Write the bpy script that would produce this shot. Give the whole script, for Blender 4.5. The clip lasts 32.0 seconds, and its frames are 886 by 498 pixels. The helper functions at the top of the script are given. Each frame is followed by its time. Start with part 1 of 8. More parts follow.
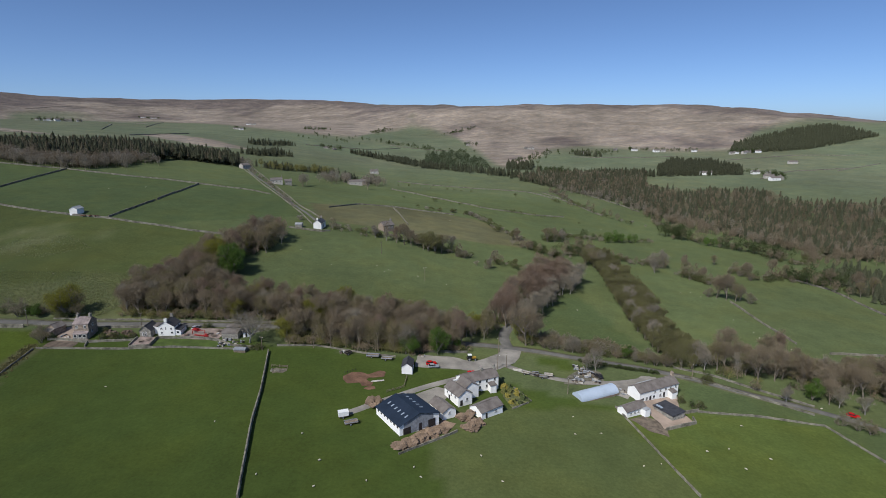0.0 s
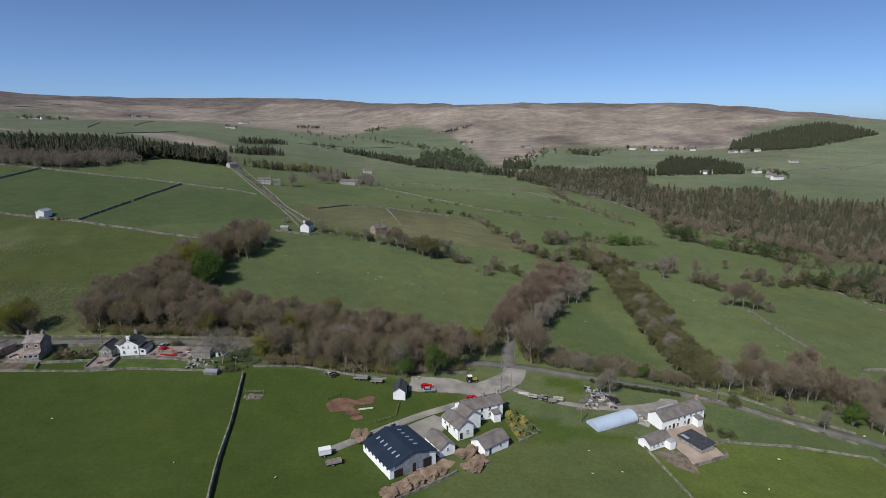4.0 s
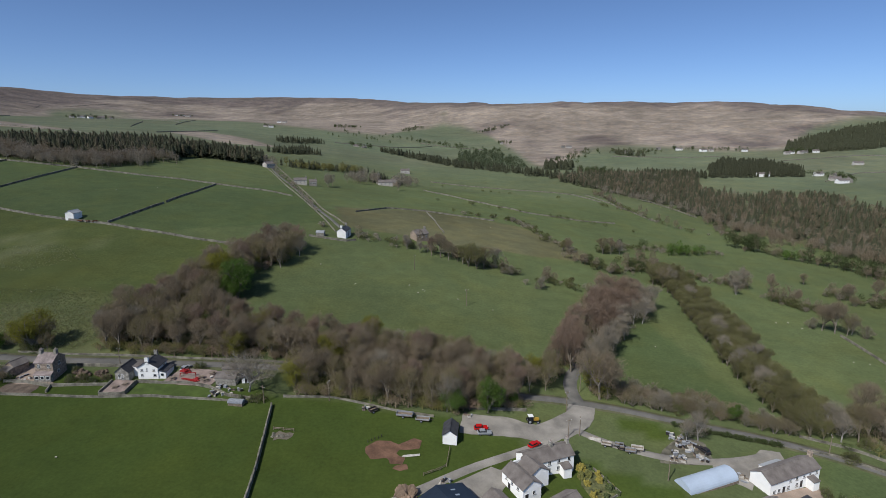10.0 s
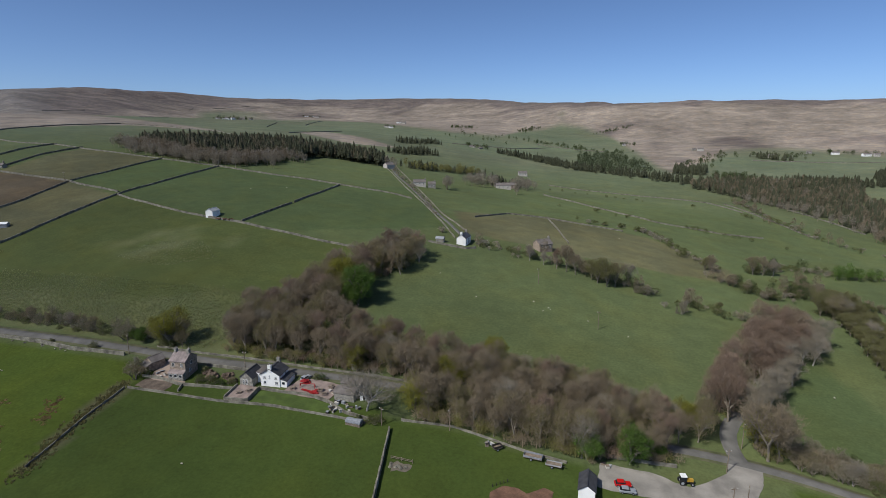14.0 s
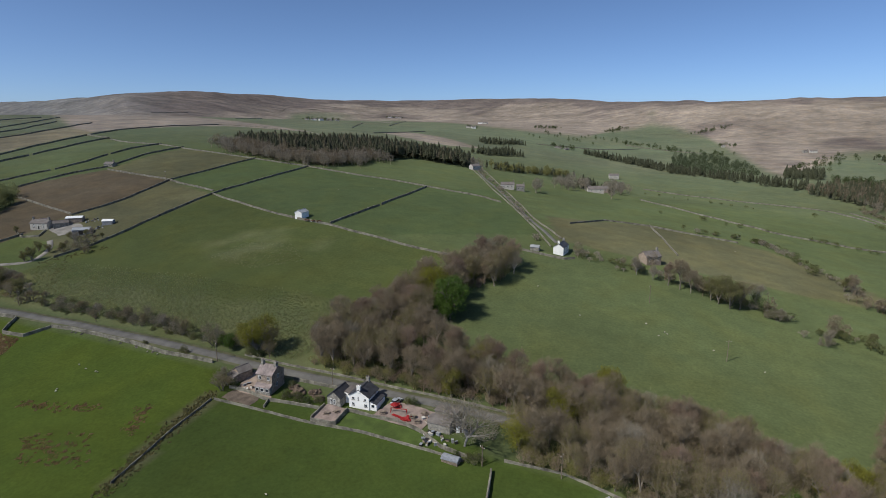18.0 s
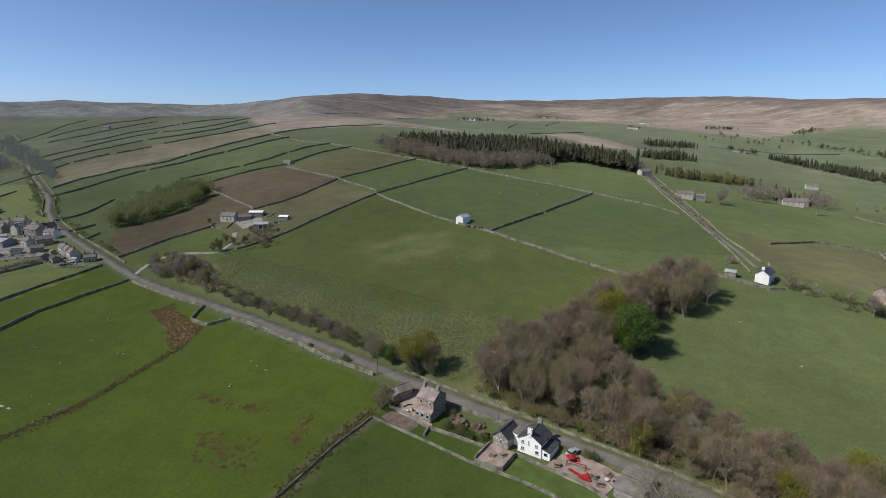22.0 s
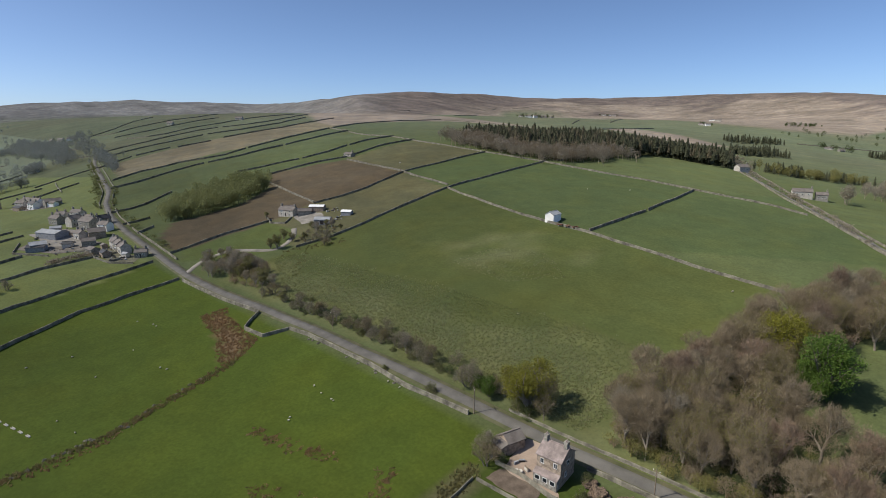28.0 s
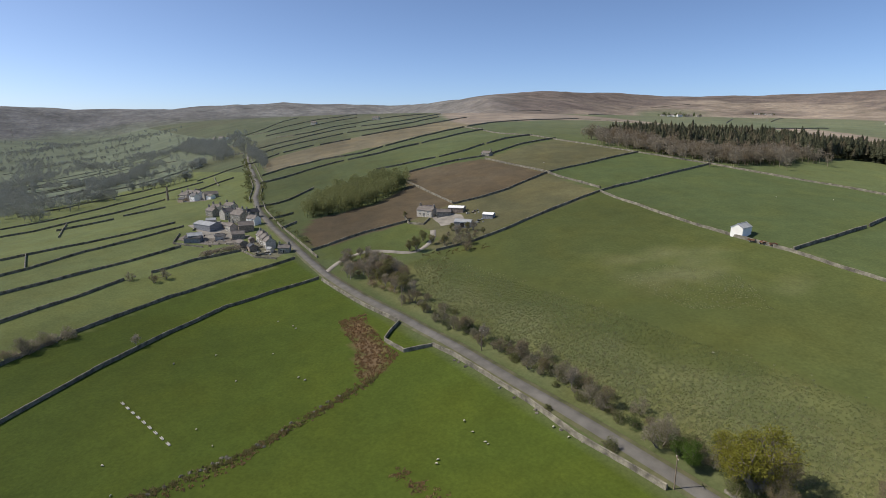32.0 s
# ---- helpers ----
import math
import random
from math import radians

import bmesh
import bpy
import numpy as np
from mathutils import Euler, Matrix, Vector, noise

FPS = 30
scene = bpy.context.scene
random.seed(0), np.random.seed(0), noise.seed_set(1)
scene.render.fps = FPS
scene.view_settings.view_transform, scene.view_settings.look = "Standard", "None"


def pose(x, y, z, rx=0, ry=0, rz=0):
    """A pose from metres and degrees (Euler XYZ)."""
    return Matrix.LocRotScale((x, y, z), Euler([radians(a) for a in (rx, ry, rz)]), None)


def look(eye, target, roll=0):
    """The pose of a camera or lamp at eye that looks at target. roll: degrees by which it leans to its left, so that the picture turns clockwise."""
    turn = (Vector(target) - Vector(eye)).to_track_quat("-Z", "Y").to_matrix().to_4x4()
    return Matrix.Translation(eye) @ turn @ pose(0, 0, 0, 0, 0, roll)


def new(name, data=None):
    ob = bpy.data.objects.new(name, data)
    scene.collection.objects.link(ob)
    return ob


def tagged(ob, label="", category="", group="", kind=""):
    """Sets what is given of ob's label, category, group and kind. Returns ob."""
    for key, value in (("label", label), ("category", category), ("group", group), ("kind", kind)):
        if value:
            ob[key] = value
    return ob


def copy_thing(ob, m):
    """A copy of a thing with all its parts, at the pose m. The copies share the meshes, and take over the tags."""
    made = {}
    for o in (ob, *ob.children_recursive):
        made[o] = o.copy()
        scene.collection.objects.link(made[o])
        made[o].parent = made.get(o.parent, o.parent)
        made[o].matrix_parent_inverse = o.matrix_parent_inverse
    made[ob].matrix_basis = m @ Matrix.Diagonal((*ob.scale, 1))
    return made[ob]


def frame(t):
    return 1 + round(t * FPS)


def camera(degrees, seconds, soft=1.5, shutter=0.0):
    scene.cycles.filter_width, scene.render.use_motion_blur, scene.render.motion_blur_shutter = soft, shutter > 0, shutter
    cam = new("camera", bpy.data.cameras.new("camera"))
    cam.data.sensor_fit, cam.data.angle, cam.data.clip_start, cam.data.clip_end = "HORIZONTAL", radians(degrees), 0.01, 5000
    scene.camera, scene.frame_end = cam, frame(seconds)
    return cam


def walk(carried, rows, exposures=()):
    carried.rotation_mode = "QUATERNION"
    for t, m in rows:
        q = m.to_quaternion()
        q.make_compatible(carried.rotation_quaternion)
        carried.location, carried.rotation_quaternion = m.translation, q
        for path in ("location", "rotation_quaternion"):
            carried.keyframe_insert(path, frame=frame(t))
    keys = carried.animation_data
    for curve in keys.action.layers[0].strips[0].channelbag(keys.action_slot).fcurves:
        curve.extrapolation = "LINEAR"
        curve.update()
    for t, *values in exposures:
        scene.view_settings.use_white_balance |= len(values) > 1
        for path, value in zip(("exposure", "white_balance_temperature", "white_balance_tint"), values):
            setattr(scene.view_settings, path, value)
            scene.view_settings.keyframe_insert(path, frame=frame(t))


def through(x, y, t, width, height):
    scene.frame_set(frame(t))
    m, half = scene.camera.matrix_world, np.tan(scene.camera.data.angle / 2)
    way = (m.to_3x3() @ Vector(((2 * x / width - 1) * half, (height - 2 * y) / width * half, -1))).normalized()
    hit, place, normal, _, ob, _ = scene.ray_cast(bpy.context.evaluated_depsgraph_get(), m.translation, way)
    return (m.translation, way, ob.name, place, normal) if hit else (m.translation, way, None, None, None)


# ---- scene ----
# ---- camera ----
# seconds, place, yaw, pitch, lean
PATH = [
    (0, -0.00, 0.00, 79.80, 0.01, -12.67, -0.02),
    (0.5, 0.08, 3.01, 79.66, -0.02, -12.67, -0.01),
    (1, 0.13, 6.01, 79.49, -0.19, -12.68, -0.01),
    (1.5, 0.15, 8.99, 79.24, -0.37, -12.72, -0.03),
    (2, 0.12, 11.93, 78.94, -0.38, -12.76, -0.09),
    (2.5, 0.01, 14.91, 78.65, -0.39, -12.74, -0.08),
    (3, -0.15, 17.85, 78.37, -0.38, -12.75, -0.08),
    (3.5, -0.28, 20.72, 78.10, -0.44, -12.75, -0.05),
    (5.5, -1.59, 31.46, 77.83, -0.60, -12.80, 0.03),
    (6, -2.11, 33.78, 77.68, -0.60, -12.78, 0.06),
    (6.5, -2.73, 36.11, 77.54, -0.66, -12.80, 0.03),
    (7, -3.38, 38.43, 77.41, -0.80, -12.80, 0.05),
    (7.5, -4.03, 40.66, 77.28, -0.87, -12.81, 0.10),
    (8, -4.76, 42.83, 77.19, -0.89, -12.84, 0.03),
    (8.5, -5.53, 44.92, 77.16, -0.76, -12.84, 0.02),
    (9, -6.27, 46.90, 77.19, 1.10, -12.83, 0.04),
    (9.5, -7.09, 48.86, 77.28, 2.68, -12.82, 0.04),
    (10, -8.03, 50.85, 77.41, 3.09, -12.81, 0.05),
    (10.5, -9.05, 52.86, 77.59, 3.21, -12.84, 0.02),
    (11, -10.13, 54.95, 77.79, 3.21, -12.84, -0.00),
    (11.5, -11.25, 57.12, 78.04, 3.36, -12.86, -0.01),
    (12, -12.45, 59.25, 78.28, 3.35, -12.87, -0.01),
    (12.5, -13.76, 61.29, 78.49, 3.35, -12.91, -0.03),
    (13, -15.18, 63.26, 78.62, 8.08, -12.89, -0.04),
    (13.5, -16.54, 65.29, 78.75, 11.99, -12.87, -0.02),
    (14, -17.78, 67.38, 78.91, 14.80, -12.81, 0.05),
    (14.5, -19.14, 69.49, 79.03, 16.35, -12.80, 0.05),
    (16.5, -26.28, 78.03, 78.62, 17.89, -12.73, -0.01),
    (17, -28.29, 79.98, 78.54, 17.89, -12.76, -0.04),
    (17.5, -30.35, 81.88, 78.51, 18.83, -12.76, -0.03),
    (18, -32.44, 83.68, 78.52, 23.00, -12.76, -0.09),
    (18.5, -34.56, 85.44, 78.56, 27.01, -12.77, -0.12),
    (19, -36.76, 87.18, 78.66, 28.80, -12.76, -0.11),
    (19.5, -39.07, 88.93, 78.81, 29.15, -12.76, -0.07),
    (20, -41.55, 90.60, 78.98, 29.40, -12.81, -0.05),
    (20.5, -44.14, 92.22, 79.15, 29.57, -12.78, 0.04),
    (21, -46.78, 93.82, 79.29, 35.71, -12.75, 0.01),
    (21.5, -49.58, 95.54, 79.41, 37.95, -12.73, 0.02),
    (22, -52.60, 97.30, 79.52, 38.40, -12.75, 0.06),
    (22.5, -55.80, 99.12, 79.60, 38.60, -12.75, 0.08),
    (23, -59.11, 100.93, 79.59, 38.70, -12.75, 0.09),
    (23.5, -62.41, 102.72, 79.43, 38.89, -12.71, 0.07),
    (24, -65.70, 104.40, 78.93, 38.96, -12.70, 0.09),
    (24.5, -68.98, 106.03, 78.06, 38.98, -12.72, 0.09),
    (25, -72.20, 107.67, 76.97, 38.99, -12.68, 0.08),
    (25.5, -75.38, 109.32, 75.77, 39.05, -12.66, 0.05),
    (27.5, -88.31, 116.32, 71.36, 39.36, -12.73, 0.03),
    (28, -91.58, 117.47, 71.09, 43.70, -12.78, 0.03),
    (28.5, -94.76, 118.53, 70.99, 50.69, -12.79, 0.03),
    (29, -98.04, 119.58, 70.95, 54.22, -12.78, 0.04),
    (29.5, -101.52, 120.61, 70.78, 55.21, -12.75, 0.01),
    (30, -105.19, 121.57, 70.47, 55.79, -12.75, 0.01),
    (30.5, -108.98, 122.50, 70.02, 56.11, -12.76, 0.03),
    (31, -112.77, 123.45, 69.51, 56.34, -12.75, 0.03),
    (31.5, -116.57, 124.40, 68.97, 56.52, -12.75, 0.04),
    (32, -120.50, 125.33, 68.44, 56.60, -12.71, 0.01),
]
cam = camera(78.32, 32.0, 0.8)
walk(cam, [(t, pose(x, y, z, 90 + pitch, 0, yaw) @ pose(0, 0, 0, 0, 0, lean)) for t, x, y, z, yaw, pitch, lean in PATH],
     [(0, -0.3, 6150, 9), (13, -0.3, 6200, 9), (18, -0.22, 6350, 8), (21.5, -0.02, 6500, 8), (26.5, 0.03, 6650, 8), (32, 0.18, 6950, 10)])
# ---- end of camera ----

# ---- light ----
SUN_EL, SUN_FROM = radians(47), (-0.574, -0.819)
sun_data = bpy.data.lights.new("sun", "SUN")
sun_data.energy, sun_data.angle, sun_data.color = 4.3, radians(0.8), (1.0, 0.95, 0.86)
sun = new("sun", sun_data)
sun.matrix_world = look((0, 0, 500), (-SUN_FROM[0] * 500, -SUN_FROM[1] * 500, 500 - 500 * math.tan(SUN_EL)))
world = bpy.data.worlds.new("sky")
scene.world = world
world.use_nodes = True
wn = world.node_tree
sky = wn.nodes.new("ShaderNodeTexSky")
sky.sky_type, sky.sun_disc, sky.sun_elevation = "NISHITA", False, SUN_EL
sky.sun_rotation = math.atan2(SUN_FROM[0], SUN_FROM[1])
sky.altitude, sky.air_density, sky.dust_density, sky.ozone_density = 3000, 0.7, 9.0, 5.0
wn.links.new(sky.outputs[0], wn.nodes["Background"].inputs[0])
wn.nodes["Background"].inputs[1].default_value = 0.148
scene.view_settings.exposure = 0.0

# ---- materials ----


def material(name, base, rough=0.85, metal=0.0, spread=0.25, scale=1.5, fine=12.0, bump=0.3, dist=0.05, tint=None, per_object=0.0):
    """A surface with broad blotches and fine grain over one base colour; tint: the second colour of the blotches."""
    m = bpy.data.materials.new(name)
    m.use_nodes = True
    n, k = m.node_tree.nodes, m.node_tree.links
    b = n["Principled BSDF"]
    b.inputs["Roughness"].default_value, b.inputs["Metallic"].default_value = rough, metal
    b.inputs["Specular IOR Level"].default_value = 0.3
    b.inputs["Diffuse Roughness"].default_value = rough * 0.6
    geo = n.new("ShaderNodeNewGeometry")
    big, small = n.new("ShaderNodeTexNoise"), n.new("ShaderNodeTexNoise")
    big.inputs["Scale"].default_value, small.inputs["Scale"].default_value = scale, fine
    big.inputs["Detail"].default_value, small.inputs["Detail"].default_value = 4, 3
    k.new(geo.outputs["Position"], big.inputs["Vector"])
    k.new(geo.outputs["Position"], small.inputs["Vector"])
    ramp = n.new("ShaderNodeValToRGB")
    lo = [c * (1 - spread) for c in base]
    hi = tint or [min(1, c * (1 + spread)) for c in base]
    ramp.color_ramp.elements[0].position, ramp.color_ramp.elements[1].position = 0.32, 0.68
    ramp.color_ramp.elements[0].color, ramp.color_ramp.elements[1].color = (*lo, 1), (*hi, 1)
    k.new(big.outputs["Fac"], ramp.inputs["Fac"])
    grain = n.new("ShaderNodeMapRange")
    grain.inputs["To Min"].default_value, grain.inputs["To Max"].default_value = 1 - spread * 0.9, 1 + spread * 0.9
    k.new(small.outputs["Fac"], grain.inputs["Value"])
    mul = n.new("ShaderNodeVectorMath")
    mul.operation = "SCALE"
    k.new(ramp.outputs["Color"], mul.inputs[0])
    k.new(grain.outputs["Result"], mul.inputs["Scale"])
    out = mul.outputs[0]
    if per_object:
        info, vary, mul2 = n.new("ShaderNodeObjectInfo"), n.new("ShaderNodeMapRange"), n.new("ShaderNodeVectorMath")
        vary.inputs["To Min"].default_value, vary.inputs["To Max"].default_value = 1 - per_object, 1 + per_object
        k.new(info.outputs["Random"], vary.inputs["Value"])
        mul2.operation = "SCALE"
        k.new(out, mul2.inputs[0])
        k.new(vary.outputs["Result"], mul2.inputs["Scale"])
        out = mul2.outputs[0]
    k.new(out, b.inputs["Base Color"])
    if bump:
        bm = n.new("ShaderNodeBump")
        bm.inputs["Strength"].default_value, bm.inputs["Distance"].default_value = bump, dist
        k.new(small.outputs["Fac"], bm.inputs["Height"])
        k.new(bm.outputs["Normal"], b.inputs["Normal"])
    return m


def leaf_material(name, base, through, vary=0.35):
    """Leaves and twigs: every piece a little lighter or darker, some light coming through."""
    m = bpy.data.materials.new(name)
    m.use_nodes = True
    n, k = m.node_tree.nodes, m.node_tree.links
    b = n["Principled BSDF"]
    b.inputs["Roughness"].default_value, b.inputs["Specular IOR Level"].default_value = 0.75, 0.2
    b.inputs["Diffuse Roughness"].default_value = 0.8
    geo, info = n.new("ShaderNodeNewGeometry"), n.new("ShaderNodeObjectInfo")
    add = n.new("ShaderNodeMath")
    add.operation = "MULTIPLY_ADD"
    add.inputs[1].default_value = 0.6
    k.new(geo.outputs["Random Per Island"], add.inputs[0])
    half = n.new("ShaderNodeMath")
    half.operation = "MULTIPLY"
    half.inputs[1].default_value = 0.4
    k.new(info.outputs["Random"], half.inputs[0])
    k.new(half.outputs[0], add.inputs[2])
    ramp = n.new("ShaderNodeValToRGB")
    ramp.color_ramp.elements[0].color = (*[c * (1 - vary) for c in base], 1)
    ramp.color_ramp.elements[1].color = (*[min(1, c * (1 + vary)) for c in base], 1)
    k.new(add.outputs[0], ramp.inputs["Fac"])
    k.new(ramp.outputs["Color"], b.inputs["Base Color"])
    if through:
        tr, mix = n.new("ShaderNodeBsdfTranslucent"), n.new("ShaderNodeMixShader")
        k.new(ramp.outputs["Color"], tr.inputs["Color"])
        mix.inputs[0].default_value = through
        k.new(b.outputs[0], mix.inputs[1])
        k.new(tr.outputs[0], mix.inputs[2])
        k.new(mix.outputs[0], n["Material Output"].inputs["Surface"])
    return m


def ground_material():
    """Turf, heath and bare soil: the kind of cover is laid on the sheet, with haze in its far colours; the grain comes
    from noise at three sizes.
    """
    m = bpy.data.materials.new("ground")
    m.use_nodes = True
    n, k = m.node_tree.nodes, m.node_tree.links
    b = n["Principled BSDF"]
    b.inputs["Roughness"].default_value, b.inputs["Specular IOR Level"].default_value = 0.95, 0.1
    b.inputs["Diffuse Roughness"].default_value = 0.8
    geo, cover = n.new("ShaderNodeNewGeometry"), n.new("ShaderNodeAttribute")
    cover.attribute_name = "cover"
    out = cover.outputs["Color"]
    for scale, detail, low, high, rough in ((0.012, 6, 0.88, 1.14, 0.6), (0.11, 6, 0.87, 1.14, 0.7), (1.0, 3, 0.86, 1.16, 0.7), (0.004, 9, 0.84, 1.18, 0.7)):
        t, r, s = n.new("ShaderNodeTexNoise"), n.new("ShaderNodeMapRange"), n.new("ShaderNodeVectorMath")
        t.inputs["Scale"].default_value, t.inputs["Detail"].default_value, t.inputs["Roughness"].default_value = scale, detail, rough
        k.new(geo.outputs["Position"], t.inputs["Vector"])
        r.inputs["From Min"].default_value, r.inputs["From Max"].default_value = 0.3, 0.7
        r.inputs["To Min"].default_value, r.inputs["To Max"].default_value = low, high
        k.new(t.outputs["Fac"], r.inputs["Value"])
        s.operation = "SCALE"
        k.new(out, s.inputs[0])
        k.new(r.outputs["Result"], s.inputs["Scale"])
        out = s.outputs[0]
    # heath and moor: patches of heather, bent and bare peat
    wild = n.new("ShaderNodeAttribute")
    wild.attribute_name = "wild"
    for scale, low, high in ((0.0045, 0.8, 1.2), (0.017, 0.82, 1.18), (0.05, 0.88, 1.12)):
        t, r, s, mx = n.new("ShaderNodeTexNoise"), n.new("ShaderNodeMapRange"), n.new("ShaderNodeVectorMath"), n.new("ShaderNodeMix")
        t.inputs["Scale"].default_value, t.inputs["Detail"].default_value, t.inputs["Roughness"].default_value = scale, 6, 0.65
        k.new(geo.outputs["Position"], t.inputs["Vector"])
        r.inputs["From Min"].default_value, r.inputs["From Max"].default_value = 0.36, 0.64
        r.inputs["To Min"].default_value, r.inputs["To Max"].default_value = low, high
        k.new(t.outputs["Fac"], r.inputs["Value"])
        s.operation = "SCALE"
        k.new(out, s.inputs[0])
        k.new(r.outputs["Result"], s.inputs["Scale"])
        mx.data_type = "RGBA"
        k.new(wild.outputs["Fac"], mx.inputs[0])
        k.new(out, mx.inputs[6])
        k.new(s.outputs[0], mx.inputs[7])
        out = mx.outputs[2]
    # yellower and bluer sward from place to place
    hue, hn, hr = n.new("ShaderNodeMix"), n.new("ShaderNodeTexNoise"), n.new("ShaderNodeMapRange")
    hn.inputs["Scale"].default_value, hn.inputs["Detail"].default_value = 0.05, 6
    k.new(geo.outputs["Position"], hn.inputs["Vector"])
    hr.inputs["From Min"].default_value, hr.inputs["From Max"].default_value = 0.42, 0.75
    hr.inputs["To Max"].default_value = 0.35
    k.new(hn.outputs["Fac"], hr.inputs["Value"])
    hue.data_type, hue.blend_type = "RGBA", "MULTIPLY"
    k.new(hr.outputs["Result"], hue.inputs[0])
    k.new(out, hue.inputs[6])
    hue.inputs[7].default_value = (1.35, 1.1, 0.75, 1)
    k.new(hue.outputs[2], b.inputs["Base Color"])
    t, bm = n.new("ShaderNodeTexNoise"), n.new("ShaderNodeBump")
    t.inputs["Scale"].default_value, t.inputs["Detail"].default_value = 0.7, 4
    k.new(geo.outputs["Position"], t.inputs["Vector"])
    bm.inputs["Strength"].default_value, bm.inputs["Distance"].default_value = 0.5, 0.25
    k.new(t.outputs["Fac"], bm.inputs["Height"])
    k.new(bm.outputs["Normal"], b.inputs["Normal"])
    return m


TURF = ground_material()
STONE = material("field_stone", (0.185, 0.17, 0.135), spread=0.5, scale=0.45, fine=2.2, bump=1.0, dist=0.2, tint=(0.28, 0.26, 0.205))
ASPHALT = material("worn_asphalt", (0.14, 0.133, 0.12), rough=0.9, spread=0.2, scale=0.25, fine=6, bump=0.1)
GRAVEL = material("pale_gravel", (0.25, 0.23, 0.2), rough=0.95, spread=0.25, scale=0.2, fine=4, bump=0.2)

# ---- relief of the dale ----
# broad lattice of heights, wide apart far out and close together near the lane
BROAD = [
    [711.2, 390.8, 104.3, -16.7, 19.8, 104.3, 117.9, 66.3, 24.9, 34, 70.9],
    [531.1, 258.1, -25.9, -56.9, 3.9, 47.6, 27.5, -19.2, -11, 77.4, 165.7],
    [323.5, 59.7, -87.8, -17.7, 5.7, -22.1, -51.2, -72.6, -15.6, 116.5, 232.7],
    [168, 8, -67.2, -15.5, -32, -20.5, -20.4, -60.5, -10.8, 117.2, 254.5],
    [93.3, 47.5, -4.3, 44.2, 42.7, 24.2, -18.3, -61.2, 2.9, 120.9, 245.6],
    [49, 94.4, 122.6, 97.6, 43.1, -2.9, -17.1, -35.3, 36.3, 127.1, 213.2],
    [-4, 83, 143.9, 74, 9.8, -12.4, 23.7, 25.8, 56.1, 109.5, 157.3],
    [-87.3, -11.3, 43.2, 114.3, 223.7, 215.5, 176.9, 128.7, 101, 90.6, 82.8],
    [-196.5, -114.4, -6.4, 161.3, 331.5, 392.6, 348.4, 258, 162.8, 77.7, 0.4],
]
# finer rises and dips near the lane, every 100 m
FINE = [
    [5.5, 14.2, 8.7, 6.8, 4, 13.5, 4.4, -0, 2.8, 0.1, 0, 0.1],
    [8.3, -1.1, -9.4, -5.2, -3.6, -0.8, -2.3, -1.4, 0.9, 0, 0, 0.5],
    [-6.3, -1.6, -3.7, 3, -1.8, 1.7, -3.8, 1.2, 0.8, 0.1, 0, 0.2],
    [0.7, -1.6, -0.8, 5.5, -0.2, 1.2, -2.5, -0.6, 5.2, 4.3, 0.1, 0],
    [8.1, 4.5, 2.3, -0.3, -0.2, 4.3, 2.5, -4.6, 4.4, 2, -0.7, -0],
    [1.2, 0.9, 1.8, 1.7, -1.4, 5.9, 2.5, 0.3, -4.2, -10.1, -1.9, 0],
    [-0, -0, 1, 4.3, -0.8, 3.4, 6.7, 5.3, -4.5, -2.3, 0.1, 0.1],
    [-1.8, -0, 0.1, -1.2, -10.1, -4.4, -5.5, -4.2, -4.7, -2.8, 0.7, 0.8],
]
# the moors round about: bearing, foot, crest (metres off) and height of the skyline
MOOR_BEARING = [-48, -40, -30, -20, -10, 0, 8, 15, 22, 30, 38, 45, 52, 57, 62, 72, 82, 95]
MOOR_FOOT = [1500, 1500, 1500, 1550, 1600, 1900, 2400, 2800, 2800, 2700, 2500, 2100, 1900, 2600, 3300, 3600, 3600, 3600]
MOOR_CREST = [2600, 2600, 2700, 2900, 3000, 3300, 3900, 4300, 4400, 4400, 4300, 3900, 3300, 3900, 4600, 4700, 4700, 4700]
MOOR_TOP = [103, 107, 157, 178, 195, 203, 238, 273, 260, 262, 284, 283, 229, 226, 233, 248, 199, 190]


def _cubic(q):
    return [(1 - q) ** 3 / 6, (3 * q ** 3 - 6 * q * q + 4) / 6, (-3 * q ** 3 + 3 * q * q + 3 * q + 1) / 6, q ** 3 / 6]


def _bump(q):
    q = np.abs(q)
    return np.where(q < 1, 2 / 3 - q * q + q ** 3 / 2, np.where(q < 2, (2 - q) ** 3 / 6, 0))


BROAD, FINE = np.array(BROAD), np.array(FINE)


def moor(x, y):
    """How far a place belongs to the moors, and the moor's height there."""
    az, r = np.degrees(np.arctan2(-(x + 60), y - 90)), np.hypot(x + 60, y - 90)
    foot, crest = np.interp(az, MOOR_BEARING, MOOR_FOOT), np.interp(az, MOOR_BEARING, MOOR_CREST)
    q = np.clip((r - foot) / (crest - foot), 0, 1)
    back = np.clip((np.abs(az - 24) - 75) / 25, 0, 1)
    return q * q * (3 - 2 * q) * (1 - back), np.interp(az, MOOR_BEARING, MOOR_TOP) - np.clip(r - crest, 0, None) * 0.12


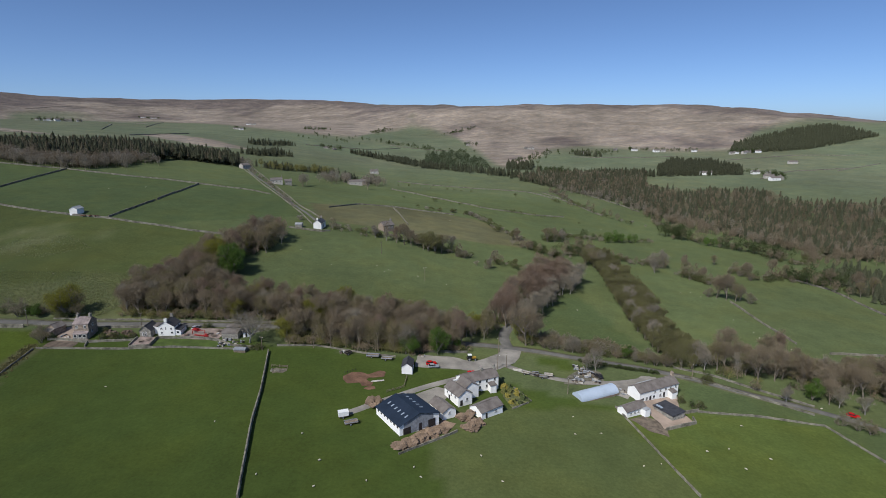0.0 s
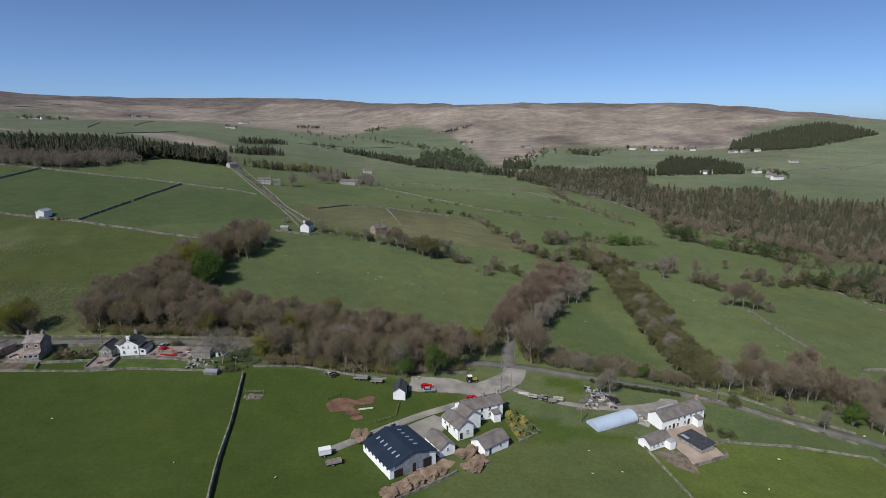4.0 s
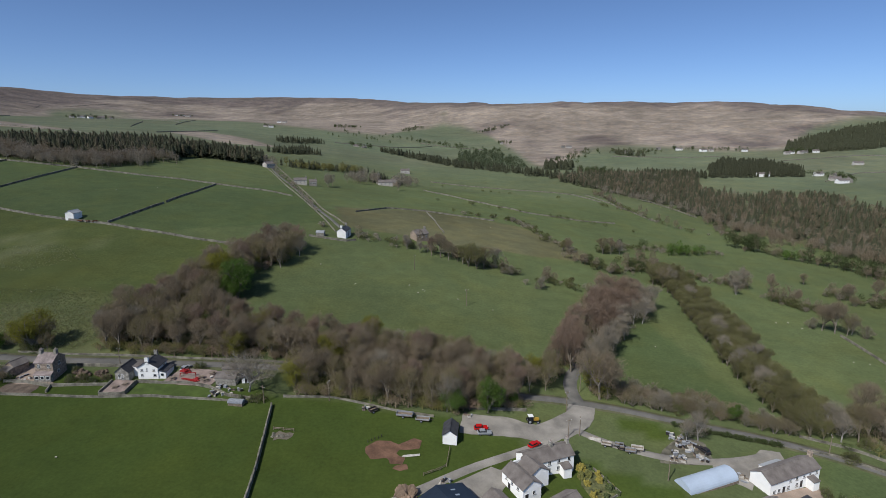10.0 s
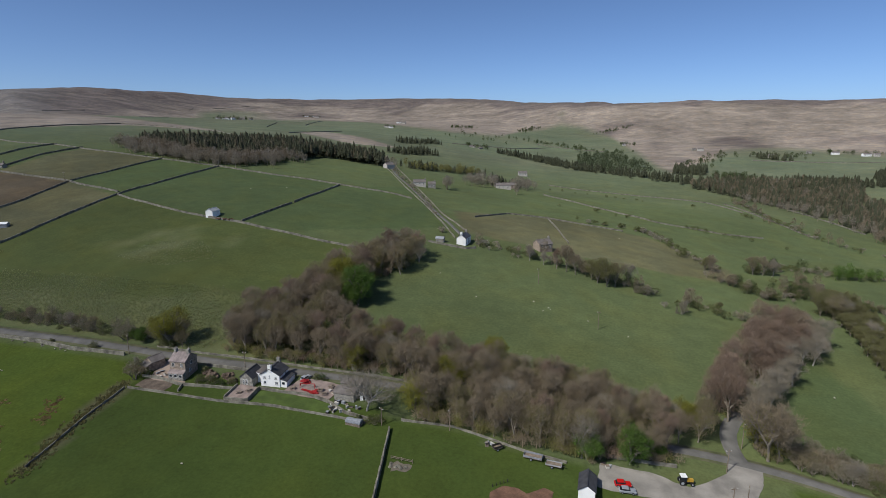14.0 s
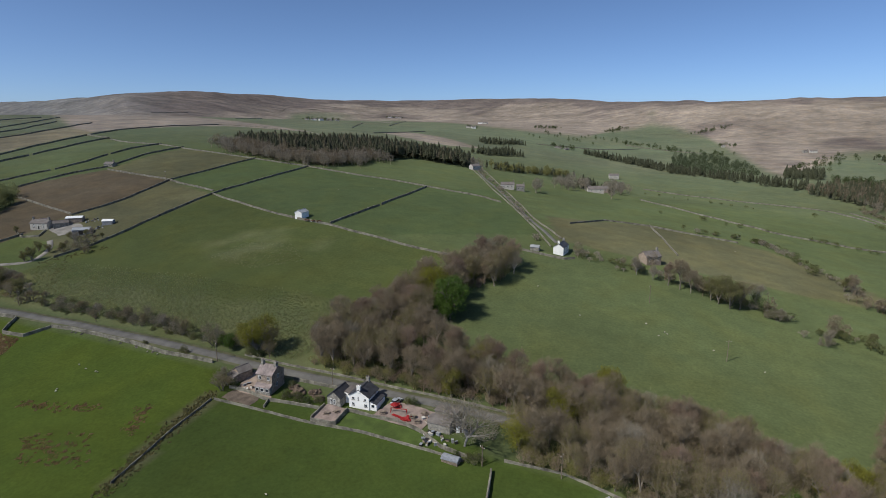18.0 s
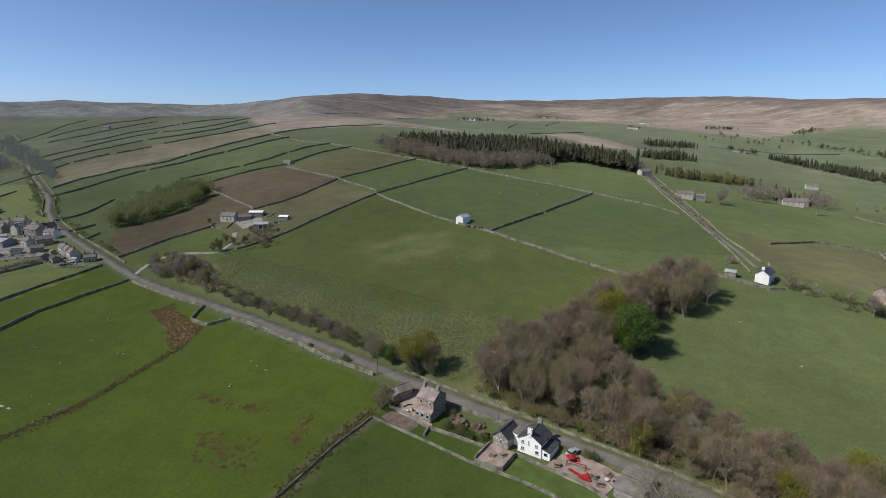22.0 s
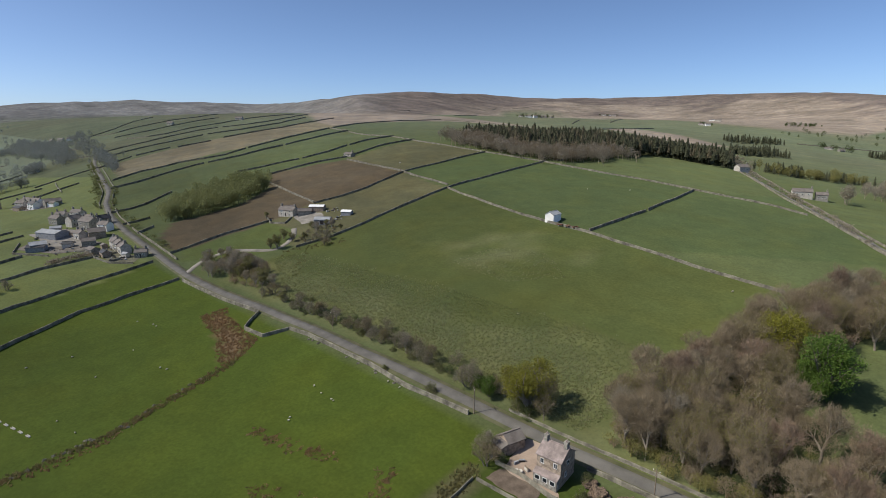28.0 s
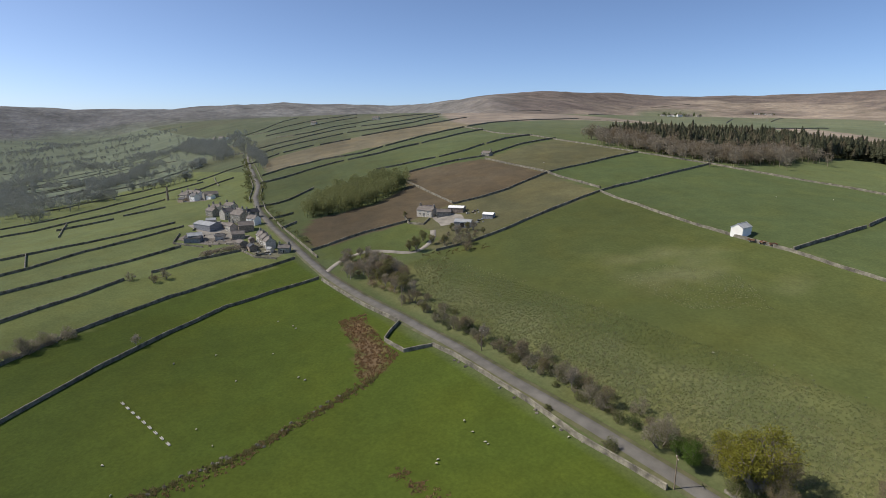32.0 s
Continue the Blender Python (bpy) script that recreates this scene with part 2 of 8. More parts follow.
def heights(x, y):
    x, y = np.atleast_1d(np.asarray(x, float)), np.atleast_1d(np.asarray(y, float))
    ny, nx = BROAD.shape
    u = np.clip((np.arcsinh((x + 80) / 200) + 4.1) / 8.2 * (nx - 3), 0, nx - 3 - 1e-6)
    v = np.clip((np.arcsinh((y - 300) / 200) + 3.4) / 7.4 * (ny - 3), 0, ny - 3 - 1e-6)
    i, j = u.astype(int), v.astype(int)
    bu, bv = _cubic(u - i), _cubic(v - j)
    z = sum(bu[a] * bv[b] * BROAD[j + b, i + a] for a in range(4) for b in range(4))
    rows, cols = range(FINE.shape[0]), range(FINE.shape[1])
    if x.size == 1:
        r0, c0 = int((y[0] + 20) // 100), int((x[0] + 640) // 100)
        rows, cols = range(max(0, r0 - 3), min(len(rows), r0 + 3)), range(max(0, c0 - 3), min(len(cols), c0 + 3))
    for row in rows:
        for col in cols:
            z = z + FINE[row, col] * _bump((x + 640) / 100 - col - 1) * _bump((y + 20) / 100 - row - 1)
    w, top = moor(x, y)
    return z * (1 - w) + top * w


def ground_z(x, y):
    return float(heights(x, y)[0])

# ---- ground ----


def inside(x, y, corners):
    """Which places lie inside a field's corners."""
    hit = np.zeros(x.shape, bool)
    for (x0, y0), (x1, y1) in zip(corners, corners[1:] + corners[:1]):
        if y0 != y1:
            hit ^= ((y0 > y) != (y1 > y)) & (x < (x1 - x0) * (y - y0) / (y1 - y0) + x0)
    return hit


def steps(lo, a, b, hi, fine, growth):
    """Grid lines: evenly close from a to b, wider and wider out to lo and hi."""
    mid = list(np.arange(a, b + fine / 2, fine))
    up, d = [], fine
    while (up or [mid[-1]])[-1] < hi:
        d *= growth
        up.append((up or [mid[-1]])[-1] + d)
    down, d = [], fine
    while (down or [mid[0]])[-1] > lo:
        d *= growth
        down.append((down or [mid[0]])[-1] - d)
    return np.array(down[::-1] + mid + up)


LUSH, PASTURE, MEADOW = (0.053, 0.077, 0.017), (0.084, 0.104, 0.044), (0.069, 0.092, 0.037)
OLIVE, HEATH, TAN, SOIL = (0.10, 0.098, 0.052), (0.09, 0.072, 0.047), (0.17, 0.15, 0.10), (0.15, 0.105, 0.06)
HAZED_MOOR = (0.19, 0.188, 0.182)
BRIGHT, HAZED_VALE, BANK, STRIPS = (0.065, 0.092, 0.015), (0.155, 0.183, 0.125), (0.071, 0.087, 0.029), (0.142, 0.168, 0.065)
HEATHER, HAZED_DALE, HAZED_GREEN, BENT = (0.128, 0.107, 0.096), (0.118, 0.124, 0.078), (0.105, 0.128, 0.077), (0.212, 0.18, 0.148)


def noise_at(x, y, scale, seed=0.0):
    """Smooth value noise between 0 and 1."""
    u, v = x / scale + 31.7 * seed + 1000, y / scale + 17.3 * seed + 1000
    i, j = np.floor(u), np.floor(v)
    u, v = u - i, v - j
    u, v = u * u * (3 - 2 * u), v * v * (3 - 2 * v)

    def h(a, b):
        q = np.sin(a * 127.1 + b * 311.7 + seed * 74.7) * 43758.5453
        return q - np.floor(q)
    return (h(i, j) * (1 - u) + h(i + 1, j) * u) * (1 - v) + (h(i, j + 1) * (1 - u) + h(i + 1, j + 1) * u) * v


# fields that differ from the pasture round them: cover and corners
FIELDS = [
    # wide valley floor: pasture paled, its haze painted into the cover
    (HAZED_VALE, [(-900, -400), (-760, 60), (-860, 150), (-960, 250), (-1330, 400), (-2600, 440), (-4600, 500), (-4600, -1500), (-1600, -900)]),
    (BANK, [(-337, 264), (-330, 335), (-332, 373), (-236, 343), (-183, 339), (-120, 330), (-145, 226), (-335, 226)]),
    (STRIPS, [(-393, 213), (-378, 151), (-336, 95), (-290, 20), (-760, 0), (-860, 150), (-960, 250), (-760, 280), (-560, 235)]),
    (LUSH, [(-356, 213), (-270, 213), (-160, 214), (-60, 206), (-15, 200), (60, 176), (95, 178), (140, 174), (150, 150), (200, -200), (-200, -200), (-240, 50), (-293, 99), (-338, 145), (-356, 189)]),
]
FIELDS += [
    (BRIGHT, [(-356, 213), (-160, 214), (-159, 198), (-155, 160), (-148, 50), (-240, 50), (-293, 99), (-338, 145), (-356, 189)]),
    (BRIGHT, [(-356, 211), (-356, 189), (-338, 145), (-293, 99), (-240, 50), (-296, 52), (-336, 95), (-378, 151), (-393, 213)]),
    ((0.13, 0.154, 0.053), [(-393, 213), (-378, 151), (-336, 95), (-380, 92), (-417, 148), (-427, 201)]),
    (HEATH, [(-398, 226), (-391, 281), (-396, 314), (-481, 330), (-466, 321), (-449, 287), (-452, 261), (-455, 246), (-432, 230)]),
    (HEATH, [(-512, 348), (-479, 403), (-397, 394), (-387, 351), (-396, 314), (-481, 330)]),
]
FIELDS += [
    (OLIVE, [(-397, 394), (-331, 373), (-329, 320), (-337, 264), (-391, 281), (-396, 314), (-387, 351)]),
    (OLIVE, [(-480, 403), (-397, 394), (-397, 492), (-497, 501)]),
    (MEADOW, [(-397, 394), (-332, 373), (-334, 490), (-397, 492)]),
    (MEADOW, [(-332, 373), (-236, 343), (-215, 346), (-212, 423), (-214, 488), (-334, 490)]),
    (MEADOW, [(-215, 346), (-183, 339), (-100, 400), (-175, 545), (-214, 488)]),
    (OLIVE, [(-92, 395), (-112, 455), (-45, 490), (30, 480), (75, 420), (60, 395), (-20, 385)]),
]
FIELDS += [
    (TAN, [(-835, 319), (-833, 385), (-832, 481), (-908, 693), (-801, 661), (-718, 499), (-688, 415), (-697, 333), (-704, 288)]),
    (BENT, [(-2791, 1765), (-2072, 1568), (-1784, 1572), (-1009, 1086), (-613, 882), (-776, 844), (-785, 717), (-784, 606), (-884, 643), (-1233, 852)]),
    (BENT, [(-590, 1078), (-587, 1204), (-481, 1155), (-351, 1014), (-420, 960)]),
    ((0.078, 0.1, 0.034), [(-380, 224), (-345, 254), (-352, 276), (-390, 280), (-397, 226)]),
    (MEADOW, [(60, 330), (75, 300), (90, 230), (60, 225), (42, 240), (45, 300)]),
    ((0.076, 0.095, 0.034), [(5, 168), (30, 170), (61, 176), (70, 130), (84, 60), (0, 60), (-2, 150)]),
    ((0.075, 0.099, 0.025), [(61, 176), (91, 178), (135, 174), (141, 154), (190, 40), (84, 60), (70, 130)]),
]
FIELDS += [
    (MEADOW, [(92, 205), (92, 179), (135, 174), (141, 155), (200, 100), (200, 140), (157, 172), (120, 192)]),
    (LUSH, [(38, 212), (56, 210), (54, 203), (40, 204)]),
    (SOIL, [(-303, 202), (-300, 207), (-286, 203), (-270, 201), (-260, 194), (-256, 188), (-265, 190), (-275, 195), (-290, 198)]),
    (OLIVE, [(-163, 203), (-157, 198), (-156, 178), (-153, 160), (-157, 160), (-161, 178), (-164, 190)]),
]


# how far the green dale reaches before the tan moor, by bearing
COVER_BEARING = [-45, -37, -35, -32.4, -31, -26, -19, -16.7, -14, -11.4, -10.8, -9, -5.7, -3, -0.6, 1.9, 5.3, 7.4, 12.7, 17.3, 22.8, 27, 31, 38]
COVER_FOOT = [2300, 2250, 2150, 1870, 1480, 1380, 1465, 1460, 1360, 1080, 970, 1075, 1390, 1890, 2180, 2400, 2140, 1730, 1740, 1950, 2320, 2900, 3000, 2900]


def build_ground():
    gx = steps(-5200, -530, 330, 4300, 3.5, 1.023)
    gy = steps(-3200, 60, 540, 5200, 3.5, 1.023)
    X, Y = np.meshgrid(gx, gy)
    x, y = X.ravel(), Y.ravel()
    z = heights(x, y)
    w, _ = moor(x, y)
    r = np.hypot(x + 60, y - 90)
    # hummocks: faint near by, gullies and shoulders on the moors
    z += (noise_at(x, y, 23, 1) - 0.5) * 0.7 + w * ((noise_at(x, y, 420, 2) - 0.5) * 26 + (noise_at(x, y, 140, 3) - 0.5) * 14 + (noise_at(x, y, 60, 13) - 0.5) * 6)
    nx, ny = len(gx), len(gy)
    faces = (np.arange(nx - 1)[None, :] + np.arange(ny - 1)[:, None] * nx).ravel()
    faces = np.stack([faces, faces + 1, faces + nx + 1, faces + nx], 1)
    mesh = bpy.data.meshes.new("ground")
    mesh.vertices.add(len(x))
    mesh.vertices.foreach_set("co", np.stack([x, y, z], 1).ravel())
    mesh.loops.add(faces.size)
    mesh.loops.foreach_set("vertex_index", faces.ravel())
    mesh.polygons.add(len(faces))
    mesh.polygons.foreach_set("loop_start", np.arange(0, faces.size, 4))
    mesh.update()
    mesh.polygons.foreach_set("use_smooth", np.ones(len(faces), bool))
    # cover
    col = np.tile(np.array(PASTURE), (len(x), 1))
    # pasture turns paler and bluer with distance: haze put into the colour
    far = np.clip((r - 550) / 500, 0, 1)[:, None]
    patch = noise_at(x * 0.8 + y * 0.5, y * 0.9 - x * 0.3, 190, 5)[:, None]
    distant = np.array(HAZED_DALE) * (1 - patch) + np.array(HAZED_GREEN) * patch
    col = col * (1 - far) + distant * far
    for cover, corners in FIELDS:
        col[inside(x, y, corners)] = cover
    bearing = np.degrees(np.arctan2(-(x + 60), y - 90))
    foot = np.where((bearing > -45) & (bearing < 38), np.interp(bearing, COVER_BEARING, COVER_FOOT), np.interp(bearing, MOOR_BEARING, MOOR_FOOT))
    edge = np.clip((r / foot + (noise_at(x, y, 300, 6) - 0.5) * 0.16 - 0.97) / 0.09, 0, 1)[:, None] * np.where(np.abs(bearing) < 45, 1, np.clip(w * 200, 0, 1))[:, None]
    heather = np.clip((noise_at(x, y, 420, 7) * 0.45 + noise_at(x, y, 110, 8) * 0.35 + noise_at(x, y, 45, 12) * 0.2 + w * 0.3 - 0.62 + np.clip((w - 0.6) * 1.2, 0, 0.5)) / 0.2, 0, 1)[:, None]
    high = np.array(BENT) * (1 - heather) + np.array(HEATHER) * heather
    # leftward moors fade to a grey that holds the distance haze
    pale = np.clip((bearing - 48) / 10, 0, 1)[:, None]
    high = high * (1 - pale) + np.array(HAZED_MOOR) * pale
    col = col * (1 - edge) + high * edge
    # dry grass on the slope above the lane
    band = ((y > 221) & (y < 335) & (x > -335) & (x < -120)).astype(float)
    top = np.interp(x, [-335, -274, -224, -203, -188, -157, -147], [255, 251, 251, 254, 262, 268, 271])
    dry = band * np.clip((top - y + (noise_at(x, y, 12, 14) - 0.5) * 14) / 7, 0, 1) * (0.45 + noise_at(x, y, 8, 9)) * 0.55
    dry += band * np.clip(1.3 - np.hypot((x + 234) / 26, (y - 307) / 17) + (noise_at(x, y, 16, 15) - 0.5) * 1.6, 0, 1) * noise_at(x, y, 6, 10) * 0.9
    dry = np.clip(dry, 0, 0.75)[:, None]
    col = col * (1 - dry) + np.array((0.14, 0.147, 0.07)) * dry
    attr = mesh.color_attributes.new("cover", "FLOAT_COLOR", "POINT")
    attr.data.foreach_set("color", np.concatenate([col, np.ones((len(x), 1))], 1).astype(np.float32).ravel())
    wild = np.clip(edge[:, 0] + 0.35 * far[:, 0] + sum(inside(x, y, c) * 0.6 for k, c in FIELDS if k in (HEATH, TAN, BENT, OLIVE)), 0, 1)
    mesh.attributes.new("wild", "FLOAT", "POINT").data.foreach_set("value", wild.astype(np.float32))
    mesh.materials.append(TURF)
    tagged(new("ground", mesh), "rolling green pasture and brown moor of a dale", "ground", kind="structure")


build_ground()


def resample(points, step):
    """A line's points at even steps."""
    p = np.array(points, float)
    d = np.concatenate([[0], np.cumsum(np.hypot(*np.diff(p, axis=0).T))])
    n = max(2, int(d[-1] / step) + 1)
    s = np.linspace(0, d[-1], n)
    return np.stack([np.interp(s, d, p[:, 0]), np.interp(s, d, p[:, 1])], 1)


def smooth_line(points, step, rounds=3):
    p = resample(points, step)
    for _ in range(rounds):
        p[1:-1] = (p[:-2] + 2 * p[1:-1] + p[2:]) / 4
    return p


def sides(p):
    d = np.gradient(p, axis=0)
    d /= np.linalg.norm(d, axis=1, keepdims=True) + 1e-9
    return np.stack([-d[:, 1], d[:, 0]], 1)


def strip(name, points, width, mat, lift=0.12, label="", category="", step=3.0, rounds=6):
    """A road or track laid on the ground, a little crowned, with a worn edge."""
    p = smooth_line(points, step, rounds)
    s = sides(p)
    off = np.array([-0.5, -0.47, 0, 0.47, 0.5]) * width
    rng = np.random.RandomState(len(p))
    verts, faces = [], []
    for q, n in zip(p, s):
        for i, o in enumerate(off):
            o = o + (rng.uniform(-0.15, 0.15) if i in (0, 4) else 0)
            x, y = q + n * o
            verts.append((x, y, ground_z(x, y) + (noise_at(np.array([x]), np.array([y]), 23, 1)[0] - 0.5) * 0.7 + (lift if 0 < i < 4 else -0.3) + (0.05 if i == 2 else 0)))
    for i in range(len(p) - 1):
        for j in range(4):
            a = i * 5 + j
            faces.append((a + 1, a, a + 5, a + 6))
    mesh = bpy.data.meshes.new(name)
    mesh.from_pydata(verts, [], faces)
    mesh.polygons.foreach_set("use_smooth", np.ones(len(faces), bool))
    mesh.materials.append(mat)
    return tagged(new(name, mesh), label, category, kind="structure")


def field_wall(points, tall=1.35, thick=0.62, label="grey dry-stone wall between pastures", mat=None, step=1.6):
    """A dry-stone wall that follows the ground, with a battered section and an uneven coping."""
    p = resample(points, step)
    s = sides(p)
    rng = np.random.RandomState(int(abs(p[0, 0] * 7 + p[0, 1] * 13)) % 99991)
    z = heights(p[:, 0], p[:, 1]) + (noise_at(p[:, 0], p[:, 1], 23, 1) - 0.5) * 0.7
    n = len(p)
    sag = np.interp(np.arange(n), np.arange(0, n + 6, 6), rng.uniform(0.85, 1.08, len(np.arange(0, n + 6, 6))))
    prof = [(-0.5, -0.5), (-0.5, 0.0), (-0.36, 0.86), (-0.4, 0.88), (-0.3, 1.0), (0.3, 1.0), (0.4, 0.88), (0.36, 0.86), (0.5, 0.0), (0.5, -0.5)]
    m = len(prof)
    V = np.zeros((n, m, 3))
    for k, (o, h) in enumerate(prof):
        wob = rng.uniform(-0.05, 0.05, n)
        V[:, k, :2] = p + s * (o * thick + wob)[:, None]
        V[:, k, 2] = z + h * tall * (sag if h > 0 else 1) + (rng.uniform(-0.09, 0.09, n) if h > 0.87 else 0)
    faces = []
    for i in range(n - 1):
        for k in range(m - 1):
            a = i * m + k
            faces.append((a, a + 1, a + m + 1, a + m))
    faces.append(tuple(range(m))[::-1])
    faces.append(tuple((n - 1) * m + k for k in range(m)))
    mesh = bpy.data.meshes.new("field_wall")
    mesh.from_pydata(V.reshape(-1, 3).tolist(), [], faces)
    mesh.materials.append(mat or STONE)
    return tagged(new("field_wall", mesh), label, "stone wall", group="dry-stone walls of the dale")

# ---- walls and ways ----
field_wall([(-293.3, 99.2), (-317.3, 121.4), (-337.8, 145.5), (-352.7, 169.0), (-356.2, 189.1), (-356.5, 211.7)])
field_wall([(-335.7, 95.6), (-353.6, 115.4), (-378.3, 150.9), (-389.8, 182.5), (-393.6, 212.8)])
field_wall([(-378.1, 92.1), (-397.1, 117.7), (-412.2, 135.9)])
field_wall([(-417.8, 148.0), (-427.2, 169.7), (-427.7, 200.9)])
field_wall([(-416.7, 88.9), (-432.4, 118.1), (-459.9, 167.8)])
field_wall([(-452.6, 85.8), (-458.0, 95.5), (-482.7, 121.1), (-512.1, 177.3)])
field_wall([(-458.2, 95.3), (-504.3, 92.9)])
field_wall([(-497.2, 81.7), (-510.7, 121.5), (-532.1, 174.9)])
field_wall([(-337, 264), (-330, 281), (-328, 302), (-330, 335), (-332, 373), (-330, 405), (-332, 455), (-338, 495)])
field_wall([(-479, 403), (-397, 394), (-337, 379)])
field_wall([(-394, 313), (-389, 330), (-387, 351), (-397, 394), (-394, 430), (-399, 494)])
field_wall([(-398, 223), (-398, 256), (-391, 281)])
field_wall([(-482, 330), (-396, 314)])
field_wall([(-175.2, 214.6), (-185.8, 214.2), (-197.9, 213.3), (-214.7, 214.6), (-231.3, 214.8), (-250.9, 214.7), (-260.7, 213.8)])
field_wall([(-260.7, 213.8), (-264.0, 204.9), (-276.4, 204.2), (-280.6, 208.6), (-284.8, 214.5)])
field_wall([(-284.8, 214.5), (-312.8, 212.9), (-340.5, 212.2), (-353.3, 211.9)])
field_wall([(-68.7, 199.9), (-62.5, 171.5), (-58.6, 150.6), (-53.3, 128.4), (-50.5, 116.8)])
field_wall([(-159.0, 198.7), (-137.4, 199.5), (-123.1, 199.6), (-107.8, 200.7), (-86.8, 201.0), (-76.5, 200.7)], 0.75, 0.34)
field_wall([(-159.8, 198.4), (-158.9, 183.4), (-155.0, 160.9)], 0.75, 0.34)
field_wall([(-66.8, 204.8), (-51.3, 206.3), (-30.1, 201.7), (-18.8, 200.5)], 0.75, 0.34)
field_wall([(61.2, 176.1), (65.7, 155.1), (70.3, 130.0)], 0.75, 0.34)
field_wall([(91.5, 177.8), (110.8, 177.5), (135.0, 173.8), (141.0, 153.9)], 0.75, 0.34)
field_wall([(-246.6, 667.5), (-178.9, 541.6), (-122.6, 435.9), (-92.2, 377.6)], 1.15, 0.42)
field_wall([(-248.4, 702.4), (-172.0, 553.4), (-117.6, 440.2), (-90.6, 398.6)], 1.15, 0.42)
field_wall([(169, 306), (169, 272), (172, 248)], 1.15, 0.42)
field_wall([(182, 239), (210, 241)], 1.15, 0.42)
field_wall([(239, 373), (257, 346), (259, 302)], 1.15, 0.42)
ROAD = [(-1011, 347), (-886, 314), (-746, 284), (-635, 260), (-580, 242), (-516, 228), (-466, 222), (-415, 219.3), (-378, 217), (-356, 216), (-331, 216), (-301, 217), (-277, 218), (-257, 218.6), (-228, 218.2), (-207, 218.6), (-175, 218.6), (-153, 219), (-133, 219.6), (-110, 220.4), (-85, 221.2), (-55, 221), (-25, 219), (0, 217), (24, 219), (43, 217.5), (63, 213), (86, 209), (102, 203.7), (120, 194), (140, 184), (157, 173.6), (200, 140), (260, 90)]
VERGE = material("worn_grassy_verge", (0.092, 0.106, 0.042), spread=0.25, scale=0.25, fine=3, bump=0.4, dist=0.1, tint=(0.135, 0.128, 0.072))
strip("verge", [p for p in ROAD if p[0] < 150], 6.0, VERGE, 0.05, "worn brown and green verge of the lane", "verge")
strip("road", ROAD, 3.5, ASPHALT, 0.14, "worn grey asphalt lane along the dale", "road")
strip("farm_track", [(-361.8, 217.5), (-370.9, 227.8), (-371.8, 244.0), (-355.8, 251.9), (-343.5, 256.2), (-343.5, 256.2), (-351.4, 272.0), (-364.7, 279.8)], 3.2, GRAVEL, 0.1, "pale stony track to a hill farm", "track")
strip("farm_drive", [(25, 205), (15, 194), (4, 186), (-9, 178), (-17, 171), (-24, 165), (-32, 158)], 3.0, GRAVEL, 0.11, "pale gravel way to the barn", "track")
strip("farm_drive", [(22, 204), (30, 198.5), (40, 195), (50, 192.5), (60, 193), (74, 197), (84, 202)], 3.0, GRAVEL, 0.11, "gravel way between the farmsteads", "track")
# walls of the hill strips, broken by gateways
for pts in ([(-530, 232), (-529, 245), (-533, 256), (-551, 278), (-556, 284)], [(-485, 226), (-484, 236), (-485, 243)], [(-454, 225), (-458, 236)], [(-555, 341), (-546, 358), (-531, 388)], [(-530, 391), (-527, 418), (-535, 445)], [(-535, 448), (-542, 478), (-550, 519)],
            [(-509, 348), (-505, 368), (-493, 401), (-488, 410)], [(-489, 417), (-498, 459), (-502, 491), (-504, 507)]):
    field_wall(pts, 1.5, 0.7, step=2.5)
for pts in ([(-644, 264), (-642, 288), (-647, 314), (-647, 341), (-643, 349)], [(-640, 352), (-629, 380), (-634, 426), (-633, 432)], [(-634, 436), (-643, 468), (-668, 518), (-681, 556)],
            [(-695, 280), (-700, 307), (-690, 328), (-690, 342), (-674, 362), (-664, 380), (-675, 410)], [(-675, 413), (-691, 460), (-709, 502), (-742, 569)], [(-745, 576), (-780, 645), (-797, 728), (-810, 864)],
            [(-833, 305), (-846, 325), (-862, 350)], [(-860, 355), (-856, 380), (-852, 395)], [(-838, 399), (-820, 436)], [(-832, 458), (-834, 490), (-840, 546), (-881, 620), (-955, 727)],
            [(-941, 330), (-938, 351), (-943, 384), (-928, 420), (-924, 470)], [(-924, 477), (-905, 520), (-928, 597), (-1042, 723)], [(-1020, 355), (-1020, 389), (-1008, 418), (-1020, 456), (-1021, 500), (-1013, 533)],
            [(-1012, 541), (-990, 575), (-1000, 610), (-1079, 709), (-1233, 852)], [(-1152, 434), (-1096, 449), (-1080, 474), (-1105, 526), (-1110, 587), (-1164, 660), (-1232, 773), (-1262, 833)],
            [(-1388, 449), (-1345, 470), (-1389, 520), (-1400, 556), (-1460, 626), (-1480, 700), (-1664, 833)], [(-1410, 440), (-1466, 501), (-1650, 604), (-1785, 696)],
            [(-1240, 440), (-1225, 500), (-1260, 570), (-1330, 680)], [(-668, 546), (-681, 556), (-742, 569)]):
    field_wall(pts, 1.7, 0.8, step=4.0)
field_wall([(-668, 546), (-592, 520), (-550, 515), (-494, 500), (-397, 492), (-335, 491), (-286, 487), (-258, 490), (-230, 490), (-192, 491), (-173, 490), (-153, 481)], 1.2)
field_wall([(-810, 864), (-724, 879), (-670, 877), (-615, 868), (-500, 800)], 1.2, 0.6, step=4.0)
field_wall([(-332, 373), (-286, 356), (-253, 346), (-236, 343), (-214, 342), (-198, 339), (-179, 337), (-164, 335), (-148, 334), (-131, 332)], 1.2)
field_wall([(-214, 344), (-211, 366), (-209, 393)])
field_wall([(-209, 396), (-212, 440), (-219, 489)])
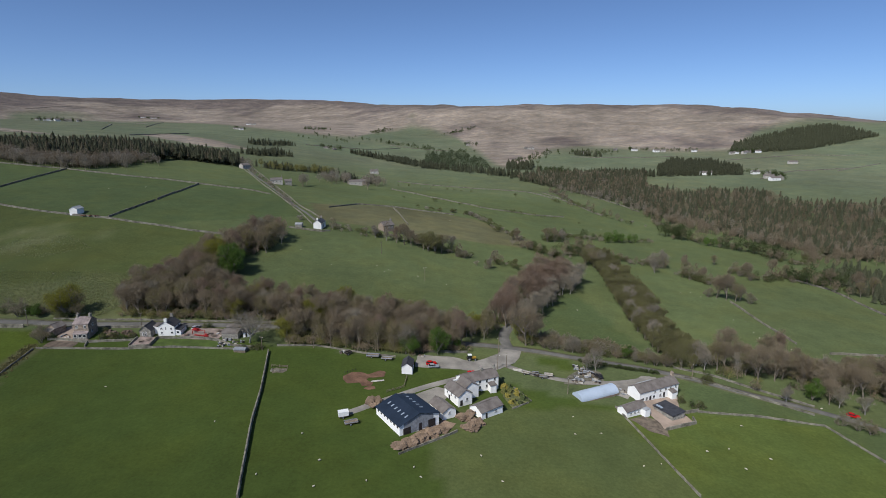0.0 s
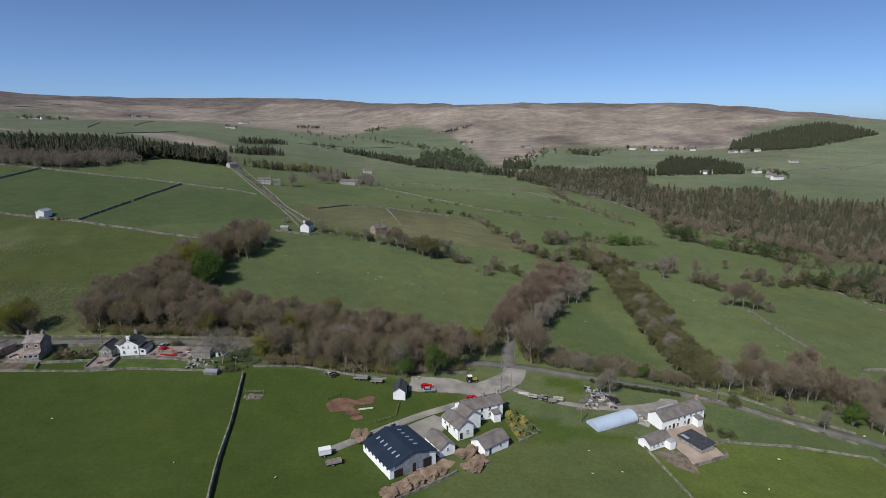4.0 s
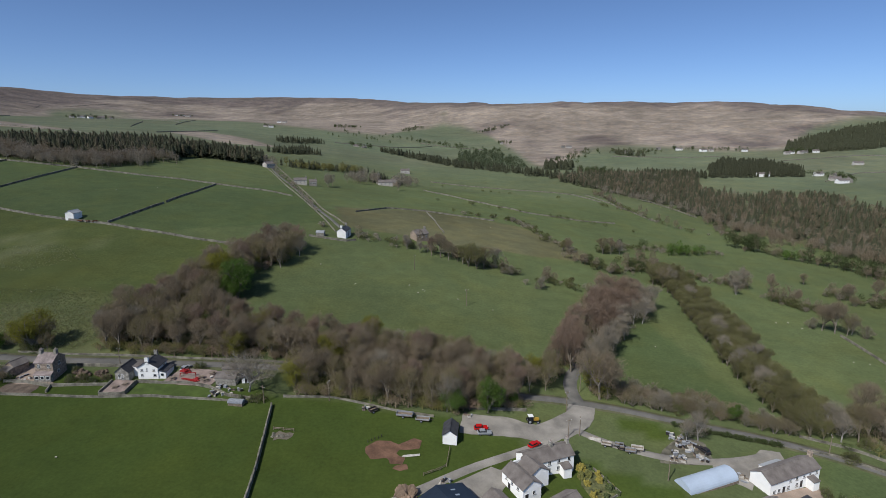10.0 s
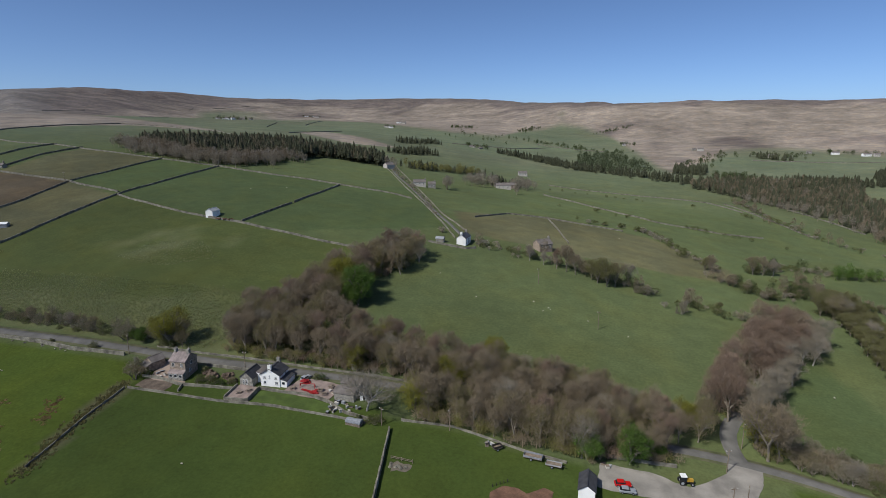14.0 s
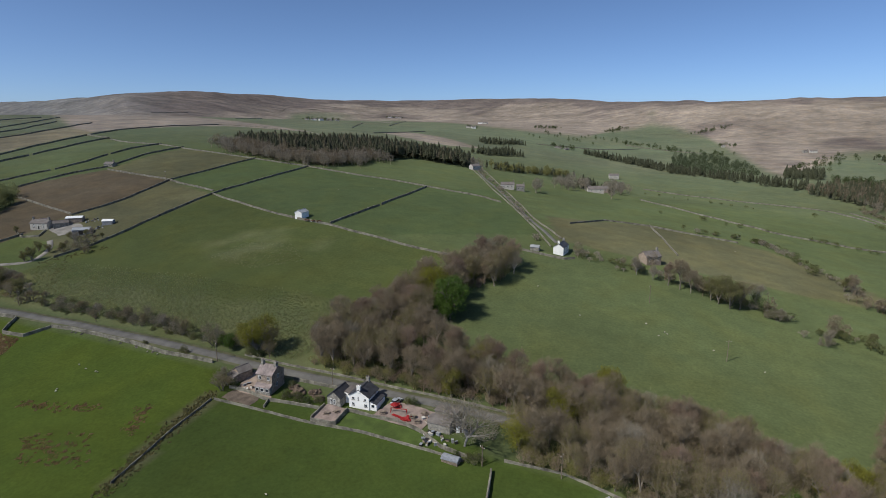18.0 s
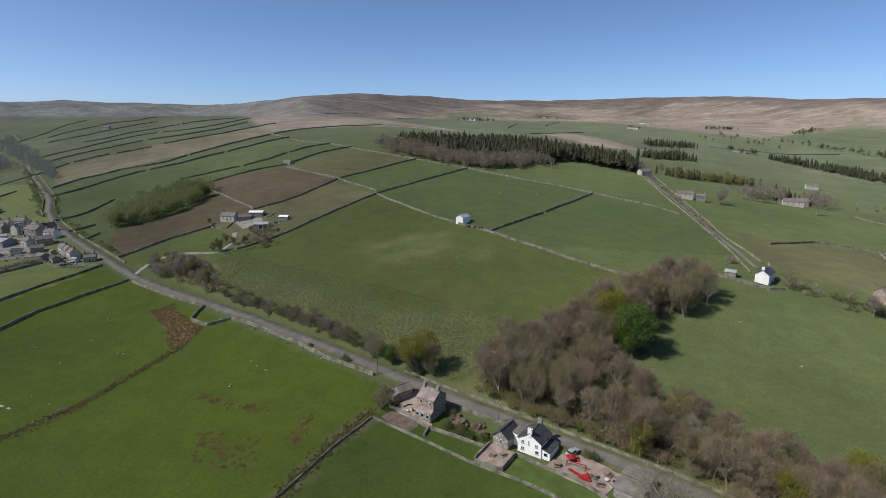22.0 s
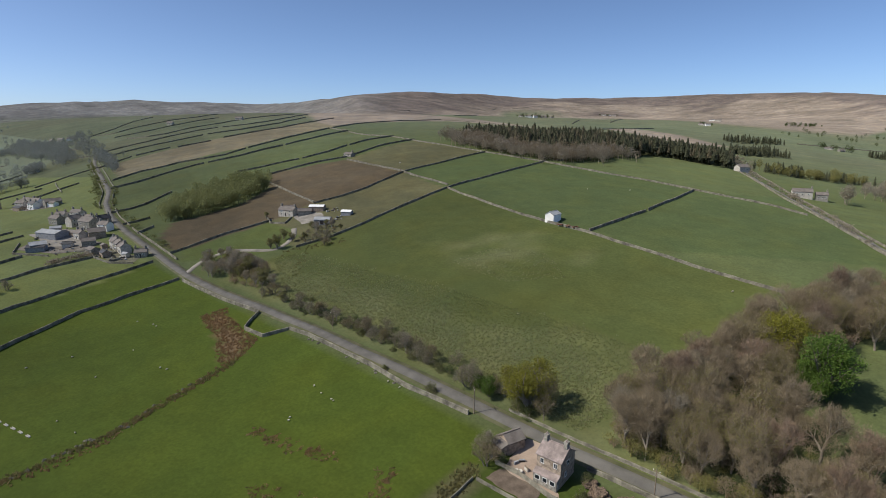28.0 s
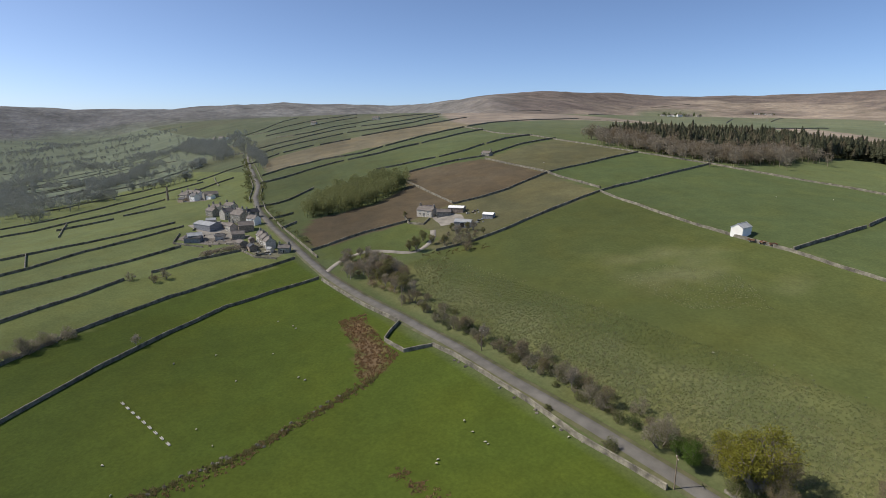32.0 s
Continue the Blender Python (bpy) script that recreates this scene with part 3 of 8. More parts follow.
# walls across the pastures beyond the hill lane
for pts in ([(-46, 489), (-37, 455), (-27, 415)], [(-94, 445), (-75, 478), (-48, 487), (10, 486)], [(-68, 821), (-5, 800), (66, 789), (121, 772), (141, 690)], [(-62, 652), (-7, 590), (40, 560), (90, 554), (126, 562)], [(154, 876), (195, 812), (218, 723), (237, 652)], [(140, 769), (154, 659), (175, 595)]):
    field_wall(pts, 1.2, 0.5, step=3.0)
# faint walls under the far moors
for pts in ([(-1867, 2139), (-2041, 2453)], [(-1998, 2498), (-2105, 2682)], [(-2028, 2718), (-2015, 3053)], [(-1663, 2472), (-1719, 2749)], [(-708, 1155), (-878, 1480)], [(-755, 1415), (-1100, 2200)], [(-585, 1037), (-588, 1286)], [(-1799, 1542), (-1854, 1758)], [(-1180, 1300), (-1260, 1500), (-1500, 1760)], [(-900, 1700), (-1180, 1900), (-1500, 2050)],
            [(300, 1290), (460, 1270), (560, 1300)], [(540, 930), (640, 1010), (760, 1030)], [(620, 1200), (800, 1260), (940, 1220)], [(720, 1000), (860, 1080)], [(-160, 1640), (-60, 1560), (20, 1480)], [(-330, 1330), (-200, 1420), (-120, 1560)]):
    field_wall(pts, 1.6, 0.9, step=8.0)
# walls and hedge banks of the wide valley
for pts in ([(-610, 104), (-616, 122), (-623, 142)], [(-633, 149), (-634, 181)], [(-627, 69), (-633, 89), (-656, 115), (-668, 144), (-696, 188)], [(-678, 64), (-692, 94), (-739, 148), (-764, 203), (-771, 236)], [(-647, 110), (-604, 108), (-561, 107)], [(-908, 132), (-939, 191), (-1000, 256)], [(-795, 234), (-832, 277), (-839, 307)], [(-792, 252), (-750, 245), (-704, 239)],
            [(-1078, 318), (-1007, 342)], [(-1392, 354), (-1153, 373)], [(-1574, 382), (-1304, 405)], [(-1338, 207), (-1261, 278)], [(-1803, 203), (-1779, 338)], [(-1147, 22), (-1281, 89)], [(-1784, -33), (-1910, 27), (-2204, 146)], [(-760, 70), (-800, 120), (-830, 190)], [(-700, 200), (-740, 262)], [(-900, 40), (-985, 110), (-1090, 190)], [(-1010, 20), (-1120, 110), (-1200, 220)]):
    field_wall(pts, 1.4, 0.7, step=5.0)
field_wall([(97, 212.6), (108, 209.2), (114, 206.2), (119, 202.4), (126, 197.4), (140, 187)], 0.9, 0.45, "pale tumbled stone wall above the lane")
field_wall([(93, 205.4), (103, 203.4), (112, 198.4), (122, 190.8), (136, 181)], 0.8, 0.4, "pale stone wall below the lane")
# walls on both sides of the lane beyond the hamlet
lane = smooth_line(ROAD, 3.0, 6)
lane_side = sides(lane)
for off, x0, x1 in ((4.4, -470, -384), (4.6, -548, -474), (4.4, -640, -556), (5.0, -828, -650), (-4.4, -740, -556), (-4.6, -930, -748), (4.8, -1000, -836)):
    pts = [tuple(p + n * (off if n[1] > 0 else -off)) for p, n in zip(lane, lane_side) if x0 < p[0] < x1]
    field_wall(pts[::3] + pts[-1:], 1.25, 0.6, "tumbled grey stone wall beside the lane", step=2.5)
strip("side_lane", [(28, 219), (26, 226), (28, 236), (34, 246)], 5.0, ASPHALT, 0.16, "grey asphalt side lane under the trees", "road")
strip("hill_lane", [(-91, 388), (-120, 438), (-150, 496), (-175, 546), (-212, 610), (-247, 685)], 2.6, ASPHALT, 0.12, "narrow walled lane up the hill", "track")

# ---- building materials ----
RENDER_WHITE = material("white_render", (0.84, 0.83, 0.80), spread=0.05, scale=0.5, fine=5, bump=0.1)
RUBBLE = material("brown_rubble_stone", (0.32, 0.25, 0.19), spread=0.4, scale=1.4, fine=4.5, bump=0.7, dist=0.06, tint=(0.42, 0.34, 0.27))
RUBBLE_GREY = material("grey_rubble_stone", (0.27, 0.25, 0.22), spread=0.4, scale=1.4, fine=4.5, bump=0.7, dist=0.06, tint=(0.38, 0.36, 0.31))
SLATE = material("grey_stone_slates", (0.175, 0.15, 0.135), rough=0.75, spread=0.22, scale=0.5, fine=5, bump=0.5, dist=0.04, tint=(0.215, 0.19, 0.17))
SLATE_WARM = material("buff_stone_slates", (0.3, 0.245, 0.225), rough=0.8, spread=0.3, scale=0.7, fine=5, bump=0.5, dist=0.04)
SLATE_DARK = material("dark_blue_slates", (0.055, 0.055, 0.06), rough=0.55, spread=0.3, scale=0.8, fine=6, bump=0.4, dist=0.03)
SHEET_NAVY = material("navy_metal_sheet", (0.022, 0.032, 0.05), rough=0.5, spread=0.2, scale=0.15, fine=1.2, bump=0.1)
SHEET_PALE = material("pale_blue_plastic_sheet", (0.46, 0.53, 0.62), rough=0.35, spread=0.06, scale=0.3, fine=2, bump=0.1)
SHEET_GREY = material("grey_cement_sheet", (0.33, 0.34, 0.35), rough=0.7, spread=0.15, scale=0.4, fine=3, bump=0.2)
BOARD_GREY = material("weathered_grey_boards", (0.24, 0.25, 0.27), rough=0.8, spread=0.25, scale=1.2, fine=6, bump=0.3)
SKYLIGHT = material("clear_roof_sheet", (0.32, 0.37, 0.43), rough=0.3, spread=0.1, scale=1, fine=3, bump=0)
GLASS = material("dark_window_glass", (0.02, 0.025, 0.03), rough=0.08, spread=0.2, scale=1, fine=3, bump=0)
PAINT_WHITE = material("white_gloss_paint", (0.8, 0.8, 0.78), rough=0.4, spread=0.04, scale=2, fine=9, bump=0)
PAINT_DARK = material("dark_painted_wood", (0.035, 0.03, 0.03), rough=0.5, spread=0.2, scale=2, fine=9, bump=0)
PAINT_RED = material("red_paint", (0.30, 0.022, 0.022), rough=0.4, spread=0.2, scale=2, fine=6, bump=0)
EARTH = material("bare_brown_earth", (0.23, 0.165, 0.115), rough=1, spread=0.35, scale=0.35, fine=2.5, bump=0.8, dist=0.2)
RED_EARTH = material("red_brown_earth", (0.15, 0.085, 0.055), rough=1, spread=0.35, scale=0.3, fine=2.5, bump=0.8, dist=0.2)
YARD = material("buff_concrete_yard", (0.34, 0.265, 0.21), rough=0.95, spread=0.2, scale=0.2, fine=3, bump=0.2)
PAVING = material("pinkish_paving", (0.27, 0.21, 0.18), rough=0.9, spread=0.25, scale=0.4, fine=3, bump=0.3)
WOOD = material("weathered_timber", (0.2, 0.16, 0.12), rough=0.85, spread=0.3, scale=1.5, fine=8, bump=0.3)
CAR_RED = material("red_car_paint", (0.5, 0.012, 0.012), rough=0.25, spread=0.05, scale=1, fine=3, bump=0)
CAR_SILVER = material("silver_car_paint", (0.45, 0.47, 0.5), rough=0.3, metal=0.4, spread=0.05, scale=1, fine=3, bump=0)
RUBBER = material("black_rubber", (0.015, 0.015, 0.015), rough=0.8, spread=0.2, scale=3, fine=9, bump=0)
FLEECE = material("cream_fleece", (0.62, 0.57, 0.46), rough=1, spread=0.15, scale=4, fine=20, bump=0.3)


# ---- mesh helpers ----


def part(name, bm, mat, parent, label=""):
    """Links a bmesh as one mesh object under a thing or a part."""
    mesh = bpy.data.meshes.new(name)
    bm.to_mesh(mesh)
    bm.free()
    mesh.materials.append(mat)
    ob = new(name, mesh)
    ob.parent = parent
    if label:
        ob["label"] = label
    return ob


def root(name, x, y, angle, label, category, group="", z=None, kind=""):
    ob = new(name)
    ob.matrix_world = pose(x, y, ground_at(x, y) if z is None else z, 0, 0, angle)
    return tagged(ob, label, category, group, kind)


def ground_at(x, y):
    return ground_z(x, y) + float((noise_at(np.array([float(x)]), np.array([float(y)]), 23, 1)[0] - 0.5) * 0.7)


def box(bm, x0, x1, y0, y1, z0, z1):
    v = [bm.verts.new(p) for p in ((x0, y0, z0), (x1, y0, z0), (x1, y1, z0), (x0, y1, z0), (x0, y0, z1), (x1, y0, z1), (x1, y1, z1), (x0, y1, z1))]
    for f in ((3, 2, 1, 0), (4, 5, 6, 7), (0, 1, 5, 4), (1, 2, 6, 5), (2, 3, 7, 6), (3, 0, 4, 7)):
        bm.faces.new([v[i] for i in f])
    return v


def boxes(*dims):
    bm = bmesh.new()
    for d in dims:
        box(bm, *d)
    return bm


def prism(profile, y0, y1, axis="x"):
    """A solid with the given outline (u, z), drawn out along x or y."""
    bm = bmesh.new()
    mk = (lambda u, z, t: (t, u, z)) if axis == "x" else (lambda u, z, t: (u, t, z))
    a = [bm.verts.new(mk(u, z, y0)) for u, z in profile]
    b = [bm.verts.new(mk(u, z, y1)) for u, z in profile]
    n = len(profile)
    bm.faces.new(a)
    bm.faces.new(b[::-1])
    for i in range(n):
        bm.faces.new((a[i], b[i], b[(i + 1) % n], a[(i + 1) % n]))
    bmesh.ops.recalc_face_normals(bm, faces=bm.faces)
    return bm


def on_wall(bm, side, L, W):
    """Turns a bmesh drawn on the plane y = 0, facing -y, onto a wall of a house."""
    m = {"f": pose(0, -W / 2, 0), "b": pose(0, W / 2, 0, 0, 0, 180), "l": pose(-L / 2, 0, 0, 0, 0, -90), "r": pose(L / 2, 0, 0, 0, 0, 90)}[side]
    bmesh.ops.transform(bm, matrix=m, verts=bm.verts)
    return bm


def window_on(thing, side, L, W, u, z, w, h, mat=None):
    fr = boxes((u - w / 2, u + w / 2, -0.05, 0.02, z, z + 0.08), (u - w / 2, u + w / 2, -0.05, 0.02, z + h - 0.08, z + h),
               (u - w / 2, u - w / 2 + 0.08, -0.05, 0.02, z + 0.08, z + h - 0.08), (u + w / 2 - 0.08, u + w / 2, -0.05, 0.02, z + 0.08, z + h - 0.08),
               (u - 0.03, u + 0.03, -0.045, 0.02, z + 0.08, z + h - 0.08))
    win = part("window", on_wall(fr, side, L, W), mat or PAINT_WHITE, thing)
    part("pane", on_wall(boxes((u - w / 2 + 0.08, u + w / 2 - 0.08, -0.02, 0.015, z + 0.08, z + h - 0.08)), side, L, W), GLASS, win)
    part("sill", on_wall(boxes((u - w / 2 - 0.08, u + w / 2 + 0.08, -0.14, 0.02, z - 0.12, z - 0.003)), side, L, W), RUBBLE_GREY, win)


def door_on(thing, side, L, W, u, w, h, mat):
    d = part("door", on_wall(boxes((u - w / 2, u + w / 2, -0.04, 0.03, -0.05, h)), side, L, W), mat, thing)
    part("door_frame", on_wall(boxes((u - w / 2 - 0.1, u - w / 2 - 0.002, -0.06, 0.02, -0.05, h), (u + w / 2 + 0.002, u + w / 2 + 0.1, -0.06, 0.02, -0.05, h), (u - w / 2 - 0.1, u + w / 2 + 0.1, -0.06, 0.02, h + 0.002, h + 0.12)), side, L, W), PAINT_WHITE, d)


def gabled(thing, L, W, eaves, ridge, wall, roof, over=0.25, x0=0.0, y0=0.0, chimneys=(), ridge_cap=True):
    """Walls with two gables and a roof of two slabs, the ridge along x."""
    pts = [(-W / 2, -1.5), (W / 2, -1.5), (W / 2, eaves), (0, ridge), (-W / 2, eaves)]
    w = prism(pts, -L / 2, L / 2)
    bmesh.ops.translate(w, vec=(x0, y0, 0), verts=w.verts)
    part("wall", w, wall, thing)
    s = (ridge - eaves) / (W / 2)
    t = 0.18
    for sgn in (-1, 1):
        a = W / 2 + over
        prof = [(0, ridge + 0.01), (sgn * a, eaves - s * over + 0.01), (sgn * a, eaves - s * over + t), (0, ridge + t)]
        r = prism(prof, -L / 2 - over, L / 2 + over)
        bmesh.ops.translate(r, vec=(x0, y0, 0), verts=r.verts)
        part("roof_slope", r, roof, thing)
    if ridge_cap:
        part("ridge_tiles", boxes((x0 - L / 2 - over, x0 + L / 2 + over, y0 - 0.16, y0 + 0.16, ridge + t - 0.08, ridge + t + 0.07)), roof, thing)
    for u, mat in chimneys:
        c = part("chimney", boxes((x0 + u - 0.4, x0 + u + 0.4, y0 - 0.55, y0 + 0.55, ridge - 0.8, ridge + 1.3), (x0 + u - 0.47, x0 + u + 0.47, y0 - 0.62, y0 + 0.62, ridge + 1.3, ridge + 1.42)), mat, thing)
        for k in (-0.28, 0.28):
            pots = bmesh.new()
            bmesh.ops.create_cone(pots, cap_ends=True, segments=8, radius1=0.15, radius2=0.11, depth=0.5, matrix=Matrix.Translation((x0 + u, y0 + k, ridge + 1.66)))
            part("chimney_pot", pots, SLATE_WARM, c)


def lean_to(thing, x0, x1, y0, y1, low, high, wall, roof, name="lean_to", slope="y"):
    """A low annexe: its roof climbs from y0 to y1 (or from x0 to x1)."""
    if slope == "y":
        bm = prism([(y0, -1.5), (y1, -1.5), (y1, high), (y0, low)], x0, x1)
        rf = prism([(y0 - 0.15 * (1 if y1 > y0 else -1), low - 0.02), (y1, high + 0.01), (y1, high + 0.16), (y0 - 0.15 * (1 if y1 > y0 else -1), low + 0.13)], min(x0, x1) - 0.15, max(x0, x1) + 0.15)
    else:
        bm = prism([(x0, -1.5), (x1, -1.5), (x1, high), (x0, low)], y0, y1, "y")
        rf = prism([(x0 - 0.15 * (1 if x1 > x0 else -1), low - 0.02), (x1, high + 0.01), (x1, high + 0.16), (x0 - 0.15 * (1 if x1 > x0 else -1), low + 0.13)], min(y0, y1) - 0.15, max(y0, y1) + 0.15, "y")
    p = part(name, bm, wall, thing)
    part("roof_slope", rf, roof, p)
    return p


def house(name, label, x, y, angle, L, W, eaves, ridge, wall, roof, wins=(), doors=(), chimneys=(), category="house", group="", over=0.25):
    h = root(name, x, y, angle, label, category, group)
    gabled(h, L, W, eaves, ridge, wall, roof, over, chimneys=chimneys)
    for side, u, z, w, hh in wins:
        window_on(h, side, L, W, u, z, w, hh)
    for side, u, w, hh, mat in doors:
        door_on(h, side, L, W, u, w, hh, mat)
    return h


def slab(name, corners, mat, label, category, lift=0.08, cell=2.0, kind="structure"):
    """A yard, terrace or bare patch laid over the ground between its corners."""
    c = np.array(corners, float)
    xs, ys = np.arange(c[:, 0].min(), c[:, 0].max() + cell, cell), np.arange(c[:, 1].min(), c[:, 1].max() + cell, cell)
    bm = bmesh.new()
    grid = {}
    for i, x in enumerate(xs):
        for j, y in enumerate(ys):
            grid[i, j] = (x, y)
    verts = {}

    def v(i, j):
        if (i, j) not in verts:
            x, y = grid[i, j]
            verts[i, j] = bm.verts.new((x, y, ground_at(x, y) + lift))
        return verts[i, j]
    for i in range(len(xs) - 1):
        for j in range(len(ys) - 1):
            mx, my = np.array([xs[i] + cell / 2]), np.array([ys[j] + cell / 2])
            if inside(mx, my, [tuple(q) for q in corners])[0]:
                bm.faces.new((v(i, j), v(i + 1, j), v(i + 1, j + 1), v(i, j + 1)))
    edge = [e for e in bm.edges if e.is_boundary]
    for q in {p for e in edge for p in e.verts}:
        best = None
        for a, b in zip(c, np.roll(c, -1, 0)):
            t = np.clip(((q.co.x - a[0]) * (b[0] - a[0]) + (q.co.y - a[1]) * (b[1] - a[1])) / ((b - a) ** 2).sum(), 0, 1)
            p = a + t * (b - a)
            d = math.hypot(q.co.x - p[0], q.co.y - p[1])
            if best is None or d < best[0]:
                best = (d, p)
        w = best[1] + (noise_at(best[1][:1], best[1][1:], 2.2, 3)[0] - 0.5) * 0.7
        q.co = (w[0], w[1], ground_at(*w) + lift)
    r = bmesh.ops.extrude_edge_only(bm, edges=edge)
    for q in r["geom"]:
        if isinstance(q, bmesh.types.BMVert):
            q.co.z -= 0.4 + lift
    mesh = bpy.data.meshes.new(name)
    bm.to_mesh(mesh)
    bm.free()
    mesh.materials.append(mat)
    return tagged(new(name, mesh), label, category, kind=kind)


# ---- cottages on the lane ----
h = house("stone_house", "tall brown stone house with a buff slate roof beside the lane", -146.6, 210.6, 3, 5.8, 6.2, 5.7, 7.7, RUBBLE, SLATE_WARM,
          wins=(("f", -1.6, 3.9, 0.95, 1.2), ("f", 1.6, 3.9, 0.95, 1.2), ("r", 0, 3.9, 0.95, 1.2), ("r", -0.8, 1.4, 0.95, 1.2), ("l", 0.4, 3.9, 0.8, 1.1), ("b", -1.8, 3.6, 0.9, 1.1), ("b", 1.8, 3.6, 0.9, 1.1)),
          doors=(("b", 0.2, 0.95, 2.05, PAINT_DARK),), chimneys=((-2.4, RUBBLE_GREY), (2.4, RUBBLE_GREY)))
p = lean_to(h, -2.8, 2.8, -4.5, -3.11, 1.9, 2.6, RUBBLE_GREY, SLATE_WARM, "porch")
for u in (-1.8, 0.0, 1.8):
    part("window", boxes((u - 0.6, u + 0.6, -4.56, -4.48, 0.6, 1.7)), PAINT_WHITE, h)
    part("pane", boxes((u - 0.5, u + 0.5, -4.58, -4.5, 0.7, 1.6)), GLASS, h)

h = house("garden_shed", "low stone outhouse with a grey slate roof", -159.6, 212.0, 75, 4.6, 4.4, 2.6, 4.0, RUBBLE, SLATE, doors=(("b", 0.6, 1.0, 1.95, PAINT_DARK),), wins=(("l", 0, 1.2, 0.8, 0.7),), category="outhouse")
lean_to(h, -4.4, -2.32, -2.0, 2.0, 1.8, 2.5, RUBBLE, SLATE, "lean_to", "x")

h = house("white_cottage", "white rendered two-storey cottage with a dark slate roof", -113.8, 213.6, 94, 6.4, 6.6, 3.7, 5.7, RENDER_WHITE, SLATE_DARK,
          wins=(("l", -1.9, 2.5, 0.8, 0.8), ("l", 2.0, 2.4, 0.8, 0.8), ("l", -1.9, 0.6, 0.9, 0.9), ("l", 2.2, 0.6, 1.0, 0.9), ("l", -0.2, 2.5, 0.45, 1.1), ("b", 1.5, 2.3, 0.9, 1.0), ("f", 1.0, 2.3, 0.9, 1.0)),
          chimneys=((-3.0, RENDER_WHITE), (3.1, RUBBLE_GREY)))
a = lean_to(h, -2.9, 2.9, -5.6, -3.31, 1.8, 2.4, RENDER_WHITE, SLATE_DARK, "side_porch")
part("window", boxes((-2.96, -2.88, -5.0, -3.9, 0.6, 1.6)), PAINT_WHITE, a)
part("pane", boxes((-2.98, -2.9, -4.9, -4.0, 0.7, 1.5)), GLASS, a)
b = lean_to(h, -1.4, 3.2, 3.31, 5.8, 2.8, 3.4, RENDER_WHITE, SLATE, "rear_wing")

h = house("stone_annexe", "small stone annexe with a dark slate roof", -121.4, 211.9, 91, 6.4, 4.6, 2.7, 4.6, RUBBLE_GREY, SLATE_DARK, wins=(("l", -0.9, 0.4, 0.7, 1.7), ("l", 0.2, 0.4, 0.7, 1.7), ("b", 0.8, 1.0, 0.9, 1.0)), category="annexe")
slab("terrace", [(-124, 200.3), (-116, 201), (-116.6, 208.6), (-124, 208.6)], PAVING, "raised stone-paved garden terrace", "terrace", 0.55, 1.0)
slab("terrace", [(-108.5, 208), (-92, 208), (-90, 217), (-106, 217.6)], PAVING, "pinkish paved terrace beside the cottage", "terrace", 0.22, 1.0)
slab("lawn", [(-116, 201.4), (-88, 201.6), (-90, 207), (-108, 208), (-116, 207.4)], material("mown_lawn", (0.068, 0.10, 0.02), spread=0.2, scale=0.3, fine=3, bump=0.3), "bright mown garden lawn", "lawn", 0.1, 1.0)
slab("vegetable_bed", [(-158, 200.2), (-146, 200.2), (-146, 205), (-157, 205)], material("dug_brown_soil", (0.13, 0.10, 0.075), spread=0.3, scale=0.5, fine=4, bump=0.6, dist=0.15), "brown dug vegetable bed inside the garden wall", "garden bed", 0.08, 1.0)
slab("driveway", [(-157, 205.2), (-142, 204.5), (-143, 206), (-150, 210), (-152, 217), (-158, 217)], YARD, "pale paved forecourt beside the stone house", "forecourt", 0.09, 1.0)

h = root("garden_store", -87.2, 211.6, 0, "low store with a curved grey felt roof", "store")
part("wall", boxes((-3.3, 3.3, -2.3, 2.3, -1.2, 2.1)), RUBBLE_GREY, h)
part("roof", prism([(-2.5, 2.1), (2.5, 2.1), (2.3, 2.6), (1.2, 3.05), (0, 3.2), (-1.2, 3.05), (-2.3, 2.6)], -3.5, 3.5), SLATE, h)
h = root("flat_roofed_store", -87.3, 216.2, -3, "stone store with a flat grey roof", "store")
part("wall", boxes((-3.3, 3.3, -1.7, 1.7, -1.2, 2.4)), RUBBLE_GREY, h)
part("roof", boxes((-3.5, 3.5, -1.9, 1.9, 2.402, 2.6)), SLATE, h)
h = house("white_hut", "little white hut under the bare trees", -81.6, 212.3, 20, 2.6, 2.2, 1.9, 2.7, RENDER_WHITE, SLATE_DARK, doors=(("f", 0, 0.7, 1.5, PAINT_DARK),), category="hut")

# ---- farm with the navy barn ----
h = root("big_barn", -11.4, 157.6, -55, "large white barn with a navy sheet roof and clear roof sheets", "barn")
gabled(h, 14.6, 14.4, 3.4, 5.5, RENDER_WHITE, SHEET_NAVY, 0.35)
part("gable_boarding", prism([(-5.6, 0.1), (5.0, 0.1), (5.0, 3.9), (0, 5.4), (-5.6, 3.75)], 7.31, 7.38), BOARD_GREY, h, "grey boarded gable")
for k in range(2):
    for i in range(6 if k == 0 else 5):
        u = -5.4 + i * 2.1
        s = 2.1 / 7.3
        yy = (-3.6 if k == 0 else 3.2)
        z = 5.5 - abs(yy) * s + 0.2
        bm = boxes((u, u + 0.5, yy - 0.6, yy + 0.6, -0.02, 0.03))
        bmesh.ops.rotate(bm, cent=(u, yy, 0), matrix=Matrix.Rotation(math.atan(s) * (1 if yy < 0 else -1), 3, "X"), verts=bm.verts)
        bmesh.ops.translate(bm, vec=(0, 0, z), verts=bm.verts)
        part("roof_light", bm, SKYLIGHT, h)
for u, w in ((-4.6, 2.6), (0.2, 1.0), (4.4, 2.6)):
    part("barn_door", boxes((7.3, 7.42, u - w / 2, u + w / 2, -0.4, 2.2)), PAINT_DARK, h, "dark open doorway")
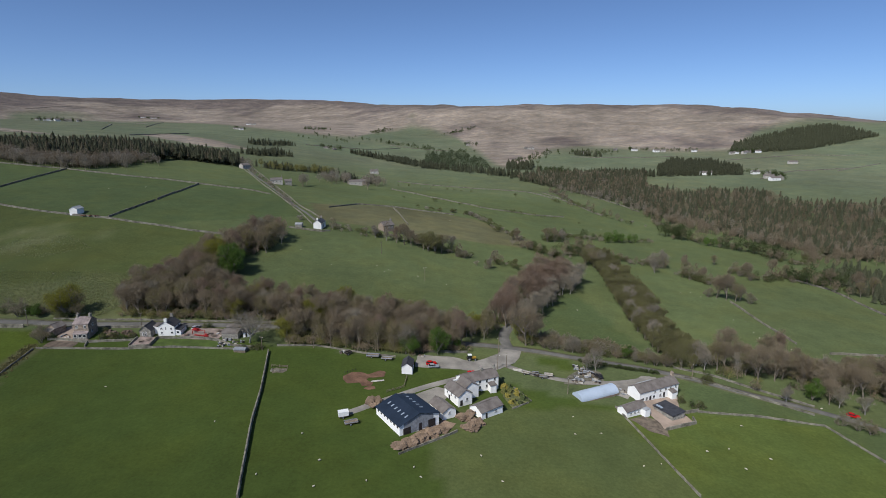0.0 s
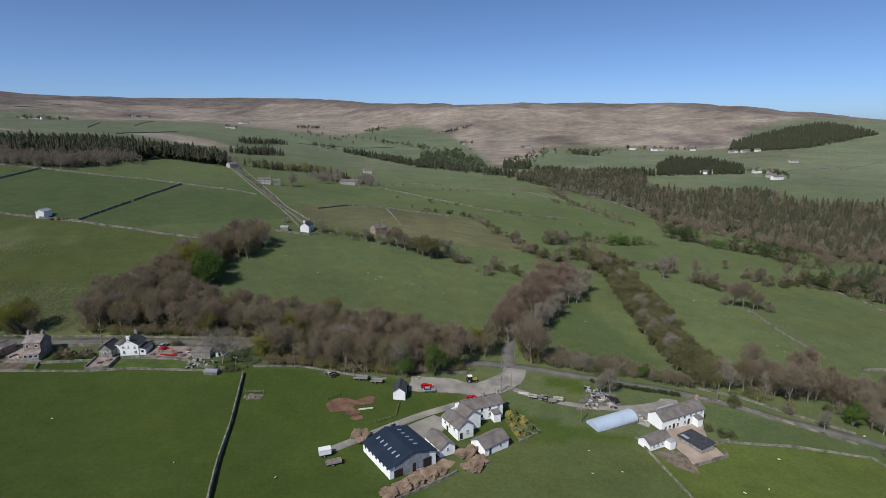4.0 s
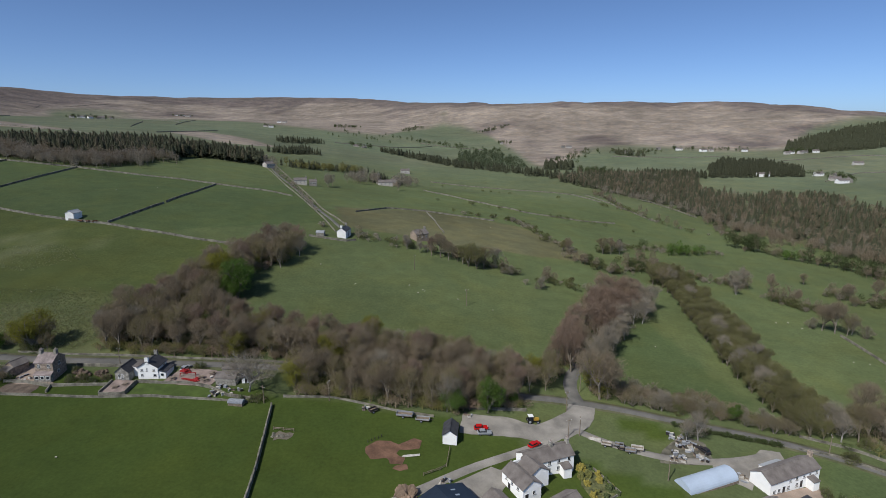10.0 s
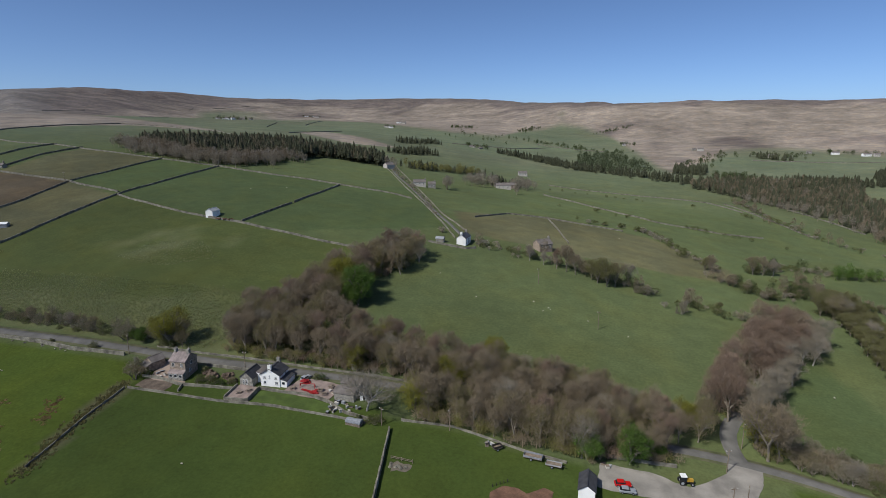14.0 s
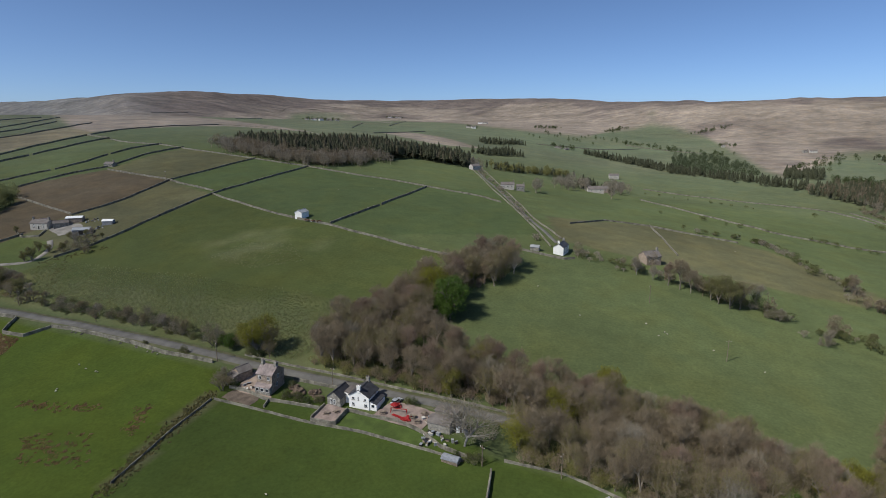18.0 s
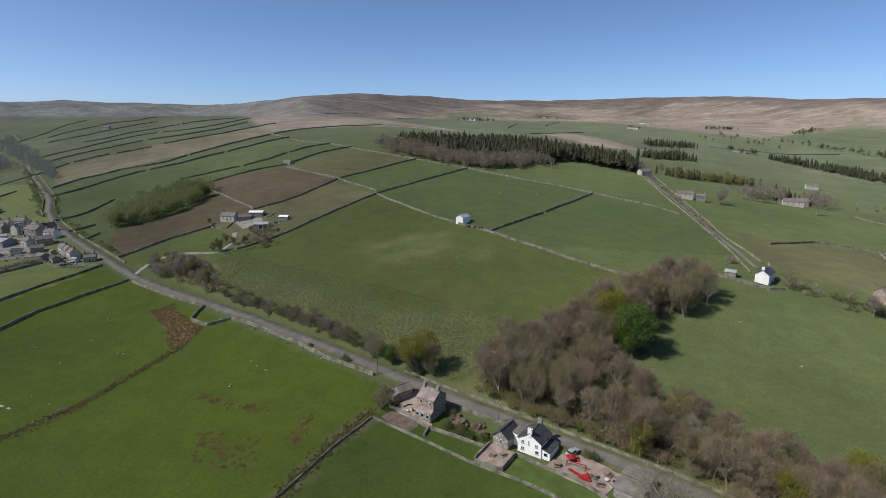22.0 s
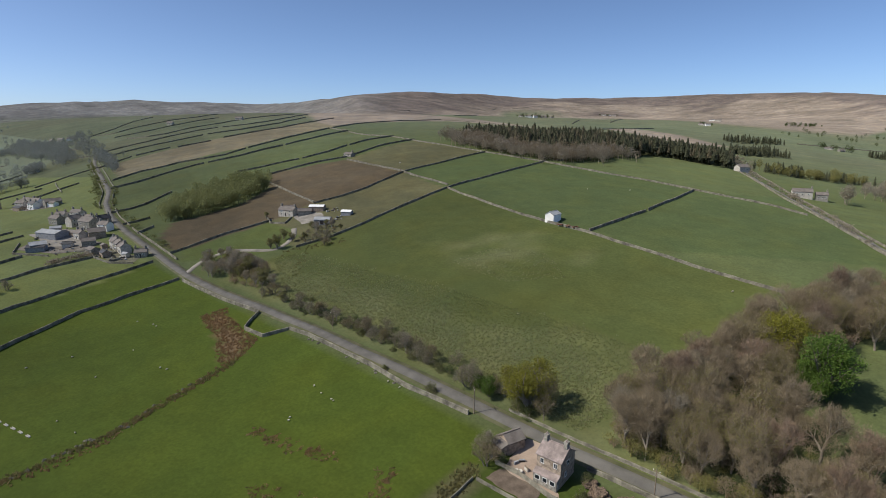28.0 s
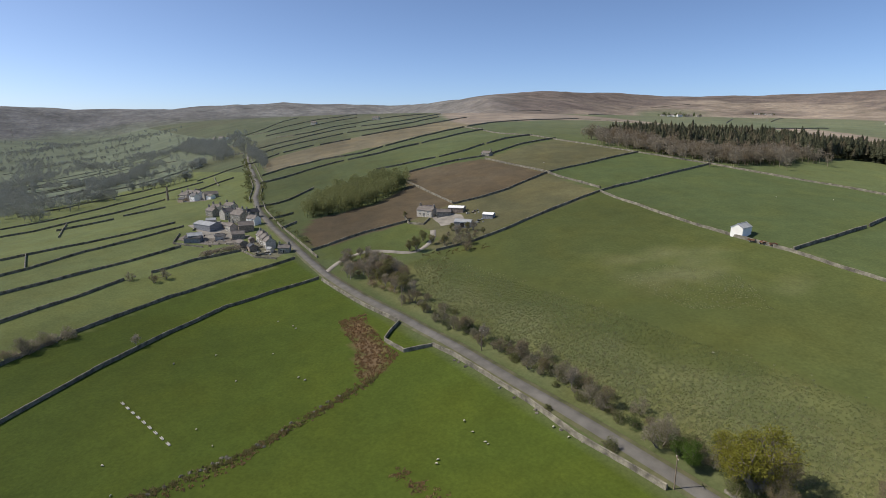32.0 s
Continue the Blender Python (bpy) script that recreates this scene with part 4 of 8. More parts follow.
for i in range(7):
    part("vent", boxes((-6.3 + i * 2, -5.5 + i * 2, -7.26, -7.19, 2.3, 2.9)), PAINT_DARK, h)

h = house("white_outbuilding", "long white farm outbuilding with a brown slate roof", -0.2, 163.4, 122, 8.4, 5.0, 2.3, 3.8, RENDER_WHITE, SLATE,
          wins=(("b", -1, 1.2, 0.7, 0.9), ("b", 2, 1.2, 0.7, 0.9), ("l", 0, 1.4, 0.7, 0.8)), category="outbuilding")
h = house("farm_wing", "white farm wing with a brown slate roof and stepped verge", 5.2, 172.2, 122, 8.8, 5.6, 3.5, 5.2, RENDER_WHITE, SLATE,
          wins=(("b", -2.4, 2.3, 0.8, 0.8), ("b", 0, 2.3, 0.8, 0.8), ("b", 2.4, 2.3, 0.8, 0.8), ("l", 0.6, 1.3, 0.9, 1.0)), doors=(("b", -1.2, 1.0, 2.0, PAINT_DARK), ("l", -1.6, 1.0, 2.0, PAINT_DARK)), category="farm building")
part("verge", boxes((4.3, 4.75, -3.1, 0.2, 3.8, 5.0)), PAINT_WHITE, h)
h = house("farmhouse", "white farmhouse with a grey slate roof and two chimneys", 12.4, 182.4, 24, 14.0, 6.4, 4.1, 6.0, RENDER_WHITE, SLATE,
          wins=tuple(("f", u, z, 0.9, 1.2) for u in (-3.2, -0.6, 2.2, 5.4) for z in (0.7, 2.7)) + (("r", -1.2, 2.6, 0.9, 1.2), ("r", 1.2, 1.0, 0.9, 1.2)),
          doors=(("f", 3.8, 1.0, 2.0, PAINT_DARK),), chimneys=((1.5, RUBBLE_GREY), (6.6, RUBBLE_GREY)))
lean_to(h, 2.6, 5.0, -5.4, -3.21, 2.0, 2.6, RENDER_WHITE, SLATE, "porch")
h = house("link_building", "taller brown-roofed range joining the farm buildings", 8.2, 176.0, 122, 6.0, 6.2, 3.9, 5.7, RENDER_WHITE, SLATE, category="farm building")
h = house("low_barn", "low white barn with a hipped brown slate roof", 14.4, 165.6, 38, 9.4, 6.0, 2.4, 4.0, RENDER_WHITE, SLATE, wins=(("f", 1.5, 1.0, 0.7, 0.8), ("l", 0, 1.1, 0.8, 0.9)), doors=(("f", -2.6, 0.9, 1.9, PAINT_DARK),), category="barn")
h = house("white_garage", "small white gabled garage with a dark slate roof", -13.4, 191.4, 88, 6.6, 4.0, 2.7, 4.1, RENDER_WHITE, SLATE_DARK, wins=(("f", 0.5, 1.1, 0.7, 0.8),), category="garage")

# ---- farm with the pale tunnel ----
h = root("polytunnel", 56.2, 184.2, 25, "pale blue plastic polytunnel on a grassy edge", "polytunnel")
prof = [(3.0 * math.cos(a * math.pi / 14), 2.6 * math.sin(a * math.pi / 14) ** 0.85 if a not in (0, 14) else -0.6) for a in range(15)]
bm = prism(prof, -8.4, 8.4)
part("cover", bm, SHEET_PALE, h)
for i in range(9):
    hoop = bmesh.new()
    for a in range(14):
        p0, p1 = prof[a], prof[a + 1]
        u = -8.4 + i * 2.1
        vs = [hoop.verts.new((u + d, p[0] * 1.008, p[1] * 1.008)) for p in (p0, p1) for d in (-0.05, 0.05)]
        hoop.faces.new((vs[0], vs[1], vs[3], vs[2]))
    part("hoop", hoop, SHEET_PALE, h)
part("base_board", boxes((-8.5, 8.5, -3.06, -3.0, -0.5, 0.25), (-8.5, 8.5, 3.0, 3.06, -0.5, 0.25)), WOOD, h)
h = house("longhouse", "long white two-storey farmhouse with a grey slate roof", 79.0, 188.2, 25, 19.2, 6.2, 4.0, 5.9, RENDER_WHITE, SLATE,
          wins=tuple(("f", u, 2.7, 0.9, 0.9) for u in (-2.2, 0.4, 3.2, 5.6, 8.2)) + tuple(("f", u, 0.7, 1.0, 1.1) for u in (-8.0, -6.2, -2.6, 0.6, 8.0)),
          doors=(("f", -4.4, 1.0, 2.0, PAINT_DARK), ("f", 2.4, 1.0, 2.0, PAINT_DARK)), chimneys=((9.2, RUBBLE),))
lean_to(h, 4.4, 6.8, -5.2, -3.11, 2.0, 2.6, RENDER_WHITE, SLATE, "porch")
lean_to(h, -3.0, 4.0, 5.6, 3.11, 2.6, 3.4, RENDER_WHITE, SHEET_GREY, "rear_lean_to")
h = house("low_shed", "low stone shed with a grey roof and white end", 66.0, 173.6, 28, 9.0, 4.4, 2.3, 3.6, RENDER_WHITE, SLATE, wins=(("f", -2.6, 1.0, 0.8, 0.7), ("f", -0.8, 1.0, 0.8, 0.7), ("f", 1.0, 1.0, 0.8, 0.7)), category="shed")
part("annexe", boxes((2.2, 4.6, -4.2, -2.21, -1.2, 2.2)), RENDER_WHITE, h)
part("annexe_roof", boxes((2.1, 4.7, -4.3, -2.2, 2.202, 2.32)), SHEET_GREY, h)
h = root("dark_roofed_barn", 79.8, 175.2, 27, "low barn with a flat dark roof sheet and one clear sheet", "barn")
part("wall", boxes((-3.0, 3.0, -4.2, 4.2, -1.5, 1.7)), RUBBLE_GREY, h)
part("roof", prism([(-3.3, 1.7), (3.3, 2.1), (3.3, 2.25), (-3.3, 1.85)], -4.5, 4.5, "y"), SLATE_DARK, h)
part("roof_light", prism([(-2.4, 1.9), (-1.4, 1.97), (-1.4, 2.02), (-2.4, 1.95)], 1.2, 3.9, "y"), SKYLIGHT, h)
slab("farm_forecourt", [(-11, 194), (6, 194.5), (14, 194), (22, 198), (29, 205), (32, 211), (33, 217), (25, 218), (23, 212), (17, 206), (12, 202), (4, 204.5), (-10, 204)], GRAVEL, "pale gravel forecourt by the lane", "yard", 0.1, 1.0)
slab("farm_yard", [(-19, 168), (-12, 172), (-2, 180), (4, 178), (0, 170), (-4, 167), (-10, 167), (-14, 166)], GRAVEL, "pale stony yard behind the barn", "yard", 0.08, 1.0)
slab("farm_yard", [(-14, 143), (-10, 142), (2, 153), (4, 157), (0, 159), (-6, 153)], EARTH, "brown trodden earth before the barn", "yard", 0.08, 1.0)
slab("farm_yard", [(70.8, 181), (74.5, 164.5), (86.8, 169.9), (84.8, 178), (89, 189)], YARD, "buff concrete farm yard", "yard", 0.1, 1.0)
slab("gravel_yard", [(60, 188), (68, 183), (70, 186), (84, 194), (86, 203), (80, 203), (74, 197), (62, 194)], GRAVEL, "pale gravel yard behind the longhouse", "yard", 0.09, 1.0)
slab("soil_patch", [(64, 169), (70, 172), (76, 168), (74, 160), (68, 163)], material("dark_trodden_earth", (0.15, 0.12, 0.09), rough=1, spread=0.4, scale=0.5, fine=3, bump=0.6, dist=0.15), "bare brown pen beside the low shed", "pen", 0.08, 1.0)
field_wall([(74.5, 164), (87, 169.6), (87.5, 173)], 1.0, label="low stone wall round the farm yard")
field_wall([(86, 176), (92, 178.4)], 1.1, label="low stone wall beside the farm yard")

# ---- white field barn, house on the hill lane, hill farm, hamlet ----
h = house("field_barn", "white field barn with a pale roof beside a pasture wall", -235.4, 346.4, 92, 7.2, 4.8, 3.5, 4.9, RENDER_WHITE, SHEET_GREY, doors=(("b", 0.5, 1.6, 2.4, PAINT_DARK),), category="barn")
h = house("white_lane_house", "white gabled house with a dark slate roof on the hill lane", -85.6, 371.5, 84, 9.4, 5.6, 3.8, 5.8, RENDER_WHITE, SLATE_DARK,
          wins=(("f", -3, 2.4, 1, 1.0), ("f", 0, 2.4, 1, 1.0), ("f", 3, 2.4, 1, 1.0), ("f", -3, 0.7, 1, 1.1), ("f", 3, 0.7, 1, 1.1)), doors=(("f", 0, 1, 2, PAINT_DARK),), chimneys=((-4.2, RENDER_WHITE), (4.2, RUBBLE_GREY)))
h = house("small_shed", "small stone shed with a grey roof in a garden", -98.5, 366.5, 0, 4.6, 3.2, 1.9, 2.7, RUBBLE_GREY, SHEET_GREY, category="shed")
slab("garden", [(-102, 361.5), (-82, 361.5), (-79, 365), (-96, 365.5)], material("cottage_garden", (0.10, 0.13, 0.05), spread=0.35, scale=0.5, fine=3, bump=0.4, dist=0.2), "small green cottage garden", "garden", 0.08, 1.5)
field_wall([(-104, 361), (-82, 361), (-77, 365.5)], 1.2, label="garden wall of the white house")
PALE_STONE = material("pale_lime_washed_stone", (0.48, 0.45, 0.40), spread=0.25, scale=1.2, fine=4.5, bump=0.5, dist=0.05)
HAMLET = "houses of the hamlet"
HAMLET_HOUSES = [
    ("pale stone terrace house with slate roof", -436, 208, 0, 6.5, 5.4, 4.2, 6.2, PALE_STONE, SLATE),
    ("grey stone terrace house with slate roof", -429.3, 208, 0, 6.5, 5.4, 4.2, 6.2, RUBBLE_GREY, SLATE),
    ("pale stone terrace house with grey slates", -422.6, 208, 0, 6.5, 5.4, 4.0, 6.0, PALE_STONE, SLATE),
    ("small stone cottage close to the lane", -408, 212, 60, 6, 4.6, 2.8, 4.4, RUBBLE_GREY, SLATE),
    ("low stone outbuilding with grey roof", -436, 196, 15, 6, 5, 2.6, 3.8, RUBBLE_GREY, SLATE),
    ("tall grey stone house in the hamlet", -496, 210, 20, 11, 7.5, 5.4, 8.0, RUBBLE_GREY, SLATE),
    ("stone house with a pale slate roof", -515, 206, 110, 8, 6.4, 4.8, 7.2, PALE_STONE, SLATE),
    ("dark stone barn with grey roof", -469, 207, 80, 9, 7, 4.0, 6.0, RUBBLE, SLATE),
    ("grey stone cottage with slate roof", -534, 200, 20, 9, 5.6, 4.0, 6.0, RUBBLE_GREY, SLATE),
    ("whitish stone cottage with slate roof", -540, 214, 25, 9, 5.6, 4.2, 6.2, PALE_STONE, SLATE),
    ("stone outhouse with slate roof", -455, 199, 75, 7, 5, 3.0, 4.6, RUBBLE_GREY, SLATE),
]
HAMLET_HOUSES += [
    ("large grey sheet-roofed farm shed", -493, 189, 24, 17, 9, 3.4, 4.8, BOARD_GREY, SHEET_GREY),
    ("blue-grey farm shed with low roof", -469, 177, 86, 8, 7, 3.6, 5.0, BOARD_GREY, SHEET_GREY),
    ("white cottage with slate roof in the hamlet", -481, 215, 25, 8, 5.4, 4.2, 6.2, RENDER_WHITE, SLATE),
    ("pale stone cottage with slate roof", -476, 200, 10, 7, 5, 3.6, 5.4, PALE_STONE, SLATE),
    ("whitish cottage with buff slate roof", -512, 214, 15, 8, 5.4, 4.0, 6.0, RENDER_WHITE, SLATE),
    ("small stone cottage with grey slates", -548, 206, 40, 7, 5.2, 3.8, 5.6, PALE_STONE, SLATE),
    ("narrow stone cottage with slate roof", -500, 219, 100, 8, 5.2, 4.4, 6.4, RUBBLE_GREY, SLATE_DARK),
    ("low stone outbuilding with dark roof", -447, 211, 5, 6, 4.4, 2.6, 4.0, RUBBLE_GREY, SLATE_DARK),
    ("small pale outbuilding with sheet roof", -508, 194, 70, 6, 4.4, 2.6, 3.8, PALE_STONE, SHEET_GREY),
    ("low dark outbuilding behind the terrace", -425, 199, 0, 6, 4, 2.4, 3.6, RUBBLE, SLATE_DARK),
    ("pale stone cottage of the farm cluster", -666, 202, 30, 9, 5.6, 4.6, 6.8, PALE_STONE, SLATE),
]
HAMLET_HOUSES += [
    ("low dark farm shed with sheet roof", -467, 176, 60, 9, 6, 2.6, 3.6, BOARD_GREY, SLATE_DARK),
    ("small stone outbuilding with slate roof", -486, 199, 20, 6, 4, 2.4, 3.6, RUBBLE, SLATE),
    ("small pale outbuilding with dark roof", -462, 190, 60, 5, 4, 2.2, 3.2, PALE_STONE, SLATE_DARK),
    ("low stone outhouse with sheet roof", -521, 210, 30, 6, 4, 2.4, 3.4, RUBBLE_GREY, SHEET_GREY),
    ("little garden outhouse with pale roof", -414, 206, 20, 3.5, 2.6, 2.0, 2.7, PALE_STONE, SHEET_GREY),
    ("little stone outhouse behind the terrace", -441, 203, 0, 3.5, 3, 2.0, 2.8, RUBBLE, SLATE),
    ("small white outbuilding of the farm cluster", -631, 217, 30, 7, 5, 3.0, 4.4, RENDER_WHITE, SLATE),
    ("low dark outbuilding of the farm cluster", -655, 198, 20, 9, 5, 2.6, 3.8, RUBBLE, SLATE_DARK),
    ("grey shed of the farm cluster", -662, 214, 80, 10, 6, 3.0, 4.2, BOARD_GREY, SHEET_GREY),
]
HAMLET_HOUSES += [
    ("white cottage of the farm cluster", -642, 206, 20, 8, 5.6, 4.4, 6.4, RENDER_WHITE, SLATE_DARK),
    ("pale farmhouse across the pasture", -652, 211, 10, 12, 6, 4.8, 7.0, RENDER_WHITE, SLATE),
    ("grey stone farm range", -676, 209, 20, 14, 6.5, 4.2, 6.2, RUBBLE_GREY, SLATE),
    ("low grey barn of a farm", -636, 218, 95, 12, 7, 4.0, 6.0, RUBBLE_GREY, SLATE),
]
for lab, x, y, ang, L, W, ev, rg, wall, roof in HAMLET_HOUSES:
    n = "barn" if "barn" in lab or "shed" in lab or "out" in lab else "hamlet_house"
    house(n, lab, x, y, ang, L, W, ev, rg, wall, roof, wins=() if n == "barn" else tuple(("f", u * L / 4, z, 1.0, 1.2) for u in (-1, 1) for z in ((1.0, 3.2) if ev > 4 else (1.0,))),
          doors=() if n == "barn" else (("f", 0, 1, 2, PAINT_DARK),), chimneys=() if n == "barn" else ((-L / 2 + 0.5, RUBBLE_GREY), (L / 2 - 0.5, RUBBLE_GREY)), category="barn" if n == "barn" else "house", group=HAMLET)
MUD_YARD = material("muddy_stone_yard", (0.17, 0.15, 0.125), rough=0.95, spread=0.4, scale=0.3, fine=2.5, bump=0.4, dist=0.1)
slab("muddy_yard", [(-480, 168), (-452, 182), (-446, 196), (-456, 206), (-474, 196), (-490, 178)], MUD_YARD, "muddy yard among the hamlet's sheds", "yard", 0.08, 2.0)
slab("muddy_yard", [(-676, 194), (-640, 200), (-624, 214), (-640, 222), (-668, 216)], MUD_YARD, "muddy yard of the farm cluster", "yard", 0.08, 2.5)
slab("terrace_gardens", [(-440, 196), (-412, 198), (-402, 206), (-406, 211), (-440, 205)], material("trodden_back_gardens", (0.12, 0.115, 0.075), spread=0.45, scale=0.35, fine=2.5, bump=0.4, dist=0.1), "trodden back gardens behind the terrace", "garden", 0.07, 2.0)
for pts in ([(-441, 195), (-426, 194), (-410, 197), (-400, 205)], [(-426, 194), (-425, 205)], [(-412, 197), (-413, 208)], [(-492, 172), (-470, 165), (-450, 178)], [(-447, 190), (-440, 195)], [(-524, 196), (-506, 188), (-494, 180)]):
    field_wall(pts, 1.1, 0.5, "grey stone garden wall in the hamlet")
slab("stone_yard", [(-515, 180), (-470, 184), (-458, 196), (-470, 206), (-510, 200)], GRAVEL, "stony farm yard in the hamlet", "yard", 0.1, 2.5)
h = root("mill_chimney", -690, 190, 0, "tall dark stone mill chimney", "chimney")
bm = bmesh.new()
bmesh.ops.create_cone(bm, cap_ends=True, segments=10, radius1=1.2, radius2=0.7, depth=14, matrix=Matrix.Translation((0, 0, 6)))
part("shaft", bm, RUBBLE, h)
HILLFARM = "buildings of the hill farm"
h = house("hill_farmhouse", "stone hill farmhouse with a grey slate roof", -391, 292.5, 20, 11, 6.0, 3.4, 5.4, PALE_STONE, SLATE, wins=(("f", -3, 2.1, 1, 0.9), ("f", 3, 2.1, 1, 0.9), ("f", -3, 0.6, 1, 1.0), ("f", 3, 0.6, 1, 1.0)), doors=(("f", 0, 1, 2, PAINT_DARK),), chimneys=((-5, RUBBLE_GREY), (5, RUBBLE_GREY)), group=HILLFARM)
lean_to(h, -2.5, 3.0, 6.2, 3.01, 2.0, 2.8, PALE_STONE, SLATE, "rear_wing")
h = house("farm_range", "low stone range beside the hill farmhouse", -381, 297.5, 60, 8, 4.6, 2.4, 3.8, RUBBLE_GREY, SLATE, category="farm building", group=HILLFARM)
h = house("farm_range", "small pale stone byre of the hill farm", -397, 297, 75, 6, 4.2, 2.2, 3.5, PALE_STONE, SLATE_WARM, category="farm building", group=HILLFARM)
h = house("farm_shed", "grey farm shed with a low sheet roof", -354, 292.5, 40, 9, 6, 2.6, 3.7, BOARD_GREY, SHEET_GREY, doors=(("f", 0, 2.4, 2.2, PAINT_DARK),), category="shed", group=HILLFARM)
h = house("farm_shed", "dark shed with a bright white sheet roof", -379, 305.5, 40, 9, 6, 2.8, 3.6, RUBBLE, PAINT_WHITE, category="shed", group=HILLFARM)
h = house("farm_shed", "little pale-roofed shed by scrap machinery", -352, 308, 30, 6, 4, 2.0, 2.8, BOARD_GREY, PAINT_WHITE, category="shed", group=HILLFARM)
slab("farm_yard", [(-385, 292), (-366, 286), (-358, 296), (-372, 304), (-384, 300)], GRAVEL, "pale stony yard of the hill farm", "yard", 0.1, 1.5)
field_wall([(-404, 284), (-388, 278), (-378, 282), (-384, 290)], 1.1, label="stone garden wall of the hill farm")
# ---- houses further off ----
FAR = "scattered far farmhouses"

FAR_HOUSES = [
    ("stone house among bare trees", -108, 672, 15, 16, 7, PALE_STONE),
    ("stone barn among bare trees", -118, 690, 100, 12, 7, RUBBLE_GREY),
    ("long stone range behind the bare trees", -106, 700, 20, 15, 7, RUBBLE),
    ("pale open barn behind the bare trees", -112, 890, 15, 13, 8, PALE_STONE),
    ("stone barn beside the hill lane", -172, 563, 20, 12, 6, PALE_STONE),
    ("stone lean barn beside the hill lane", -161, 567, 20, 7, 5, RUBBLE_GREY),
    ("stone house at the lane's top", -237, 656, 60, 11, 7, PALE_STONE),
    ("low stone hut in a pasture", -489, 413, 10, 9, 5, RUBBLE_GREY),
    ("roofed pinkish stone barn beside a hedge", -41, 386, 40, 9, 7, RUBBLE),
    ("white farmhouse on the far slope", 634, 1394, 0, 12, 7, RENDER_WHITE),
    ("pale farmhouse on the far slope", 543, 1406, 10, 16, 8, RENDER_WHITE),
    ("pale farm on the far slope", 560, 1402, -5, 10, 7, PALE_STONE),
    ("white farmhouse on the far slope", 498, 1439, 0, 15, 8, RENDER_WHITE),
    ("stone farm on the far slope", 454, 1457, 0, 10, 7, RUBBLE_GREY),
    ("stone hall among trees on the far slope", 352, 1361, 5, 20, 10, PALE_STONE),
    ("pale cottage among the far fields", 240, 1502, 0, 14, 7, PALE_STONE),
    ("pale cottage among the far fields", 226, 1506, 20, 9, 6, RUBBLE_GREY),
    ("small stone barn under the moor", 74, 1649, 0, 9, 6, PALE_STONE),
    ("white barn in a far pasture", 475, 989, -10, 20, 8, RENDER_WHITE),
]
FAR_HOUSES += [
    ("white house beside the far wood", 565, 991, 10, 14, 8, RENDER_WHITE),
    ("pale house of a far farm", 578, 972, 30, 12, 7, PALE_STONE),
    ("pale barn of a far farm", 560, 940, -20, 16, 8, PALE_STONE),
    ("pale barn of a far farm", 556, 916, 10, 18, 8, RENDER_WHITE),
    ("grey shed of a far farm", 572, 925, 70, 12, 7, RUBBLE_GREY),
    ("pale house in a far row", 690, 1318, 10, 12, 7, PALE_STONE),
    ("pale house in a far row", 706, 1330, 10, 11, 7, RENDER_WHITE),
    ("pale house in a far row", 722, 1324, 30, 13, 8, PALE_STONE),
    ("grey house in a far row", 738, 1336, 10, 12, 7, RUBBLE_GREY),
    ("pale house in a far row", 764, 1342, 10, 16, 8, RENDER_WHITE),
    ("long pale barn in a far pasture", 711, 1118, 0, 18, 7, PALE_STONE),
    ("white farm on the moor edge", -1110, 1570, 20, 20, 9, RENDER_WHITE),
    ("white barn on the moor edge", -1088, 1576, 60, 14, 9, RENDER_WHITE),
    ("grey barn on the moor edge", -1068, 1590, 20, 22, 9, RUBBLE_GREY),
    ("pale shed on the moor edge", -1128, 1556, 20, 12, 8, PALE_STONE),
    ("pale cottage on the moor edge", -1046, 1606, 40, 12, 7, PALE_STONE),
]
FAR_HOUSES += [
    ("white farm on the far moor", -1548, 2887, 10, 22, 10, RENDER_WHITE),
    ("white barn on the far moor", -1518, 2900, 30, 16, 10, RENDER_WHITE),
    ("pale barn on the far moor", -1486, 2880, 10, 26, 10, PALE_STONE),
    ("white cottage in the far dale", -785, 2250, 10, 16, 9, RENDER_WHITE),
    ("pale barn in the far dale", -762, 2246, 0, 18, 9, PALE_STONE),
    ("stone farm in the far dale", -632, 1705, 0, 16, 9, PALE_STONE),
    ("pale barn in the far dale", -612, 1690, 30, 12, 8, RENDER_WHITE),
    ("stone farm below the copse", -276, 1309, 10, 14, 8, PALE_STONE),
    ("stone barn below the copse", -256, 1300, 50, 10, 7, RUBBLE_GREY),
    ("white house among valley trees", -994, 268, 60, 13, 8, RENDER_WHITE),
    ("stone barn in the valley meadows", -1143, 177, 20, 14, 8, PALE_STONE),
    ("pale village house under bare trees", -1500, 410, 30, 14, 8, PALE_STONE),
    ("pale village house under bare trees", -1450, 416, 60, 12, 8, RENDER_WHITE),
    ("stone village house under bare trees", -1540, 402, 10, 12, 8, RUBBLE_GREY),
    ("stone barn on the walled slope", -1150, 640, 40, 14, 8, PALE_STONE),
    ("stone barn on the walled slope", -1290, 560, 40, 12, 8, PALE_STONE),
]
for lab, x, y, ang, L, W, wall in FAR_HOUSES:
    e = 2.0 if "low" in lab else 4.2
    house("far_farmhouse", lab, x, y, ang, L, W, e, e + W * 0.34, wall, SLATE, wins=tuple(("f", u * L / 3.5, e * 0.45, 1.0, e * 0.3) for u in (-1, 0, 1)), chimneys=((L / 2 - 0.6, RUBBLE_GREY),), group=FAR)

